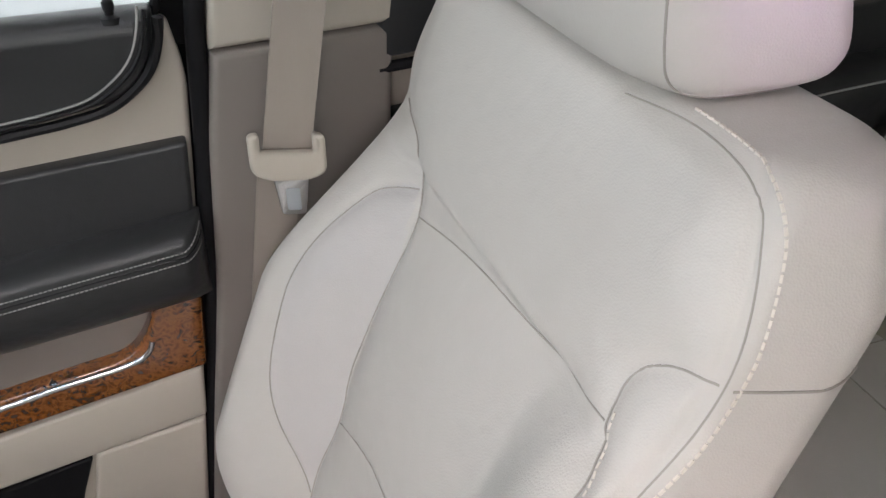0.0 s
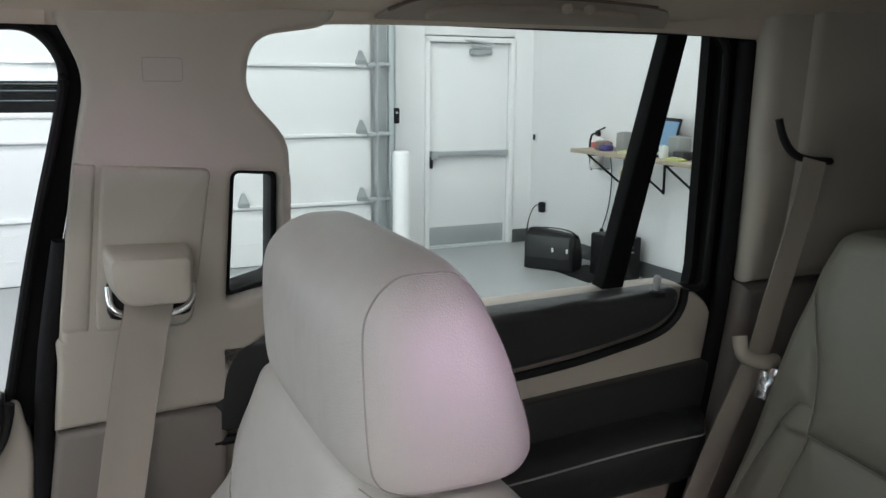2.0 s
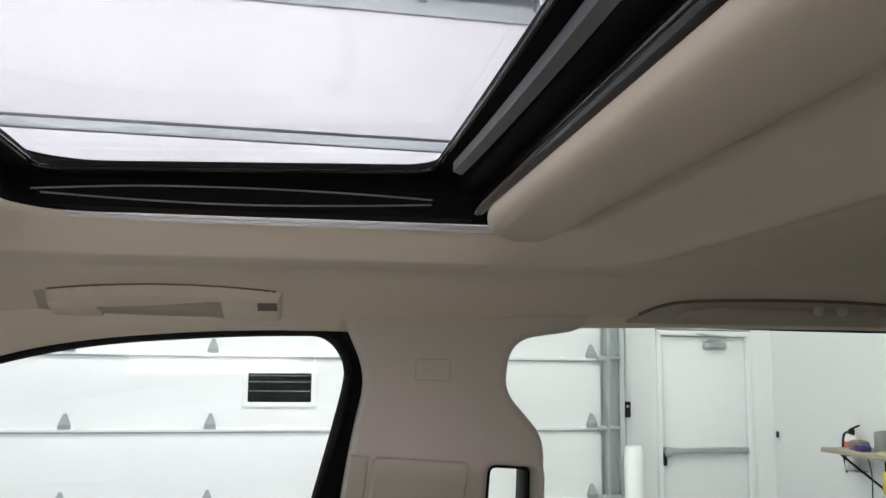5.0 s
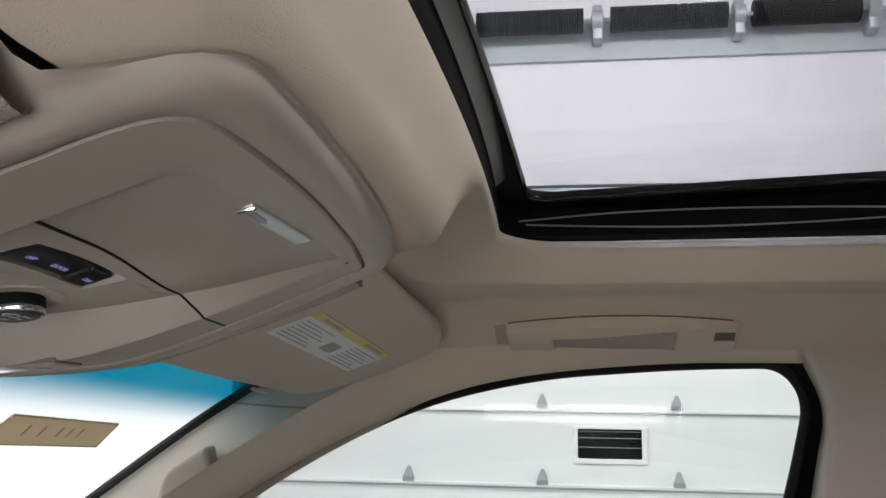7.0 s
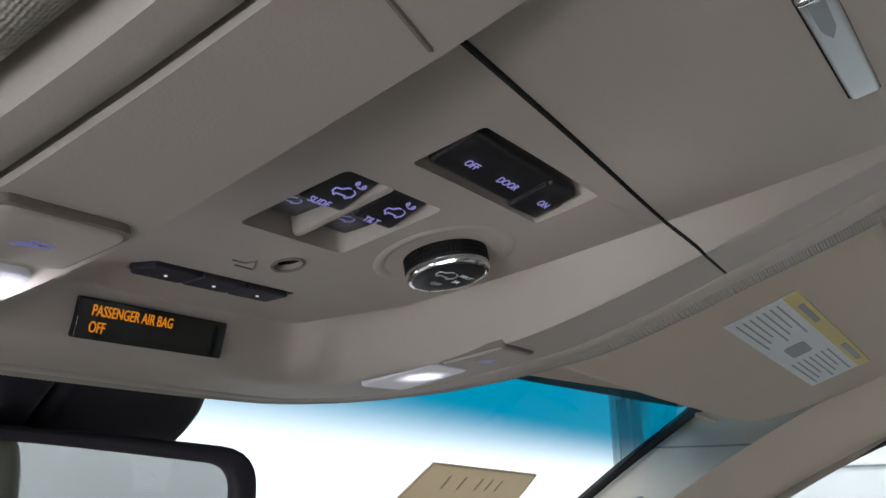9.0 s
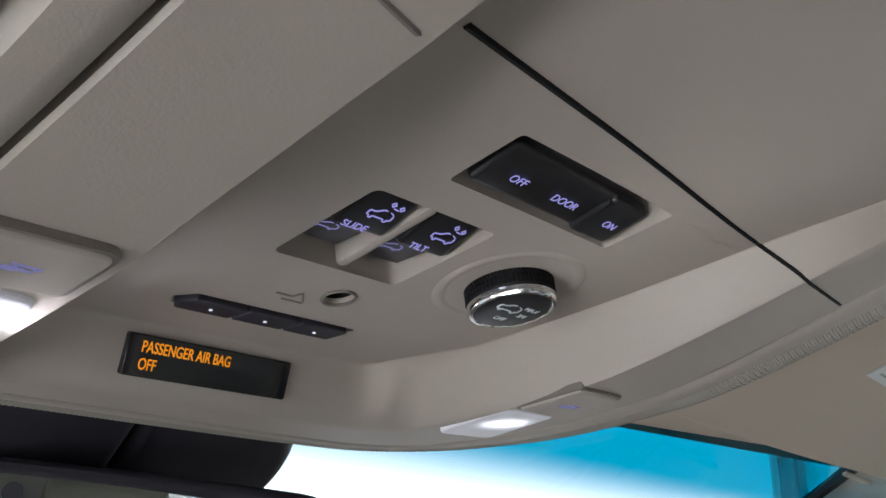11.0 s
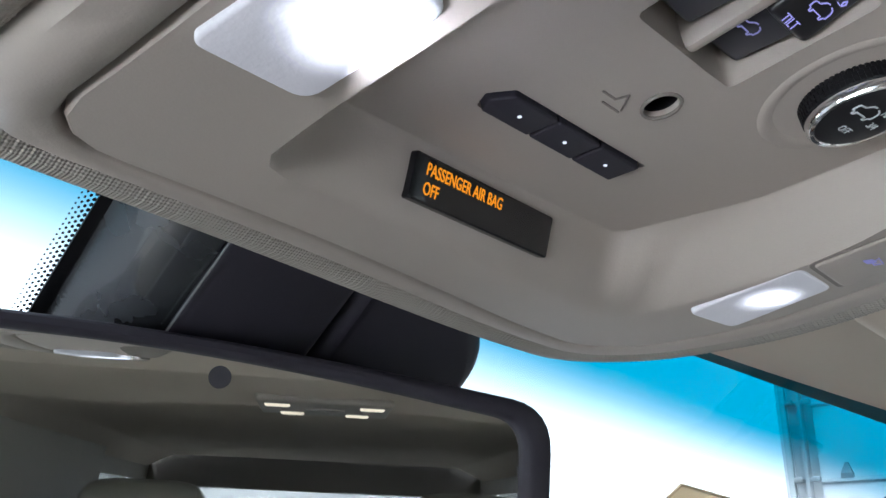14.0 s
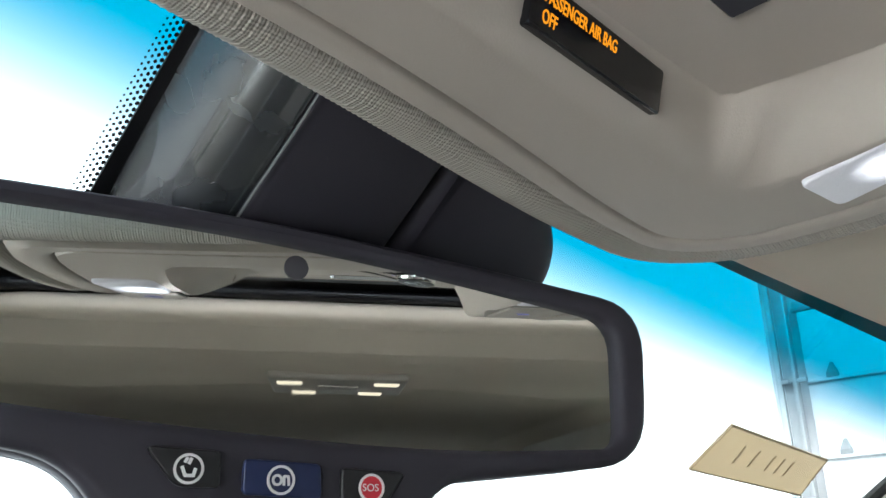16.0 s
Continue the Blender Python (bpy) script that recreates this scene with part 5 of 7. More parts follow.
# ---- seats ----
def seat_back(parent, cx, cy, lean, z0, z1, mat, half=0.27, nose=0.09, lines=(), rb=0.045, rear=0.04, insert=None):
    """Padded back with side bolsters. lean: x per z of its front face, which passes through x = cx at z = 1.26.
    lines: seams as (y, z) points, along which the padding is drawn in. insert: outline of a panel in another leather."""
    nz, nu = 150, 220
    rings = []

    def front(u, z):
        """Forward offset of the padding: bolsters at the sides below the shoulders, a hollow in the middle."""
        w = smooth((1.31 - z) / 0.20) * smooth((z - 0.66) / 0.26)
        b = nose * w * smooth((abs(u) - 0.48) / 0.40)
        b += 0.010 * (1 - u * u) * w
        b += 0.008 * smooth((z - 1.262) / 0.012) * (1 - smooth((abs(u) - 0.75) / 0.2))
        return b

    def half_width(z):
        return half + 0.010 * smooth((1.25 - z) / 0.3)

    def face(u, z):
        """Point of the front face."""
        return (cx + lean * (z - 1.26) - front(u, z), cy + u * half_width(z), z)

    for k in range(nz + 1):
        t = k / nz
        z = z0 + (z1 - z0) * (1 - (1 - t) ** 1.25)
        cap = min(1.0, max(0.0, (z1 - z) / 0.022))
        round_top = math.sqrt(max(0.0, 1 - (1 - cap) ** 2))
        xf = cx + lean * (z - 1.26)
        thick = 0.155
        hw = half_width(z) - 0.022 * (1 - round_top) - 0.02 * smooth((z - z1 + 0.1) / 0.1)
        depth = thick * (0.80 + 0.20 * round_top)
        rf = 0.024
        back = thick * 0.06 + 0.5 * thick * 0.2 * (1 - round_top) + rear * (1 - math.sqrt(max(0.0, 1 - (1 - min(1.0, (z1 - z) / 0.10)) ** 2)))
        rc = min(rb, thick - back - (thick - depth) / 2 - rf - 0.004)
        ring = []
        # front face from the inboard to the outboard corner, then the side, the back and the other side
        for i in range(120):
            u = -1 + 2 * i / 119
            flat = u * (hw - rf)
            ring.append([xf + (thick - depth) / 2 - front(flat / half_width(z), z), cy + flat, z])
        for i in range(1, 17):
            a = math.pi / 2 * i / 16
            keep_ = 1 - i / 16
            ring.append([xf + (thick - depth) / 2 + rf - rf * math.cos(a) - front(1.0 - rf / hw, z) * keep_ ** 1.5, cy + hw - rf + rf * math.sin(a), z])
        for i in range(1, 17):
            a = math.pi / 2 * i / 16
            ring.append([xf + thick - back - rc + rc * math.sin(a), cy + hw - rc + rc * math.cos(a), z])
        for i in range(1, 40):
            ring.append([xf + thick - back, cy + (hw - rc) * (1 - 2 * i / 40), z])
        for i in range(0, 16):
            a = math.pi / 2 * i / 16
            ring.append([xf + thick - back - rc + rc * math.cos(a), cy - hw + rc - rc * math.sin(a), z])
        for i in range(0, 16):
            a = math.pi / 2 * i / 16
            keep_ = i / 16
            ring.append([xf + (thick - depth) / 2 + rf - rf * math.sin(a), cy - hw + rf - rf * math.cos(a), z])
            ring[-1][0] -= front(1.0 - rf / hw, z) * keep_ ** 1.5
        rings.append(ring)
    P = np.array(rings)

    near = np.full(P.shape[:2], 1.0)
    for line in lines:
        q = np.array(spline(line, 8))
        for (y0, z0_), (y1, z1_) in zip(q[:-1], q[1:]):
            d = np.array([y1 - y0, z1_ - z0_])
            t = np.clip(((P[..., 1] - y0) * d[0] + (P[..., 2] - z0_) * d[1]) / max(1e-9, d @ d), 0, 1)
            near = np.minimum(near, np.hypot(P[..., 1] - y0 - t * d[0], P[..., 2] - z0_ - t * d[1]))
    # the padding is drawn in at right angles to its face, which turns at the corners
    turn = np.zeros((P.shape[1], 2))
    turn[:120, 0] = 1
    for i in range(16):
        a = math.pi / 2 * (i + 1) / 16
        turn[120 + i] = (math.cos(a), -math.sin(a))
        a = math.pi / 2 * i / 16
        turn[P.shape[1] - 16 + i] = (math.sin(a), math.cos(a))
    deep = 0.0042 * np.exp(-(near / 0.0065) ** 2) + 0.0070 * np.exp(-(near / 0.028) ** 2)
    P[..., :2] += turn[None, :, :] * deep[..., None]
    back = under(part("backrest", loft([[tuple(p) for p in ring] for ring in P.tolist()], caps=True), mat, smooth=75), parent)
    if insert:
        back.data.materials.append(PERFORATED)
        edge = np.array(spline(insert, 6, True))
        nxt = np.roll(edge, -1, axis=0)
        for poly in back.data.polygons:
            y, z = poly.center.y, poly.center.z
            if poly.normal.x < 0 and abs(y - cy) < half:
                cross = (edge[:, 1] > z) != (nxt[:, 1] > z)
                at_y = edge[:, 0] + (z - edge[:, 1]) / np.where(cross, nxt[:, 1] - edge[:, 1], 1) * (nxt[:, 0] - edge[:, 0])
                poly.material_index = int(np.sum(cross & (at_y > y)) % 2)
    return face, half_width


def groove_line(face, pts, lift, per=8):
    return [(p[0] - lift, p[1], p[2]) for p in (face(u, z) for u, z in spline(pts, per))]


def head_rest(parent, cx, cy, z0, z1, half, depth, mat, seam=True):
    """Rounded cushion, upright at the front, leaning forward at the back towards its top, with sewn-in side panels."""
    rings, n, nz = [], 96, 60
    height = z1 - z0
    # share of the height: front edge and back edge as shares of the depth, half width as a share of its own
    shape = ((0.0, 0.22, 0.76, 0.86), (0.03, 0.13, 0.90, 0.945), (0.08, 0.06, 0.985, 0.985), (0.20, 0.012, 1.0, 1.0), (0.52, 0.0, 0.88, 0.995), (0.74, 0.02, 0.765, 0.965), (0.85, 0.085, 0.695, 0.915), (0.92, 0.17, 0.63, 0.84), (0.97, 0.27, 0.56, 0.71), (1.0, 0.40, 0.47, 0.42))
    table = np.array(spline(shape, 12))
    for k in range(nz + 1):
        share = 0.5 - 0.5 * math.cos(math.pi * k / nz)
        f, b, w = (float(np.interp(share, table[:, 0], table[:, i])) for i in (1, 2, 3))
        xm, dp, hw = cx + depth * (f + b) / 2, depth * (b - f), half * w
        ring = []
        for i in range(n):
            a = math.tau * i / n
            ca, sa = math.cos(a), math.sin(a)
            ring.append((xm - math.copysign(abs(ca) ** 0.45, ca) * dp / 2 - 0.006 * (1 - abs(sa)) * (ca > 0), cy + math.copysign(abs(sa) ** 0.36, sa) * hw, z0 + height * share))
        rings.append(ring)
    ob = under(part("head_rest", loft(rings, caps=True), mat, smooth=75), parent)
    for y in (-0.06, 0.06):
        under(part("post", tube([(cx + depth * 0.5, cy + y, z0 - 0.06), (cx + depth * 0.5, cy + y, z0 + 0.02)], 0.006, 10), CHROME, None, "steel head rest post"), parent)
    if seam:
        for sgn in (-1, 1):
            f, b = (n * 13 // 96, n * 36 // 96) if sgn > 0 else (n - n * 13 // 96, n - n * 36 // 96)
            path = []
            loop = fillet([(f, 5.0, 9.0), (f, 50.0, 14.0), (b, 50.0, 13.0), (b, 5.0, 9.0)], 10)
            loop = [(p[0] + (q[0] - p[0]) * k / 6, p[1] + (q[1] - p[1]) * k / 6) for p, q in zip(loop, loop[1:] + loop[:1]) for k in range(6)]
            for col, row in loop:
                c0, r0 = int(col), int(row)
                cu, ru = col - c0, row - r0
                p = [Vector(rings[r0 + i][(c0 + j) % n]) for i in (0, 1) for j in (0, 1)]
                path.append(tuple(p[0].lerp(p[1], cu).lerp(p[2].lerp(p[3], cu), ru)))
            path = [(p[0], p[1] + 0.0004 * sgn, p[2]) for p in path]
            sub(part("head_rest_seam", tube(path, 0.0009, 6, True), SEAM, None, "sewn seam"), ob)
    return ob


def front_seat():
    s = thing("front_passenger_seat", "beige leather front seat with side bolsters and a head rest", "car seat", (0.45, 0.39, 0.45))
    cy, half = 0.395, 0.277
    flank = [(0.650, 1.297), (0.585, 1.288), (0.557, 1.262), (0.533, 1.225), (0.536, 1.173), (0.543, 1.100), (0.546, 1.037), (0.538, 0.985), (0.546, 0.92), (0.540, 0.84)]
    bolster = [(0.550, 1.2454), (0.583, 1.234), (0.602, 1.2204), (0.6156, 1.179), (0.6165, 1.126), (0.6155, 1.058), (0.609, 1.003), (0.592, 0.955), (0.567, 0.915), (0.546, 0.885)]
    edge = [(0.50, 0.30, 1.435), (0.5117, 0.247, 1.434), (0.5118, 0.209, 1.434), (0.5087, 0.1744, 1.430), (0.507, 0.157, 1.419), (0.504, 0.146, 1.399), (0.495, 0.134, 1.369), (0.486, 0.128, 1.338), (0.470, 0.129, 1.298), (0.448, 0.1326, 1.262), (0.40, 0.135, 1.20), (0.36, 0.137, 1.13)]
    seamlines = [
        flank,
        [(0.533, 1.225), (0.46, 1.240), (0.390, 1.250), (0.288, 1.259), (0.178, 1.275)],
        [(0.128, 1.331), (0.154, 1.3255), (0.172, 1.315), (0.181, 1.300), (0.179, 1.2835), (0.173, 1.270), (0.167, 1.258), (0.157, 1.242), (0.154, 1.20), (0.158, 1.10)],
        [(0.538, 0.985), (0.464, 1.010), (0.391, 1.020), (0.22, 1.02)],
        bolster,
    ]
    panel = bolster + flank[8:3:-1]
    face, hw = seat_back(s, 0.44, cy, 0.364, 0.70, 1.438, LEATHER, half, 0.096, seamlines + [[(y, z) for _, y, z in edge]], 0.075, 0.05, panel)
    back = bpy.data.objects[[o.name for o in s.children if o.name.startswith("backrest")][0]]
    k = lambda pts: [((y - cy) / hw(z), z) for y, z in pts]
    for line in seamlines:
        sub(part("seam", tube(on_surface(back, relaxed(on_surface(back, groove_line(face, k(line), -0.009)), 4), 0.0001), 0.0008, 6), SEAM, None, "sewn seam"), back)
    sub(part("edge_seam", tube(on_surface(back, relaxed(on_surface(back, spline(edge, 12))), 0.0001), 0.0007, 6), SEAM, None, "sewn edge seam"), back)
    beside = [(x + 0.009, y - 0.004, z + 0.003) for x, y, z in edge[1:]]
    sub(stitches("edge_stitching", on_surface(back, relaxed(on_surface(back, spline(beside, 12))), 0.0004), 0.0062, 0.0045, 0.0008, THREAD, None, "pale stitching"), back)
    sub(stitches("bolster_stitching", on_surface(back, groove_line(face, k([(y - 0.006, z - 0.003) for y, z in seamlines[2][4:]]), -0.009), 0.0004), 0.0062, 0.0045, 0.0007, THREAD, None, "pale stitching"), back)
    side_line = [(0.484 + 0.10 * t, 0.118, 1.328 - 0.022 * t + 0.008 * t * t) for t in np.linspace(0.0, 1.0, 20)]
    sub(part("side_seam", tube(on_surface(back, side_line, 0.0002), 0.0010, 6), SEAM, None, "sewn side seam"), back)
    head_rest(s, 0.484, 0.4155, 1.438, 1.617, 0.181, 0.157, LEATHER)
    under(part("cushion", block(0.52, 0.54, 0.16, 0.06, at(0.10, cy, 0.66), 6), LEATHER), s)
    under(part("seat_base", block(0.46, 0.44, 0.2, 0.02, at(0.12, cy, 0.52)), BLACK), s)
    under(part("side_cover", block(0.42, 0.03, 0.12, 0.012, at(0.14, cy + 0.26, 0.60)), BEIGE), s)
    return s


front_seat()


# unseen seat, added to keep the window light off the second row
def driver_seat():
    s = thing("driver_seat", "beige leather driver's seat with a head rest", "car seat", (0.55, -0.388, 0.45))
    seat_back(s, 0.56, -0.388, 0.40, 0.70, 1.434, LEATHER)
    head_rest(s, 0.615, -0.388, 1.447, 1.606, 0.165, 0.15, LEATHER)
    under(part("cushion", block(0.52, 0.54, 0.16, 0.06, at(0.22, -0.388, 0.66), 6), LEATHER), s)
    under(part("seat_base", block(0.46, 0.44, 0.2, 0.02, at(0.24, -0.388, 0.52)), BLACK), s)


driver_seat()


def second_row_seat(cy, label):
    s = thing("second_row_seat", label, "car seat", (1.3, cy, 0.45), "second row seats")
    lines = []
    for e in (-1, 1):
        lines += [[(cy + e * 0.245, 1.44), (cy + e * 0.19, 1.36), (cy + e * 0.165, 1.28), (cy + e * 0.17, 1.2), (cy + e * 0.17, 1.08)], [(cy + e * 0.165, 1.30), (cy + e * 0.20, 1.30), (cy + e * 0.225, 1.24), (cy + e * 0.232, 1.17), (cy + e * 0.225, 1.09)]]
    lines.append([(cy - 0.165, 1.27), (cy, 1.26), (cy + 0.165, 1.27)])
    face, hw = seat_back(s, 1.21, cy, 0.40, 1.118, 1.535, LEATHER_SHADED, 0.262, 0.022, lines)
    back = [o for o in s.children if o.name.startswith("backrest")][0]
    for line in lines:
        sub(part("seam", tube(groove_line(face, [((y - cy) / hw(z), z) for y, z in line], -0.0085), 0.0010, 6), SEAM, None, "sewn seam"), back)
    head_rest(s, 1.30, cy, 1.545, 1.72, 0.14, 0.13, LEATHER_SHADED)
    # the back narrows below the bolsters, where it hinges
    rings = []
    for z in (1.150, 1.128, 1.10, 1.06, 1.02, 0.98, 0.94, 0.90, 0.87):
        xf, tuck = 1.206 + 0.40 * (z - 1.26), 0.012 * smooth((1.0 - z) / 0.12)
        rings.append([(x, y, z) for x, y in fillet([(xf + tuck, cy - 0.232, 0.022), (xf + 0.13, cy - 0.232, 0.03), (xf + 0.13, cy + 0.232, 0.03), (xf + tuck, cy + 0.232, 0.022)])])
    under(part("lower_back", loft(rings, caps=True), LEATHER_SHADED, None, "lower part of the backrest"), s)
    for e in (-1, 1):
        under(part("seam", tube([(1.2055 + 0.40 * (z - 1.26) + 0.012 * smooth((1.0 - z) / 0.12), cy + e * (0.17 - 0.10 * (1.12 - z)), z) for z in np.linspace(1.115, 0.90, 10)], 0.0012, 6), SEAM, None, "sewn seam"), s)
    under(part("cushion", block(0.58, 0.445, 0.20, 0.055, at(0.905, cy, 0.815), 6), LEATHER), s)
    for e in (-1, 1):
        under(part("cushion_seam", tube(spline([(1.17, cy + e * 0.165, 0.9145), (0.95, cy + e * 0.158, 0.9155), (0.70, cy + e * 0.15, 0.9150), (0.625, cy + e * 0.148, 0.885)], 6), 0.0012, 6), SEAM, None, "sewn seam"), s)
        under(part("side_shield", block(0.52, 0.062, 0.30, 0.020, at(0.90, cy + e * 0.256, 0.765), 4), BEIGE, None, "beige plastic side shield"), s)
    under(part("cushion_seam", tube([(0.98, cy + y, 0.9158) for y in np.linspace(-0.158, 0.158, 6)], 0.0012, 6), SEAM, None, "sewn seam"), s)
    under(part("seat_base", block(0.44, 0.42, 0.2, 0.02, at(0.95, cy, 0.53)), BLACK), s)
    # arched hinge cover with a slit
    arch = [(1.070, 0.885, 0.008), (1.098, 1.000, 0.04), (1.113, 1.055, 0.03), (1.143, 1.090, 0.03), (1.180, 1.095, 0.03), (1.211, 1.073, 0.03), (1.224, 1.030, 0.03), (1.228, 0.885, 0.01), (1.176, 0.885, 0.004), (1.163, 0.990, 0.003), (1.156, 0.990, 0.003), (1.150, 0.925, 0.006), (1.158, 0.885, 0.004)]
    for e in (-1, 1):
        m = Matrix(((1, 0, 0, 0), (0, 0, -1, cy + e * 0.266), (0, 1, 0, 0), (0, 0, 0, 1)))
        under(plate("hinge_cover", [fillet(arch)], 0.046, BEIGE, bevel=0.013, m=m, label="beige plastic hinge cover", res=4), s)
        # black block fills the gap, which is only unlit space
        under(part("hinge_gap", block(0.13, 0.034, 0.17, 0.02, at(1.225, cy + e * 0.247, 1.06) @ pose(0, 0, 0, 0, 20, 0), 3), RUBBER, None, "dark gap behind the hinge"), s)
        under(part("bolt_cap", lathe([(0.0085, -0.004), (0.0085, 0.003), (0.007, 0.004), (0.0, 0.0045)], 16, at(1.0985, cy + e * 0.185, 0.990) @ pose(0, 0, 0, 0, -68, 0)), HINGEGREY, None, "dark bolt cap"), s)
        under(part("latch_bar", tube(spline([(1.135, cy + e * 0.222, 0.917), (1.165, cy + e * 0.215, 0.918), (1.185, cy + e * 0.195, 0.921)], 4), 0.006, 8), CHROME, None, "bright steel latch bar"), s)
    return s


second_row_seat(0.37, "beige leather second row seat with a head rest")
second_row_seat(-0.37, "beige leather second row seat behind the driver")


def ribbon(path, width, thick, across):
    """Flat belt along a path; across: the direction of its width."""
    rings = []
    w = Vector(across).normalized() * width / 2
    pts = [Vector(p) for p in path]
    for i, p in enumerate(pts):
        d = (pts[min(i + 1, len(pts) - 1)] - pts[max(i - 1, 0)]).normalized()
        n = d.cross(w).normalized() * thick / 2
        ridge = [(1 - i / 10, 1.25 if i % 2 == 0 else 0.32) for i in range(21)]
        rings.append([tuple(p + w * u + n * v) for u, v in ridge] + [tuple(p - w * u - n * v) for u, v in ridge])
    return loft(rings, caps=True)


def front_belt():
    b = thing("front_seat_belt", "taupe seat belt with a beige height adjuster on the pillar", "seat belt", (0.38, 0.68, 1.5))
    # adjuster cover
    rings = []
    for yy, gx, gz in ((0.742, 0.047, 0.031), (0.70, 0.047, 0.031), (0.672, 0.045, 0.029), (0.660, 0.041, 0.025), (0.656, 0.033, 0.018)):
        cx, cz = 0.388, 1.526
        rings.append([(cx + px - (0.012 if pz < 0 and px < 0 else 0) * 0, yy, cz + pz) for px, pz in fillet([(-gx, gz, 0.008), (gx, gz * 0.93, 0.008), (gx * 0.92, -gz, 0.010), (-gx * 0.62, -gz, 0.012), (-gx * 0.98, -gz * 0.2, 0.012)])])
    under(part("adjuster_cover", loft(rings, caps=True), BEIGE, None, "beige plastic cover"), b)
    under(part("guide_well", block(0.092, 0.03, 0.048, 0.010, at(0.388, 0.713, 1.498)), BLACK), b)
    under(part("guide_ring", tube(spline([(0.344, 0.700, 1.515), (0.346, 0.692, 1.494), (0.360, 0.690, 1.484), (0.388, 0.690, 1.481), (0.416, 0.690, 1.484), (0.431, 0.692, 1.494), (0.434, 0.700, 1.512)], 6), 0.0042, 10), CHROME, None, "chrome belt guide"), b)
    web = spline([(0.386, 0.690, 1.502), (0.383, 0.683, 1.486), (0.374, 0.680, 1.45), (0.356, 0.684, 1.35), (0.336, 0.687, 1.232)], 6)
    under(part("webbing", ribbon(web, 0.052, 0.0018, (1, 0.02, -0.06)), WEB), b)
    lower = spline([(0.330, 0.694, 1.228), (0.318, 0.705, 1.14), (0.300, 0.72, 1.00), (0.27, 0.74, 0.75)], 6)
    under(part("lower_webbing", ribbon(lower, 0.048, 0.0016, (1, 0.1, -0.1)), WEB), b)
    tongue = thing("seat_belt_tongue", "beige plastic belt tongue with a steel latch plate", "belt tongue", (0.336, 0.676, 1.238))
    m = at(0.336, 0.676, 1.236) @ Matrix(((1, 0, 0, 0), (0, 0, -1, 0), (-0.13, 1, 0, 0), (0, 0, 0, 1)))
    under(plate("grip", [fillet([(-0.040, 0.028, 0.008), (-0.028, 0.030, 0.004), (-0.028, 0.010, 0.002), (0.027, 0.010, 0.002), (0.027, 0.030, 0.004), (0.040, 0.028, 0.008), (0.040, -0.016, 0.012), (0.02, -0.024, 0.01), (-0.02, -0.024, 0.01), (-0.040, -0.016, 0.012)])], 0.014, BEIGE, bevel=0.005, m=m, label="beige plastic grip", res=4), tongue)
    under(plate("latch_plate", [fillet([(-0.018, -0.022, 0.003), (0.020, -0.022, 0.003), (0.014, -0.066, 0.005), (-0.012, -0.066, 0.005)]), rect(-0.005, -0.058, 0.008, -0.036, 0.002)], 0.003, CHROME, bevel=0.0008, m=m, label="steel latch plate"), tongue)
    under(plate("latch_moulding", [rect(-0.006, -0.060, 0.009, -0.034, 0.003)], 0.004, HINGEGREY, m=m), tongue)


front_belt()


def rear_belt():
    b = thing("rear_seat_belt", "taupe seat belt coming out of a black slot in the pillar", "seat belt", (1.28, 0.66, 1.6))
    slot = [(x, y, z) for x, y, z in spline([(1.250, 0.668, 1.690), (1.257, 0.664, 1.664), (1.274, 0.661, 1.642), (1.302, 0.660, 1.632), (1.345, 0.660, 1.628)], 6)]
    under(part("slot", tube(slot, 0.008, 10, flat=0.7), BLACK, None, "black belt slot"), b)
    web = spline([(1.308, 0.652, 1.632), (1.29, 0.652, 1.55), (1.264, 0.664, 1.42), (1.250, 0.672, 1.345), (1.195, 0.685, 1.20), (1.12, 0.70, 0.98), (1.05, 0.71, 0.8)], 6)
    under(part("webbing", ribbon(web, 0.046, 0.0016, (1, 0.05, -0.22)), WEB), b)
    t = thing("rear_belt_tongue", "beige belt tongue with a steel latch on the rear belt", "belt tongue", (1.24, 0.665, 1.34))
    under(part("grip", tube(spline([(1.212, 0.672, 1.372), (1.214, 0.664, 1.345), (1.245, 0.660, 1.332), (1.275, 0.662, 1.330)], 5), 0.011, 10), BEIGE), t)
    under(part("latch_plate", block(0.006, 0.03, 0.05, 0.002, at(1.252, 0.652, 1.300) @ pose(0, 0, 0, 0, 15, 20)), CHROME, None, "steel latch plate"), t)
    under(part("latch_moulding", block(0.02, 0.02, 0.03, 0.005, at(1.262, 0.656, 1.296)), BLACK), t)


rear_belt()


# ---- overhead console ----
def panel_z(x):
    return 1.772 + 0.187 * (x + 0.27)


RIM_LINE = np.array(spline([(-0.40, 1.7450), (-0.34, 1.7465), (-0.313, 1.7475), (-0.289, 1.7482), (-0.255, 1.7508), (-0.223, 1.7550), (-0.195, 1.7600), (-0.16, 1.7710), (-0.125, 1.7840), (-0.085, 1.7990), (-0.044, 1.8130), (0.0, 1.8220), (0.06, 1.8320)], 8))


def rim_z(x):
    """Height of the console's lower face along the car."""
    return float(np.interp(x, RIM_LINE[:, 0], RIM_LINE[:, 1]))


def PANEL(h=0.0):
    """Plane of the recessed switch panel: local x across the car, y to its rear, z down into the cabin."""
    n = Vector((0.187, 0, -1)).normalized() * 1.0
    return Matrix(((0, 1, n.x, n.x * h), (1, 0, 0, 0), (0, 0.187, n.z, panel_z(0) + n.z * h), (0, 0, 0, 1)))


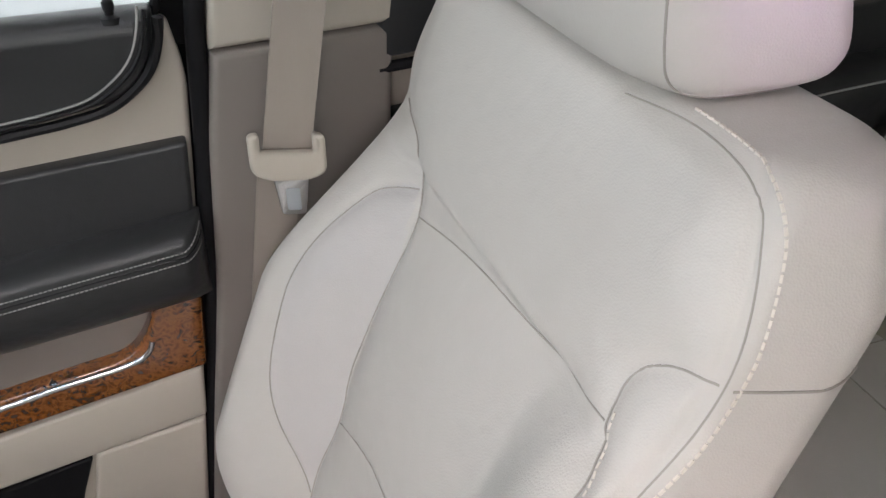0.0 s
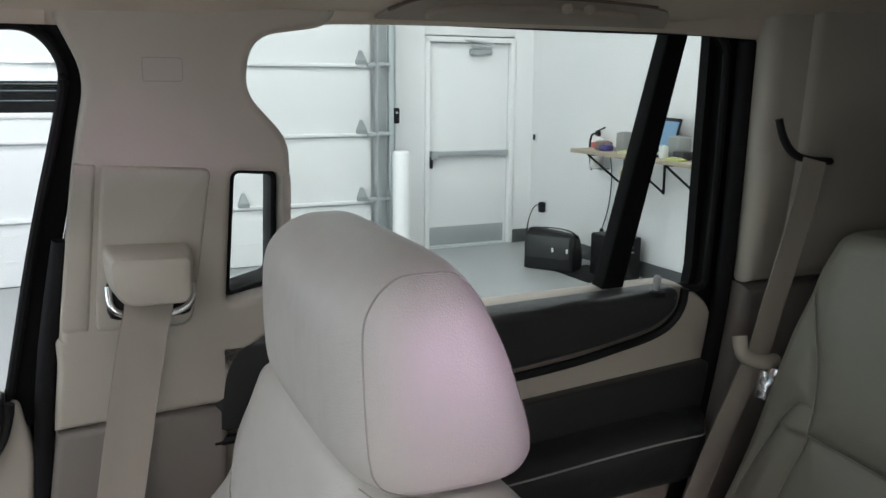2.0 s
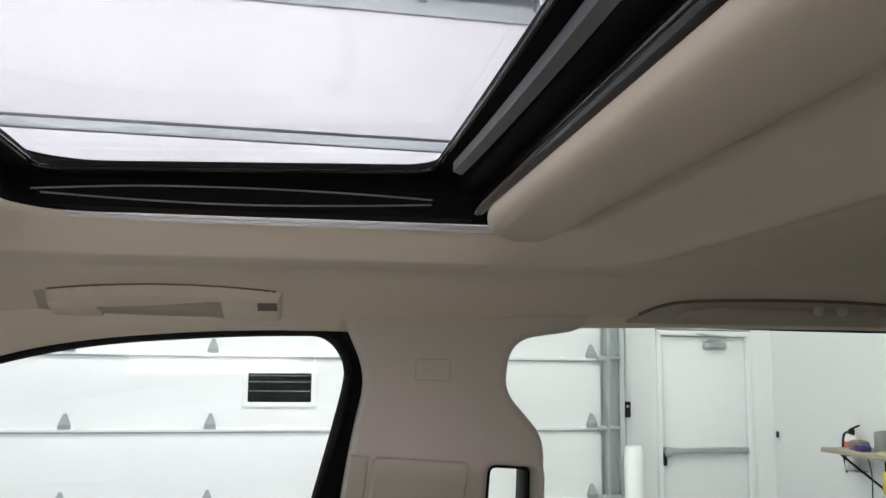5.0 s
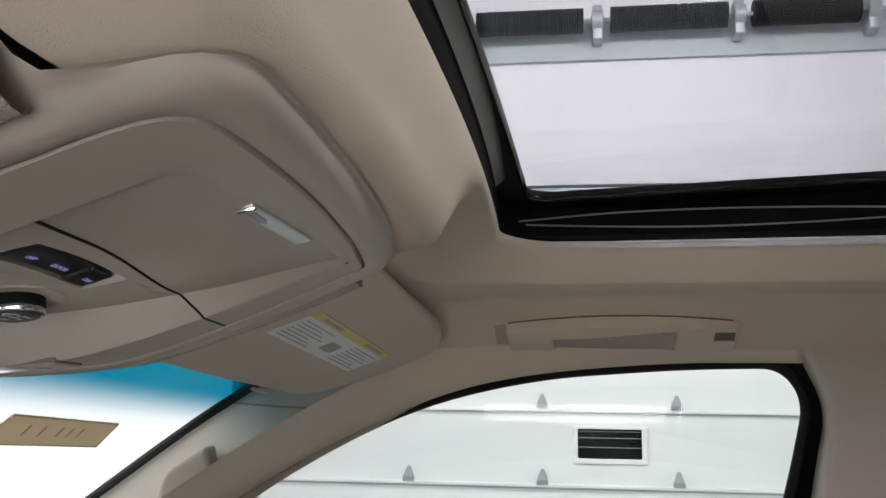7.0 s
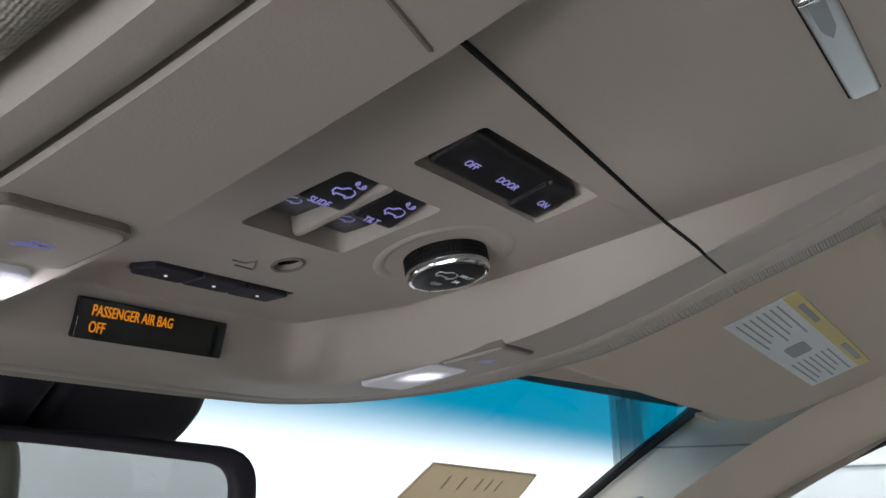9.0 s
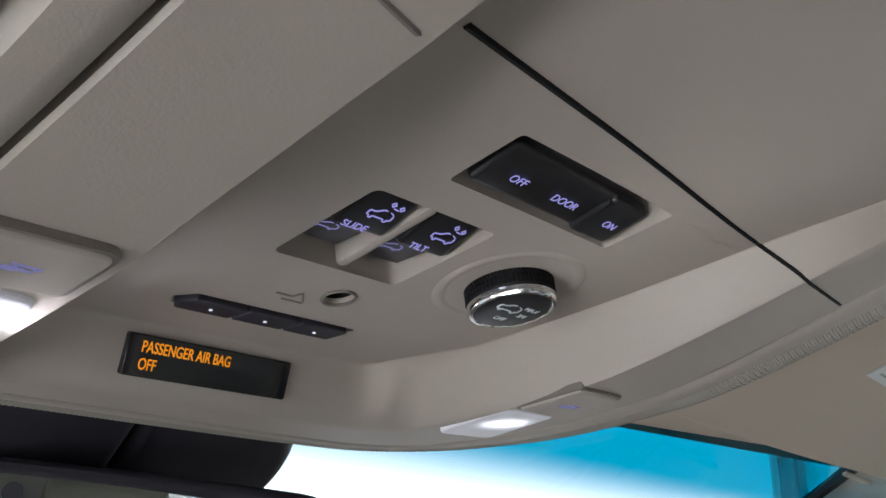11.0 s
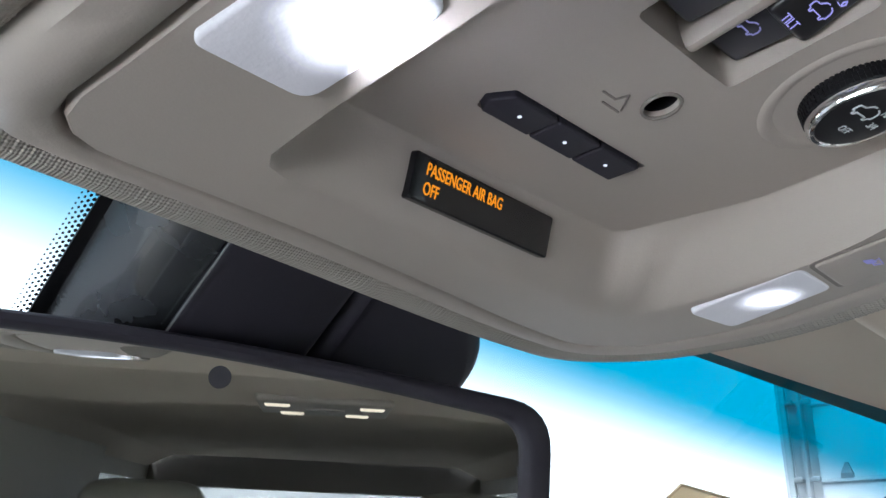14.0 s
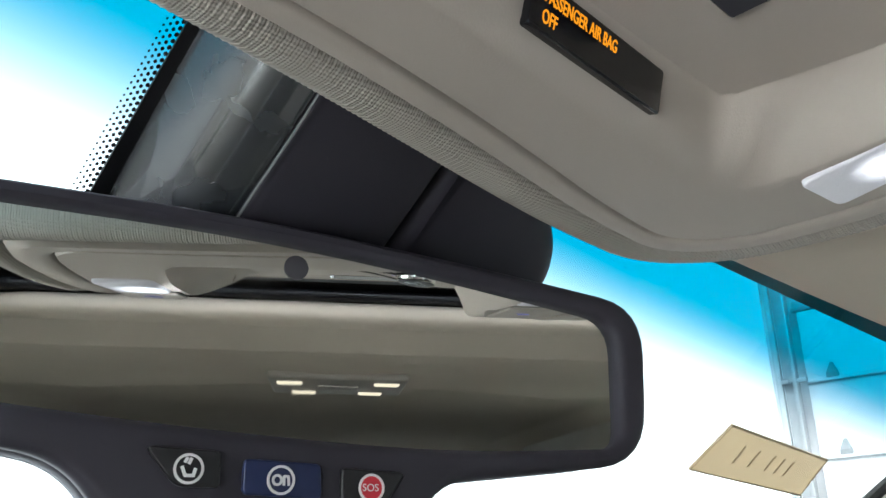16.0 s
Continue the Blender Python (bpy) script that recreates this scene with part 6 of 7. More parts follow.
def RIM(h=0.0):
    n = Vector((0.125, 0, -1)).normalized()
    return Matrix(((0, 1, n.x, n.x * h), (1, 0, 0, 0), (0, 0.125, n.z, 1.7548 + 0.125 * 0.223 + n.z * h), (0, 0, 0, 1)))


RECESS = [(-0.083, -0.3060, 0.010), (-0.030, -0.3110, 0.05), (0.020, -0.3140, 0.05), (0.090, -0.3190, 0.010), (0.1035, -0.308, 0.014), (0.104, -0.278, 0.05), (0.103, -0.24, 0.05), (0.105, -0.20, 0.05), (0.110, -0.16, 0.05), (0.117, -0.12, 0.05), (0.124, -0.08, 0.03), (0.128, -0.044, 0.01), (-0.064, -0.044, 0.02), (-0.0690, -0.110, 0.06), (-0.0765, -0.149, 0.05), (-0.0815, -0.180, 0.05), (-0.0845, -0.222, 0.05), (-0.0865, -0.268, 0.03)]
RECESS_TOP = [(-0.0795, -0.2995, 0.004), (0.020, -0.3010, 0.05), (0.0745, -0.3000, 0.005), (0.0835, -0.270, 0.02), (0.0895, -0.2506, 0.03), (0.0950, -0.2287, 0.03), (0.0995, -0.2059, 0.03), (0.103, -0.1833, 0.03), (0.106, -0.155, 0.03), (0.109, -0.125, 0.03), (0.116, -0.085, 0.03), (0.122, -0.048, 0.01), (-0.061, -0.048, 0.015), (-0.0670, -0.119, 0.06), (-0.0782, -0.180, 0.06), (-0.0820, -0.232, 0.06), (-0.0832, -0.268, 0.02)]
MODULE = [(-0.1335, -0.330, 0.022), (-0.0707, -0.3330, 0.08), (-0.0211, -0.3378, 0.08), (0.0322, -0.3455, 0.08), (0.0755, -0.3518, 0.06), (0.122, -0.3545, 0.022), (0.146, -0.3340, 0.022), (0.152, -0.295, 0.04), (0.150, -0.25, 0.06), (0.150, -0.20, 0.06), (0.153, -0.15, 0.06), (0.158, -0.10, 0.04), (0.157, -0.046, 0.010), (0.0947, -0.0348, 0.06), (0.0006, -0.0257, 0.08), (-0.0624, -0.0241, 0.06), (-0.108, -0.026, 0.02), (-0.112, -0.10, 0.06), (-0.1165, -0.131, 0.05), (-0.1252, -0.19, 0.06), (-0.1295, -0.24, 0.06), (-0.1315, -0.285, 0.03)]
BEZEL = [(-0.156, -0.338, 0.030), (-0.0692, -0.3440, 0.08), (-0.0185, -0.3500, 0.08), (0.0301, -0.3570, 0.08), (0.0717, -0.3626, 0.06), (0.134, -0.3660, 0.028), (0.163, -0.3380, 0.03), (0.1715, -0.295, 0.04), (0.169, -0.2416, 0.06), (0.168, -0.1848, 0.06), (0.174, -0.1286, 0.06), (0.187, -0.0800, 0.04), (0.180, -0.036, 0.025), (0.120, -0.022, 0.06), (0.060, -0.014, 0.08), (-0.0312, -0.0063, 0.1), (-0.128, -0.004, 0.025), (-0.131, -0.10, 0.06), (-0.1365, -0.150, 0.05), (-0.1420, -0.19, 0.06), (-0.1465, -0.235, 0.06), (-0.1515, -0.285, 0.04)]
# share of the way out and down for the tub's wall: in front, at the passenger's and at the driver's side
TUB_WALL = ([(0, 0), (0.03, 0.03), (0.12, 0.18), (0.24, 0.37), (0.36, 0.56), (0.46, 0.70), (0.57, 0.82), (0.70, 0.91), (0.85, 0.975), (1, 1)],
            [(0, 0), (0.03, 0.02), (0.14, 0.13), (0.3, 0.3), (0.45, 0.47), (0.6, 0.64), (0.74, 0.80), (0.85, 0.91), (0.93, 0.97), (1, 1)],
            [(0, 0), (0.03, 0.02), (0.14, 0.14), (0.3, 0.3), (0.45, 0.45), (0.6, 0.6), (0.74, 0.74), (0.87, 0.87), (0.955, 0.96), (1, 1)])


def star(loop, n=160, cx=0.018, cy=-0.17):
    """An outline resampled by angle about a centre, so that outlines match point for point."""
    pts = fillet(loop, 8)
    out = []
    for k in range(n):
        a = math.tau * k / n
        d = Vector((math.cos(a), math.sin(a)))
        best = None
        for i in range(len(pts)):
            p, q = Vector(pts[i - 1]) - Vector((cx, cy)), Vector(pts[i]) - Vector((cx, cy))
            e = q - p
            den = d.x * e.y - d.y * e.x
            if abs(den) < 1e-12:
                continue
            t, u = (p.x * e.y - p.y * e.x) / den, (p.x * d.y - p.y * d.x) / den
            if t > 0 and -1e-6 <= u <= 1 + 1e-6 and (best is None or t > best):
                best = t
        out.append((cx + d.x * best, cy + d.y * best))
    return out


def ring3(loop, zf, grow=0.0, up=0.0, cx=0.018, cy=-0.17):
    out = []
    for y, x in loop:
        d = Vector((y - cx, x - cy))
        d = d * (1 + grow / d.length)
        xx = cy + d.y
        out.append((xx, cx + d.x, zf(xx) + up))
    return out


def glyph(name, strokes, m, mat, parent, r=0.00035):
    """A small symbol of lines in a plane."""
    bm = bmesh.new()
    for line in strokes:
        for a, b in zip(line, line[1:]):
            va, vb = Vector((*a, 0)), Vector((*b, 0))
            d = (vb - va)
            mid = (va + vb) / 2
            ang = math.atan2(d.y, d.x)
            bmesh.ops.create_cube(bm, size=1.0, matrix=m @ Matrix.Translation(mid) @ Matrix.Rotation(ang, 4, "Z") @ Matrix.Diagonal((d.length + r, 2 * r, 0.0004, 1)))
    return part(name, bm, mat, parent, smooth=0)


CAR = [[(-0.0040, -0.0012), (-0.0051, -0.0010), (-0.0052, 0.0006), (-0.0048, 0.0012), (-0.0024, 0.0014), (-0.0004, 0.0029), (0.0010, 0.0031)], [(0.0030, 0.0027), (0.0044, 0.0022), (0.0052, 0.0012), (0.0053, -0.0008), (0.0042, -0.0012)], [(-0.0040, -0.0012), (-0.0036, -0.0022), (-0.0028, -0.0022), (-0.0024, -0.0012), (0.0024, -0.0012), (0.0028, -0.0022), (0.0036, -0.0022), (0.0042, -0.0012)]]


def car_symbol(cx, cy, s=1.0, arrows=False):
    out = [[(cx + s * x, cy + s * y) for x, y in line] for line in CAR]
    if arrows:
        for x, y in ((0.0008, 0.0056), (0.0044, 0.0050)):
            out.append([(cx + x - 0.0008, cy + y), (cx + x, cy + y + 0.0009), (cx + x + 0.0008, cy + y), (cx + x, cy + y - 0.0009), (cx + x - 0.0008, cy + y)])
        out.append([(cx + 0.0020, cy + 0.0042), (cx + 0.0038, cy + 0.0040)])
    return out


def rib_tube(path, radius, pitch, sides):
    """Cloth piping with slanted ribs."""
    pts = [p for p, d in along(path, pitch / 6)]
    rings = []
    for i, p in enumerate(pts):
        d = (pts[min(i + 1, len(pts) - 1)] - pts[max(i - 1, 0)]).normalized()
        out = d.cross(Vector((0, 0, 1))).normalized()
        top = out.cross(d)
        rings.append([tuple(p + (out * math.cos(k * math.tau / sides) + top * math.sin(k * math.tau / sides)) * radius * (1 + 0.013 * math.cos(math.tau * (i / 6 + 2 * k / sides)))) for k in range(sides)])
    return loft(rings)


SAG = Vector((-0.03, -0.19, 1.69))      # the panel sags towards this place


def console():
    c = thing("overhead_console", "beige overhead console with switches, a display and map lamps", "overhead console", (-0.15, 0.02, 1.79))
    rec, top, mod, bez = star(RECESS), star(RECESS_TOP), star(MODULE), star(BEZEL)
    wall_top, wall_low = ring3(top, panel_z, -0.0010, -0.0002), ring3(rec, rim_z, 0.0022, 0.0)
    rings = [ring3(top, panel_z, -0.0050, 0.0009)]
    for k in range(10):
        ring = []
        for a, b in zip(wall_top, wall_low):
            ahead = smooth((-0.17 - b[0] - 1.75 * abs(b[1] - 0.018)) / 0.03 + 0.5)
            shares = [TUB_WALL[0][k][i] * ahead + TUB_WALL[1 if b[1] > 0.02 else 2][k][i] * (1 - ahead) for i in (0, 1)]
            ring.append((a[0] + (b[0] - a[0]) * shares[0], a[1] + (b[1] - a[1]) * shares[0], a[2] + (b[2] - a[2]) * shares[1]))
        rings.append(ring)
    rings += [ring3(mod, rim_z, -0.008, 0.0), ring3(mod, rim_z, -0.0014, 0.0), ring3(mod, rim_z, -0.0004, 0.0012), ring3(mod, rim_z, -0.0004, 0.008)]
    rear = lambda p: smooth((p[1] + 0.06) / 0.05)
    snug = lambda g: [tuple(Vector(a).lerp(Vector(b), 0.75 * rear((0, a[0])))) for a, b in zip(ring3(bez, rim_z, g), ring3(bez, rim_z, 0.0))]
    blend = lambda t, g, u: [tuple(Vector(a).lerp(Vector(b), t)) for a, b in zip(ring3(mod, rim_z, g, u), ring3(bez, rim_z, 0.0, u))]
    tuck = lambda ring, u: [(x, y, z + u + (min(u, 0.008) - u) * smooth((x + 0.11) / 0.06)) for x, y, z in ring]
    shell = under(part("module_shell", loft(rings), CONSOLE, None, "", 34), c)
    rings = [ring3(mod, rim_z, 0.0016, 0.008), ring3(mod, rim_z, 0.0016, 0.0008), blend(0.0, 0.0028, -0.0002), blend(0.35, 0.0015, -0.0008), blend(0.8, 0.0, -0.0003), *(tuck(snug(g), u) for g, u in ((-0.001, 0.004), (0.004, 0.014), (0.010, 0.034), (0.012, 0.075)))]
    under(part("bezel", loft(rings), CONSOLE, None, "beige bezel", 50), c)
    under(part("groove", loft([ring3(mod, rim_z, -0.001, 0.005), ring3(mod, rim_z, 0.0022, 0.005)]), TAUPE), c)
    # cloth piping where the console meets the headliner
    pipe = ring3(bez, rim_z, 0.011, 0.011)
    first = next(i for i in range(len(pipe)) if pipe[i - 1][0] > -0.06 >= pipe[i][0])
    pipe = [p for p in pipe[first:] + pipe[:first] if p[0] <= -0.06]
    under(part("piping", rib_tube(pipe, 0.0108, 0.0024, 14), PIPING, None, "ribbed beige cloth piping"), c)
    # switch panel with wells
    wells = [fillet([(-0.031, -0.2235, 0.003), (0.0185, -0.2235, 0.003), (0.0205, -0.180, 0.003), (-0.029, -0.180, 0.003)]),
             fillet([(-0.016, -0.166, 0.002), (0.060, -0.166, 0.002), (0.060, -0.140, 0.002), (-0.016, -0.140, 0.002)]),
             [(0.0085 + 0.0055 * math.cos(a), -0.240 + 0.0055 * math.sin(a)) for a in np.linspace(0, math.tau, 24, endpoint=False)],
             fillet([(-0.0335, -0.2755, 0.001), (0.0325, -0.2755, 0.001), (0.0355, -0.2625, 0.001), (-0.0310, -0.2625, 0.001), (-0.0363, -0.2695, 0.001)])]
    outline = [(y, x) for x, y, z in ring3(top, panel_z, 0.0005)]
    under(plate("switch_panel", [outline] + wells, 0.003, CONSOLE, m=PANEL(-0.0014)), c)
    lining = [(wells[0], 0.016, CONSOLE), (wells[1], 0.010, CONSOLE), (wells[2], 0.012, BLACK), (wells[3], 0.006, BLACK)]
    for w, deep, mat in lining:
        m0, m1 = PANEL(-0.002), PANEL(-deep)
        cxw, cyw = sum(p[0] for p in w) / len(w), sum(p[1] for p in w) / len(w)
        a = [tuple(m0 @ Vector((*p, 0))) for p in w]
        b = [tuple(m1 @ Vector((cxw + (p[0] - cxw) * 0.94, cyw + (p[1] - cyw) * 0.94, 0))) for p in w]
        bm = loft([a, b])
        bm.faces.new([bm.verts.new(p) for p in b])
        under(part("well", bm, mat), c)
    under(part("hole_rim", tube([tuple(PANEL(0.0004) @ Vector((0.0085 + 0.0058 * math.cos(a), -0.240 + 0.0058 * math.sin(a), 0))) for a in np.linspace(0, math.tau, 28, endpoint=False)], 0.0006, 6, True), TAUPE), c)
    under(glyph("symbol", [[(-0.012, -0.2465), (-0.006, -0.2465), (-0.004, -0.243), (0.0, -0.2485)], [(-0.008, -0.2495), (0.0, -0.2495)]], PANEL(0.0003), TAUPE, None, 0.0003), c)
    # cross seam in front of the storage bin, and the bin's pull
    line = [(-0.1212 - 0.075 * (y + 0.058), y, panel_z(-0.1212 - 0.075 * (y + 0.058)) - 0.0001) for y in np.linspace(-0.058, 0.104, 40)]
    # over the flank the seam stays in one plane
    skin = BVHTree.FromPolygons([v.co for v in shell.data.vertices], [tuple(p.vertices) for p in shell.data.polygons])
    a, b = Vector(line[0]), Vector(line[-1])
    cut = (b - a).cross(Vector((-0.017, -0.173, 1.695)) - a)
    x = b.x
    for y in np.linspace(0.106, 0.152, 24):
        for _ in range(4):
            spot = skin.ray_cast(Vector((x, y, 1.6)), Vector((0, 0, 1)))[0]
            if spot:
                x = a.x - (cut.y * (y - a.y) + cut.z * (spot.z - a.z)) / cut.x
        if spot:
            line.append((spot.x, spot.y, spot.z - 0.0001))
    under(part("bin_seam", tube(line, lambda t: 0.0011 * (1 - 0.45 * t), 6), RUBBER, None, "dark seam of the storage bin"), c)
    left = on_surface(shell, [(-0.1205 + 0.012 * t, -0.060 - 0.062 * t, rim_z(-0.115 + 0.012 * t)) for t in np.linspace(0, 1, 12)], 0.0001)
    under(part("bin_seam", tube(left, 0.0008, 6), TAUPE, None, "thin seam of the storage bin"), c)
    under(plate("pull_slot", [rect(-0.0056, -0.0570, 0.0680, -0.0464, 0.002)], 0.002, RUBBER, m=PANEL(-0.0006), label="dark slot round the bin pull"), c)
    pull = under(part("bin_pull", block(0.071, 0.0088, 0.0055, 0.0016, PANEL(-0.0006) @ at(0.0310, -0.0520, 0), 3), SATIN, None, "satin chrome bin pull"), c)
    sub(plate("pull_recess", [fillet([(-0.002, -0.0545, 0.001), (-0.002, -0.0500, 0.001), (0.014, -0.0505, 0.001), (0.020, -0.0524, 0.001), (0.014, -0.0543, 0.001)])], 0.001, HINGEGREY, m=PANEL(0.0020), label="dark finger recess"), pull)
    sub(part("end_cap", block(0.0035, 0.0090, 0.0062, 0.0012, PANEL(-0.0004) @ at(-0.0040, -0.0520, 0), 2), CHROME, None, "chrome end"), pull)
    # roof switches
    for k, (y0, word) in enumerate(((-0.0185, "SLIDE"), (0.0075, "TILT"))):
        sw = under(part("roof_switch", block(0.0205, 0.0205, 0.006, 0.002, PANEL(-0.0042) @ at(y0, -0.1912, 0) @ pose(0, 0, 0, -10, 0, 0), 3), SWITCHBLACK, None, "black roof switch with lit symbols"), c)
        # foot in a lighter grey than its rocker: light on it put into colour
        lo = under(part("roof_switch_foot", block(0.0195, 0.0185, 0.005, 0.0015, PANEL(-0.0066) @ at(y0 - 0.001, -0.2095, 0) @ pose(0, 0, 0, 6, 0, 0), 3), SWITCHGREY), c)
        mt = PANEL(-0.0042) @ at(y0, -0.1912, 0) @ pose(0, 0, 0, -10, 0, 0) @ at(0, 0, 0.0032)
        sub(letters(word, 0.0038, mt @ at(-0.0062 if k else -0.0068, -0.0082, 0), VIOLET, "lettering", None, 0.0001), sw)
        sub(glyph("symbol", car_symbol(0.0015, -0.0012, 0.85, True), mt, VIOLET, None, 0.00014), sw)
        mt = PANEL(-0.0066) @ at(y0 - 0.001, -0.2085, 0) @ pose(0, 0, 0, 6, 0, 0) @ at(0, 0, 0.0027)
        sub(glyph("symbol", car_symbol(-0.0035, 0.0005, 0.8), mt, VIOLET_DIM, None, 0.00018), lo)
    under(part("switch_divider", block(0.0045, 0.042, 0.014, 0.0018, PANEL(-0.0075) @ at(-0.0055, -0.202, 0)), CONSOLE), c)
    # dome lamp switch
    dm = under(part("dome_switch", block(0.066, 0.0185, 0.007, 0.002, PANEL(-0.0042) @ at(0.0215, -0.1545, 0) @ pose(0, 0, 0, -6, 0, 0), 3), SWITCHBLACK, None, "black dome lamp switch"), c)
    under(part("dome_switch_key", block(0.019, 0.0185, 0.006, 0.0015, PANEL(-0.0028) @ at(0.0455, -0.155, 0) @ pose(0, 0, 0, -6, 2, 0), 3), SWITCHBLACK), c)
    under(part("switch_ridge", block(0.0016, 0.0150, 0.0050, 0.0007, PANEL(-0.0014) @ at(0.0355, -0.155, 0) @ pose(0, 0, 0, -6, 0, 0), 2), SWITCHBLACK), c)
    for word, y, h in (("OFF", -0.0045, 0.0002), ("DOOR", 0.0145, 0.0002), ("ON", 0.0410, 0.0008)):
        sub(letters(word, 0.0040, PANEL(h) @ at(y + 0.002, -0.1555, 0) @ pose(0, 0, 0, -6, 0, 0), VIOLET, "lettering", None, 0.0001), dm)
    # rotary knob
    km = PANEL(-0.0008) @ at(0.0555, -0.2035, 0)
    under(part("knob_collar", lathe([(0.0275, 0.0009), (0.0262, 0.0016), (0.0240, 0.0014), (0.0215, 0.0004), (0.0165, -0.0010)], 48, km), CONSOLE), c)
    knob = under(part("knob", lathe([(0.0150, -0.0010), (0.0156, 0.0008), (0.0156, 0.0058), (0.0147, 0.0068)], 48, km), BLACK, None, "black knurled tailgate knob"), c)
    bm = bmesh.new()
    for k in range(64):
        a = math.tau * k / 64
        for h in (0.0016, 0.0034, 0.0052):
            bmesh.ops.create_cube(bm, size=1.0, matrix=km @ Matrix.Rotation(a + (0.05 if h > 0.003 else 0), 4, "Z") @ at(0.0156, 0, h) @ Matrix.Diagonal((0.001, 0.0009, 0.0014, 1)))
    sub(part("knurling", bm, BLACK, None, "", 0), knob)["kind"] = "stuff"
    sub(part("knob_ring", lathe([(0.0147, 0.0062), (0.0159, 0.0070), (0.0159, 0.0088), (0.0152, 0.0098), (0.0142, 0.0100), (0.0136, 0.0094)], 48, km), CHROME, None, "chrome ring"), knob)
    sub(part("knob_face", lathe([(0.0139, 0.0090), (0.0138, 0.0097), (0.0132, 0.0099), (0.0, 0.0100)], 48, km), SWITCHBLACK), knob)
    sub(glyph("symbol", car_symbol(-0.0035, 0.001, 1.0), km @ at(0, 0, 0.01012), GREYLINE, None, 0.00022), knob)
    for word, y, x in (("MAX", 0.0022, 0.0038), ("3/4", 0.0042, -0.0014), ("OFF", -0.0026, -0.0066)):
        sub(letters(word, 0.0033, km @ at(y, x, 0.01012), GREYLINE, "lettering", None, 0.0001), knob)
    # three black keys
    for k in range(3):
        y = -0.0225 + 0.0218 * k
        key = under(plate("assist_key", [fillet([(y - 0.0103, -0.2748, 0.001), (y + 0.0103, -0.2748, 0.001), (y + 0.0112, -0.2632, 0.001), (y - 0.0080 if k == 0 else y - 0.0094, -0.2632, 0.001)] + ([(y - 0.0128, -0.2695, 0.001)] if k == 0 else []))], 0.004, HAZEBLACK, bevel=0.0008, m=PANEL(0.0002), label="black key with a white dot"), c)
        sub(part("key_dot", lathe([(0.00065, 0.0), (0.00065, 0.0003), (0.0, 0.0004)], 12, PANEL(0.0023) @ at(y, -0.269, 0)), WHITEDOT), key)
    # passenger air bag display
    up = Vector((0.26, 0.0, 0.965)).normalized()
    across = Vector((-0.036, 0.999, 0.0)).normalized()
    nrm = across.cross(up)
    dmx = Matrix(((across.x, up.x, nrm.x, -0.3036), (across.y, up.y, nrm.y, 0.0004), (across.z, up.z, nrm.z, 1.7608), (0, 0, 0, 1)))
    disp = under(plate("display", [rect(-0.0352, -0.0075, 0.0352, 0.0075, 0.0012)], 0.005, GLOSSBLACK, bevel=0.0006, m=dmx, label="black display window"), c)
    sub(letters("PASSENGER AIR BAG", 0.0057, dmx @ at(-0.0300, 0.0031, 0.0026) @ Matrix.Diagonal((0.70, 1, 1, 1)), AMBER, "lettering", None, 0.0001, 0.00005), disp)
    sub(letters("OFF", 0.0057, dmx @ at(-0.0300, -0.0030, 0.0026) @ Matrix.Diagonal((0.70, 1, 1, 1)), AMBER, "lettering", None, 0.0001, 0.00005), disp)
    # map lamps with their keys
    for nm, lens, key, lit in (("driver", [(-0.1225, -0.2280, 0.004), (-0.0925, -0.2290, 0.006), (-0.0955, -0.2720, 0.006), (-0.1270, -0.2710, 0.004)], [(-0.1228, -0.1956, 0.004), (-0.0900, -0.1959, 0.005), (-0.0905, -0.2240, 0.004), (-0.1235, -0.2235, 0.003)], True),
                               ("passenger", [(0.1090, -0.2910, 0.005), (0.1055, -0.2450, 0.005), (0.1360, -0.2455, 0.004), (0.1410, -0.2885, 0.005)], [(0.1060, -0.2095, 0.003), (0.1335, -0.2105, 0.003), (0.1362, -0.2425, 0.003), (0.1060, -0.2415, 0.003)], False)):
        lm = under(plate("map_lamp", [fillet(lens)], 0.006, LENS, bevel=0.0012, m=RIM(-0.0012 if lit else -0.0026), label="frosted map lamp lens, lit"), c)
        box = [Vector(v) for v in lm.bound_box]
        a, b = Vector([min(v[i] for v in box) for i in range(3)]), Vector([max(v[i] for v in box) for i in range(3)])
        hot = (0.58, 0.62, 0.5) if lit else (0.62, 0.45, 0.5)
        hot = [a[i] + (b[i] - a[i]) * hot[i] for i in range(3)]
        lm.data.materials[0] = lamp_lens(nm + "_lamp_lens", hot, 0.0195 if lit else 0.016, 6.0 if lit else 6.0, 0.08)
        key_ob = under(plate("lamp_key", [fillet(key)], 0.005, CONSOLE, bevel=0.0012, m=RIM(-0.001), label="beige lamp key"), c)
        grown = [(sum(p[0] for p in key) / 4 + (p[0] - sum(p[0] for p in key) / 4) * 1.07, sum(p[1] for p in key) / 4 + (p[1] - sum(p[1] for p in key) / 4) * 1.09, p[2]) for p in key]
        under(plate("key_gap", [fillet(grown)], 0.003, TAUPE, m=RIM(-0.0010)), c)
        kx, kz = sum(p[0] for p in key) / 4, sum(p[1] for p in key) / 4
        mark = [[(-0.002, 0.002), (0.008, 0.001)], [(-0.001, 0.001), (0.001, -0.002), (0.005, -0.0025), (0.007, 0)]] + [[(-0.006 + 0.0018 * i, -0.004), (-0.003 + 0.0018 * i, -0.0005)] for i in range(4)]
        sub(glyph("symbol", [[(kx + 0.68 * u, kz + 0.68 * v) for u, v in line] for line in mark], RIM(0.0017), VIOLET_DIM, None, 0.00015), key_ob)
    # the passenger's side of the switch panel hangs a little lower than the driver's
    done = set()
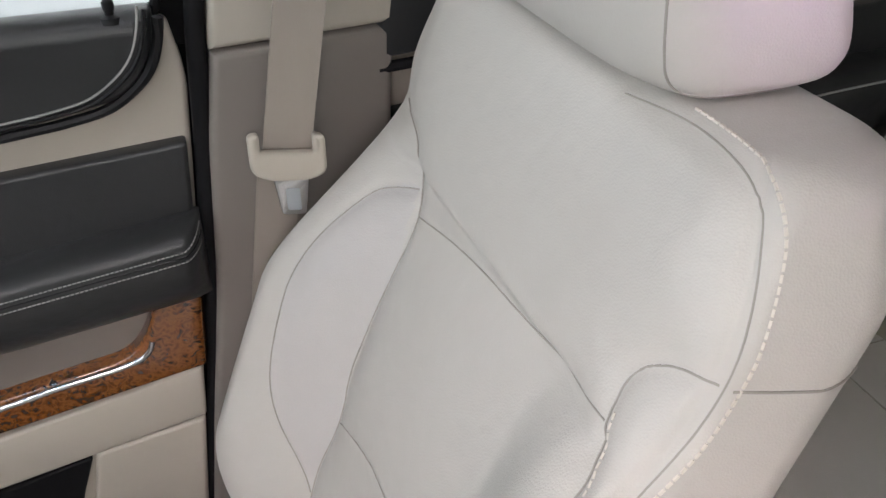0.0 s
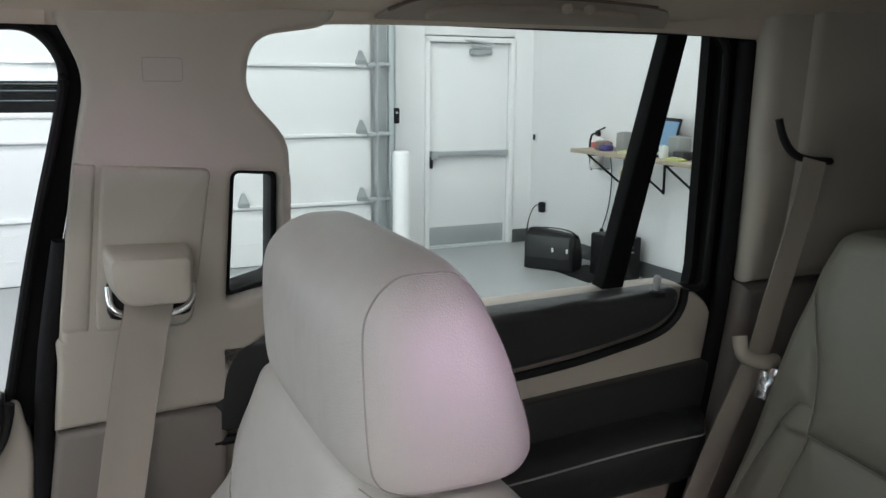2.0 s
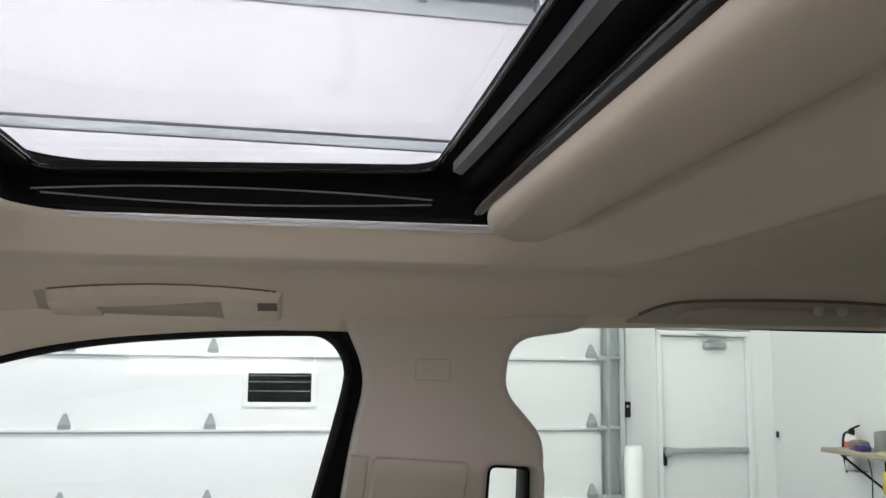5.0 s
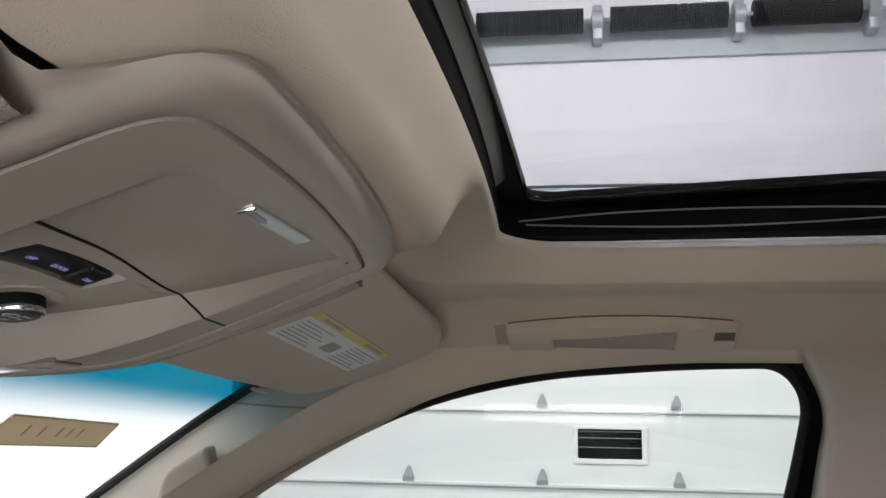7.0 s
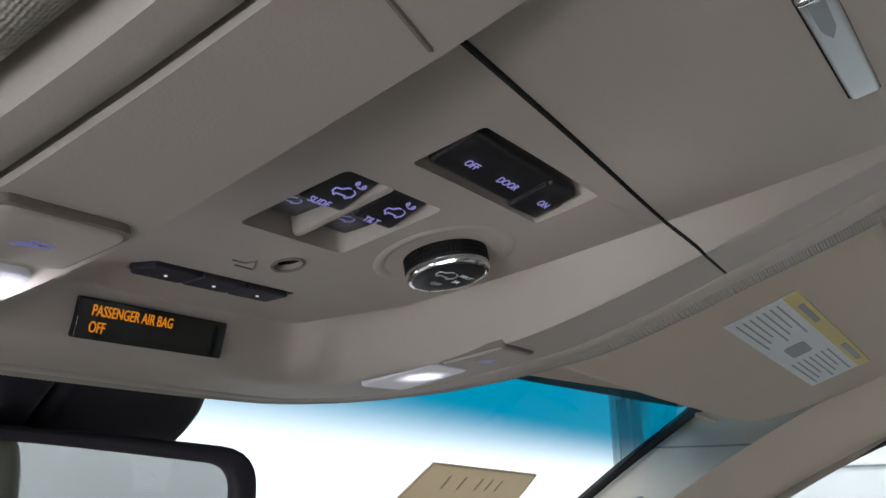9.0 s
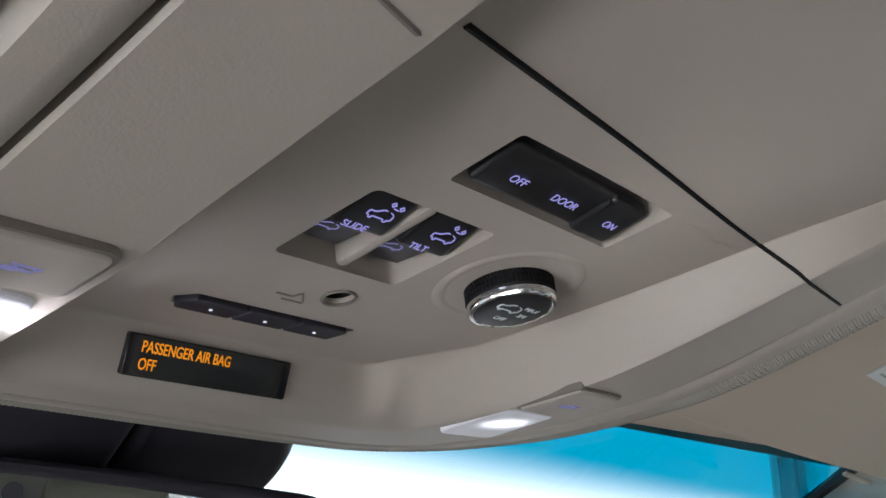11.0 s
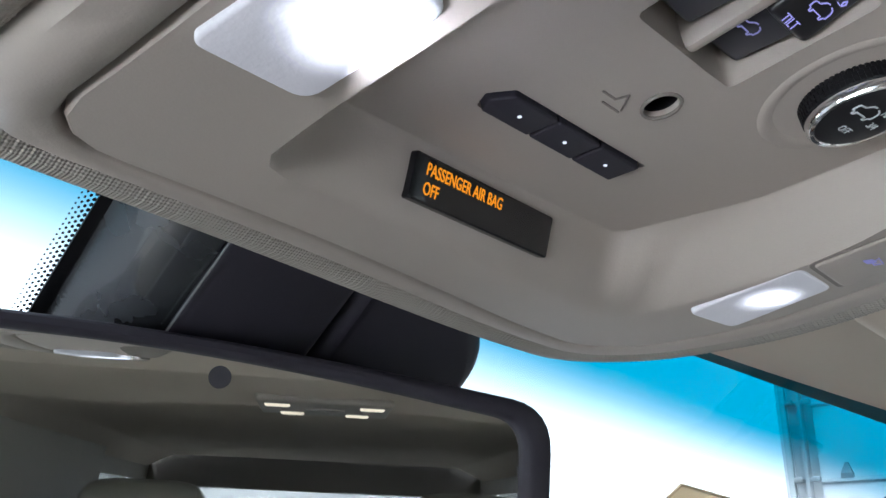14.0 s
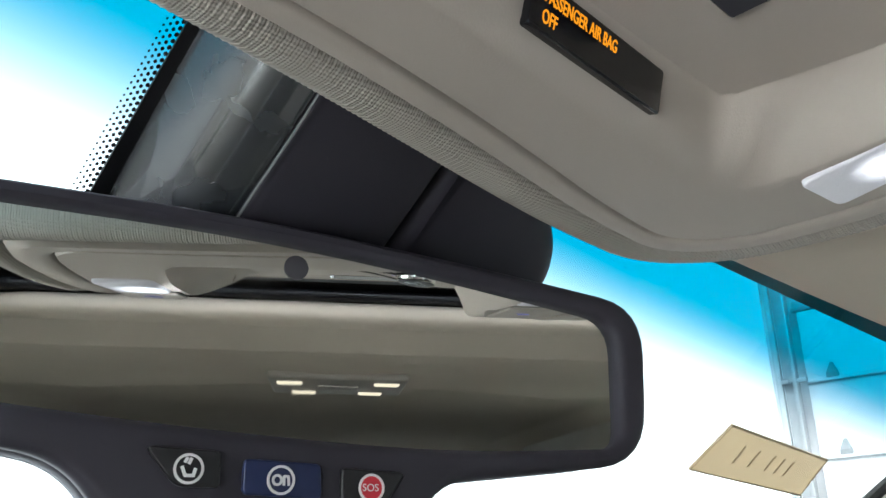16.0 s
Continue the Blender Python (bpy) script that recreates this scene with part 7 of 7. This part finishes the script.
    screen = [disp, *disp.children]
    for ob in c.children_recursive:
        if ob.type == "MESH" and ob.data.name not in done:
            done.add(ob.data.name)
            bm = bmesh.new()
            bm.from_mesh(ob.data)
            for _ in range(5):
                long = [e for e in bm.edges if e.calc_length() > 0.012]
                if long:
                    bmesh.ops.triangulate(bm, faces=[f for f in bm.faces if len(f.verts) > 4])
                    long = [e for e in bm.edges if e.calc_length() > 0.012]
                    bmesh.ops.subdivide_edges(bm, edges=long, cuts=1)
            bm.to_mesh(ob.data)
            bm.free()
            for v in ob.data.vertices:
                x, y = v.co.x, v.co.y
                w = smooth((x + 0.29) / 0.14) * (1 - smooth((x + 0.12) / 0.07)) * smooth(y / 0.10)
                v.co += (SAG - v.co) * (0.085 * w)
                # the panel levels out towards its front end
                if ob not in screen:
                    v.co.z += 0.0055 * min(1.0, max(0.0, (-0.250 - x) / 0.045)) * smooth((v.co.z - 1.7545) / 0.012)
    return c


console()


# ---- sun visors ----
def VISOR(h=0.0, sign=1):
    n = Vector((0.36, -0.08, -1)).normalized() * h
    return Matrix(((0, 1, n.x, n.x), (sign, 0, n.y * sign, n.y * sign), (-0.08, 0.36, n.z, 1.796 + 0.36 * 0.194 + 0.08 * 0.366 + n.z), (0, 0, 0, 1))) if h else Matrix(((0, 1, 0.335, 0), (sign, 0, -0.0745 * sign, 0), (-0.08, 0.36, -0.932, 1.796 + 0.36 * 0.194 + 0.08 * 0.366), (0, 0, 0, 1)))


def visor(sign, label):
    v = thing("sun_visor", label, "sun visor", (-0.2, 0.4 * sign, 1.80))
    base = VISOR(0, sign)
    under(plate("blade", [fillet([(0.175, -0.085, 0.02), (0.60, -0.082, 0.03), (0.682, -0.105, 0.04), (0.688, -0.20, 0.05), (0.655, -0.262, 0.04), (0.45, -0.276, 0.05), (0.175, -0.284, 0.02)])], 0.018, HEADCLOTH, bevel=0.0075, m=base @ at(0, 0, -0.009), res=4), v)
    under(part("hinge_rod", tube([tuple(base @ Vector((0.64, -0.262, -0.012))), tuple(base @ Vector((0.70, -0.28, -0.03)))], 0.006, 10), BEIGE), v)
    if sign > 0:
        lab = under(plate("warning_label", [[(0.366, -0.192), (0.604, -0.192), (0.604, -0.143), (0.366, -0.143)]], 0.0008, PAPER, m=base @ at(0, 0, 0.0006), label="white warning label, too small to read"), v)
        sub(plate("label_band", [[(0.366, -0.153), (0.604, -0.153), (0.604, -0.143), (0.366, -0.143)]], 0.0008, LABELYELLOW, m=base @ at(0, 0, 0.0010), label="yellow band of the label"), lab)
        for y0, y1 in ((0.374, 0.452), (0.515, 0.596)):
            for k in range(7):
                sub(plate("print_line", [rect(y0, -0.187 + 0.0046 * k, y1 - 0.012 * ((k * 7) % 3), -0.1858 + 0.0046 * k)], 0.0006, INKGREY, m=base @ at(0, 0, 0.0010)), lab)
        sub(plate("pictogram", [rect(0.468, -0.181, 0.500, -0.166, 0.004)], 0.0006, INKGREY, m=base @ at(0, 0, 0.0010)), lab)
        sub(plate("print_line", [rect(0.39, -0.150, 0.44, -0.146)], 0.0006, INKGREY, m=base @ at(0, 0, 0.0015)), lab)
        sub(plate("print_line", [rect(0.52, -0.150, 0.58, -0.146)], 0.0006, INKGREY, m=base @ at(0, 0, 0.0015)), lab)
        under(part("clip", block(0.05, 0.004, 0.003, 0.001, base @ at(0.55, -0.270, 0.002)), BEIGE), v)
    return v


visor(1, "folded beige cloth sun visor with a warning label")
visor(-1, "folded beige cloth sun visor on the driver's side")


# ---- grab handles ----
def grab_handle(label):
    """Folded handle moulded into the slope over a door: the grip rises out of the cloth below it, with an undercut along its top."""
    g = thing("grab_handle", label, "grab handle", (0.105, 0.678, 1.819))
    m = Matrix(((1, 0, 0, 0), (0, -0.894, -0.447, 0.678), (0, 0.447, -0.894, 1.819), (0, 0, 0, 1)))
    top = lambda x: 0.027 + 0.0135 * (1 - ((x - 0.112) / 0.128) ** 2)
    low = lambda x: 0.010 + 0.020 * smooth((x - 0.03) / 0.17)

    def height(x, v):
        body = 0.0175 * smooth((v + 0.060) / 0.085) + 0.0010
        body *= smooth((x + 0.026) / 0.007) * (1 - smooth((x - 0.2285) / 0.007)) * (1 - smooth((v - top(x)) / 0.0022))
        pocket = smooth((x - 0.0285) / 0.004) * (1 - 0.8 * smooth((x - 0.150) / 0.02)) * (1 - smooth((x - 0.164) / 0.006)) * (1 - smooth((v - low(x)) / 0.003)) * smooth((v + 0.044) / 0.034)
        notch = smooth((x - 0.203) / 0.005) * (1 - smooth((x - 0.2275) / 0.004)) * (1 - smooth((v - top(x) + 0.003) / 0.003)) * smooth((v - 0.002) / 0.010)
        lip = 0.0012 * math.exp(-((x - 0.168) / 0.0025) ** 2) * smooth((v + 0.02) / 0.02)
        return body - 0.0058 * pocket - 0.003 * notch + lip * body / 0.013 - 0.0085

    xs, vs = np.arange(-0.034, 0.2405, 0.002), np.arange(-0.060, 0.047, 0.0018)
    n = len(vs)
    faces = {"grip": [], "finger_pocket": [], "hinge_notch": []}
    for i in range(len(xs) - 1):
        for j in range(n - 1):
            x, v = xs[i] + 0.001, vs[j] + 0.0009
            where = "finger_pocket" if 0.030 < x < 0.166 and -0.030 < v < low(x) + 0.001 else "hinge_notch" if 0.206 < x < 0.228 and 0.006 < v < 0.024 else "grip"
            faces[where].append((i * n + j, (i + 1) * n + j, (i + 1) * n + j + 1, i * n + j + 1))
    # pocket and notch faces take darker colours in place of deep shade
    for nm, mat, note in (("grip", HEADCLOTH, "moulded beige grip"), ("finger_pocket", HANDLESHADE, "pocket under the grip"), ("hinge_notch", GAPSHADE, "dark gap at the hinge")):
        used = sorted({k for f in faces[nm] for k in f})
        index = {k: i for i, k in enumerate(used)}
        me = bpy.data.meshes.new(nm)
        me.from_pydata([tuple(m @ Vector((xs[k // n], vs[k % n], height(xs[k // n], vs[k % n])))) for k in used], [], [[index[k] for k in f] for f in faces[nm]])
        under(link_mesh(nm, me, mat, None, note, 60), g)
    # dark strip painted as the shade of the step beside the grip
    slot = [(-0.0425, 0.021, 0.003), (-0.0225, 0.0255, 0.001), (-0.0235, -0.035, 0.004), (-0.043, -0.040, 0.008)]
    under(plate("end_slot", [fillet(slot)], 0.002, HANDLESHADE, m=m @ at(0, 0, -0.0055), bevel=0.0006, label="slot beside the grip"), g)
    # dark lines painted as shade above the grip and along the pocket
    under(part("upper_gap", tube([tuple(m @ Vector((x, top(x) + 0.0016, -0.0040))) for x in np.linspace(-0.020, 0.226, 30)], 0.0011, 6), GAPSHADE, None, "dark gap above the grip"), g)
    under(part("pocket_gap", tube([tuple(m @ Vector((x, low(x) - 0.0010, height(x, low(x) - 0.004) + 0.0004))) for x in np.linspace(0.031, 0.150, 16)], lambda t: 0.0011 * (1 - 0.6 * t), 6), GAPSHADE, None, "dark edge of the finger pocket"), g)
    return g


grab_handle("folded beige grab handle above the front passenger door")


def rear_grab_handle():
    g = thing("grab_handle", "brown folded grab handle in an arched pocket above the rear door", "grab handle", (0.86, 0.665, 1.84))
    m = Matrix(((1, 0, 0, 0.86), (0, -0.894, -0.447, 0.669), (0, 0.447, -0.894, 1.831), (0, 0, 0, 1)))
    arch = [(-0.205, -0.034, 0.0), (0.205, -0.034, 0.0), (0.19, 0.006, 0.06), (0.10, 0.024, 0.10), (-0.10, 0.026, 0.10), (-0.175, 0.010, 0.05)]
    # pocket and grip share the darkened tan, their shade put into the colour
    under(plate("pocket", [fillet(arch)], 0.004, HANDLESHADE, m=m @ at(0, 0, 0.003), label="brown pocket of the handle"), g)
    bar = [(-0.150, -0.024, 0.01), (0.150, -0.024, 0.01), (0.145, 0.002, 0.012), (0.05, 0.010, 0.1), (-0.10, 0.008, 0.1), (-0.145, -0.002, 0.012)]
    under(plate("grip", [fillet(bar)], 0.012, HANDLESHADE, bevel=0.005, m=m @ at(0, 0, 0.006), res=4), g)
    edge = [tuple(m @ Vector((x, y, 0.004))) for x, y in spline([(-0.195, -0.014), (-0.155, 0.016), (-0.05, 0.025), (0.06, 0.025), (0.16, 0.016)], 8)]
    under(part("upper_gap", tube(edge, 0.0022, 6), GAPSHADE, None, "dark gap above the grip"), g)
    for x in (0.028, 0.060):
        under(part("coat_hook", block(0.012, 0.012, 0.012, 0.004, m @ at(x, 0.012, 0.008), 3), HANDLE, None, "small coat hook"), g)


rear_grab_handle()


# ---- dome lamps ----
def dome_lamp(x, y0, z, label):
    d = thing("dome_lamp", label, "dome lamp", (x, y0, z))
    part("bezel", block(0.20, 0.235, 0.014, 0.006, Matrix(), 3), CONSOLE, d)
    warm = glow("warm_dome_lens", (1.0, 0.84, 0.62), 1.15)
    for dx, y in ((-0.055, -0.082), (-0.055, 0.082), (0.07, -0.06), (0.07, 0.06)):
        part("lens", block(0.026, 0.044, 0.008, 0.004, at(dx, y, -0.006)), warm, d, "lit lamp lens")
    part("switch", block(0.05, 0.07, 0.006, 0.002, at(0, 0, -0.007)), CONSOLE, d)


dome_lamp(0.845, 0.018, 1.8485, "beige dome lamp with four lit lenses over the second row")


# ---- rear view mirror ----
def mirror():
    n = Vector((0.943, -0.33, -0.04)).normalized()
    w = Vector((0.33, 0.943, 0)).normalized()
    u = n.cross(w).normalized()
    c = Vector((-0.415, 0.0, 1.685))
    m = Matrix(((w.x, u.x, n.x, c.x), (w.y, u.y, n.y, c.y), (w.z, u.z, n.z, c.z), (0, 0, 0, 1)))
    t = thing("rear_view_mirror", "black rear view mirror with three call buttons", "rear view mirror", tuple(c))
    case = [(-0.136, 0.050, 0.018), (-0.046, 0.050, 0.06), (0.042, 0.0445, 0.06), (0.132, 0.036, 0.022), (0.128, -0.029, 0.022), (0.036, -0.0385, 0.03), (0.024, -0.0555, 0.012), (-0.072, -0.0555, 0.014), (-0.088, -0.034, 0.02), (-0.134, -0.026, 0.018)]
    glass = [(-0.130, 0.0435, 0.014), (-0.046, 0.0435, 0.06), (0.025, 0.0385, 0.06), (0.117, 0.028, 0.014), (0.115, -0.0235, 0.008), (0.04, -0.0275, 0.05), (-0.04, -0.0240, 0.05), (-0.128, -0.0165, 0.012)]
    under(plate("case", [fillet(case), fillet(glass)], 0.014, HAZEBLACK, bevel=0.0045, m=m @ at(0, 0, -0.004), res=4), t)
    under(plate("case_back", [fillet(case)], 0.030, HAZEBLACK, bevel=0.008, m=m @ at(0, 0, -0.024), res=4), t)
    under(plate("mirror_glass", [fillet([(x * 1.005, y * 1.005, r) for x, y, r in glass])], 0.002, MIRROR, m=m @ at(0, 0, -0.0035), label="mirror glass", smooth=0), t)
    under(part("light_sensor", lathe([(0.0044, 0.0), (0.0044, 0.0004), (0.0, 0.0006)], 28, m @ at(-0.0192, 0.0342, -0.0024)), SWITCHGREY, None, "round dark light sensor"), t)
    blue = material("dark_blue_key", (0.012, 0.02, 0.07), 0.35, bump=0)
    white = material("white_print", (0.75, 0.75, 0.75), 0.5, bump=0)
    red = material("red_print", (0.55, 0.02, 0.04), 0.5, bump=0)
    ring = lambda x, y, r: [[(x + r * math.cos(a), y + r * math.sin(a)) for a in np.linspace(0, math.tau, 33)]]
    spec = (("call_key", [(-0.066, -0.0295, 0.003), (-0.043, -0.0305, 0.002), (-0.0425, -0.0415, 0.002), (-0.056, -0.0415, 0.003)], SWITCHBLACK, -0.0525), ("service_key", [(-0.0355, -0.0325, 0.002), (-0.010, -0.0335, 0.002), (-0.0095, -0.0445, 0.002), (-0.0355, -0.0435, 0.002)], blue, -0.0235), ("emergency_key", [(-0.003, -0.0345, 0.002), (0.0205, -0.0355, 0.003), (0.013, -0.0460, 0.003), (-0.003, -0.0455, 0.002)], SWITCHBLACK, 0.0075))
    for nm, loop, mat, gx in spec:
        kob = under(plate(nm, [fillet(loop)], 0.004, mat, bevel=0.0008, m=m @ at(0, 0, 0.003)), t)
        gy = sum(p[1] for p in loop) / 4 - 0.0004
        face = m @ at(0, 0, 0.0053)
        sub(glyph("symbol", ring(gx, gy, 0.0042), face, white, None, 0.0004), kob)
        if nm == "emergency_key":
            sub(part("symbol_disc", lathe([(0.0039, 0), (0.0039, 0.0002), (0, 0.0003)], 28, m @ at(gx, gy, 0.0050)), red), kob)
            sub(letters("SOS", 0.0034, m @ at(gx - 0.0033, gy, 0.0054), white, "lettering", None, 0.0001), kob)
        elif nm == "call_key":
            sub(glyph("symbol", [[(gx - 0.002, gy + 0.0005), (gx - 0.001, gy - 0.002), (gx + 0.0015, gy - 0.002), (gx + 0.002, gy)], [(gx - 0.0012, gy + 0.002), (gx - 0.0006, gy + 0.0032)], [(gx, gy + 0.0016), (gx + 0.0006, gy + 0.003)]], face, white, None, 0.0005), kob)
        else:
            sub(glyph("symbol", ring(gx - 0.0012, gy, 0.0014) + [[(gx + 0.0010, gy - 0.0015), (gx + 0.0010, gy + 0.0012), (gx + 0.0024, gy + 0.0012), (gx + 0.0026, gy - 0.0015)]], face, white, None, 0.0004), kob)
    under(part("stem", tube(spline([(-0.435, 0.02, 1.70), (-0.45, 0.02, 1.73), (-0.46, 0.025, 1.75)], 4), 0.016, 14), BLACK), t)


mirror()


def sensor_cover():
    """Black cover behind the mirror, on the windshield, with the dotted edge printed on the glass."""
    t_root = thing("sensor_cover", "black plastic sensor cover on the windshield above the mirror", "sensor cover", (-0.44, 0.03, 1.76))
    k = 0.71
    nn = Vector((k, 0, -1)).normalized()
    g = Matrix(((0, 1, nn.x, 0), (1, 0, 0, 0), (0, k, nn.z, screen_z(0)), (0, 0, 0, 1)))
    under(plate("printed_patch", [fillet([(-0.0725, -0.36, 0), (0.130, -0.36, 0), (0.128, -0.425, 0.01), (0.115, -0.445, 0.01), (0.11, -0.55, 0.01), (-0.0725, -0.55, 0.01)])], 0.001, BLACK, m=g @ at(0, 0, 0.001), label="black printed glass patch"), t_root)
    rings = []
    for x in np.linspace(-0.37, -0.53, 12):
        t = (x + 0.37) / -0.16
        tall = 1 - 0.15 * t
        profile = spline([(-0.069, 0.001), (-0.0635, 0.014), (-0.0575, 0.0255), (-0.0515, 0.0318), (-0.0455, 0.0345), (-0.0385, 0.0352)], 6)
        rings.append([tuple(g @ Vector((y + 0.004 * t, x, h * tall))) for y, h in profile] + [tuple(g @ Vector((-0.0385 + 0.004 * t, x, 0.001)))])
    under(part("side_cover", loft(rings, closed=False), COVERBLACK, None, "glossy black rounded cover", 60), t_root)
    under(plate("centre_cover", [fillet([(-0.0375, -0.395, 0.010), (0.0295, -0.395, 0.010), (0.0325, -0.53, 0.01), (-0.0365, -0.53, 0.01)])], 0.034, HAZEBLACK, bevel=0.006, m=g @ at(0, 0, 0.0185), res=4), t_root)
    # pale line drawn along the cover's edge as its highlight
    seam = spline([(-0.0455, -0.3965, 0.0350), (-0.0400, -0.3990, 0.0357), (-0.0378, -0.4050, 0.0360), (-0.0372, -0.4200, 0.0360), (-0.0374, -0.4450, 0.0356), (-0.0372, -0.50, 0.0352)], 6)
    under(part("cover_seam", tube([tuple(g @ Vector(p)) for p in seam], 0.0005, 6), GASKET, None, "pale worn edge of the cover"), t_root)
    under(plate("top_cover", [fillet([(-0.0375, -0.370, 0.004), (0.092, -0.370, 0.004), (0.092, -0.392, 0.004), (-0.0375, -0.392, 0.004)])], 0.028, HAZEBLACK, bevel=0.004, m=g @ at(0, 0, 0.016), res=3), t_root)
    under(plate("end_cover", [fillet([(0.0305, -0.393, 0.006), (0.088, -0.393, 0.004), (0.096, -0.412, 0.014), (0.117, -0.422, 0.010), (0.130, -0.436, 0.012), (0.134, -0.46, 0.03), (0.12, -0.50, 0.03), (0.033, -0.52, 0.01)])], 0.034, HAZEBLACK, bevel=0.011, m=g @ at(0, 0, 0.0180), res=5), t_root)
    bm = bmesh.new()
    for row in range(4):
        r = 0.00080 - 0.00012 * row
        for i in range(95):
            x = -0.372 - 0.0021 * i - (0.00105 if row % 2 else 0)
            for y in (-0.0735 - 0.0018 * row, 0.1315 + 0.0018 * row):
                if y > 0 and x < -0.43:
                    continue
                bmesh.ops.create_circle(bm, cap_ends=True, segments=6, radius=r, matrix=g @ at(y, x, 0.0012))
    ob = under(part("printed_dots", bm, RUBBER, None, "black printed dots", 0), t_root)
    ob["kind"] = "stuff"


sensor_cover()


def price_card():
    t = thing("paper_card", "tan paper card taped to the windshield, marked by hand", "card", (-0.53, 0.59, 1.70))
    k = 0.71
    nn = Vector((k, 0, -1)).normalized()
    g = Matrix(((0, 1, nn.x, 0), (1, 0, 0, 0), (0, k, nn.z, screen_z(0)), (0, 0, 0, 1)))
    under(plate("sheet", [[(0.475, -0.506), (0.697, -0.520), (0.718, -0.562), (0.475, -0.549)]], 0.0012, KRAFT, m=g @ at(0, 0, 0.002)), t)
    under(plate("edge_line", [[(0.475, -0.506), (0.697, -0.520), (0.718, -0.562), (0.475, -0.549)], [(0.4768, -0.5075), (0.696, -0.5215), (0.7155, -0.5605), (0.4768, -0.5482)]], 0.0006, CARDINK, m=g @ at(0, 0, 0.0032)), t)
    for i, (y, h) in enumerate(((0.524, 0.016), (0.555, 0.016), (0.590, 0.015), (0.612, 0.015), (0.634, 0.015))):
        under(plate("marker_bar", [[(y, -0.520 - 0.06 * (y - 0.5)), (y + 0.0028, -0.520 - 0.06 * (y - 0.5)), (y + 0.008, -0.520 - h - 0.06 * (y - 0.5)), (y + 0.0052, -0.520 - h - 0.06 * (y - 0.5))]], 0.0006, CARDINK, m=g @ at(0, 0, 0.0032)), t)


price_card()
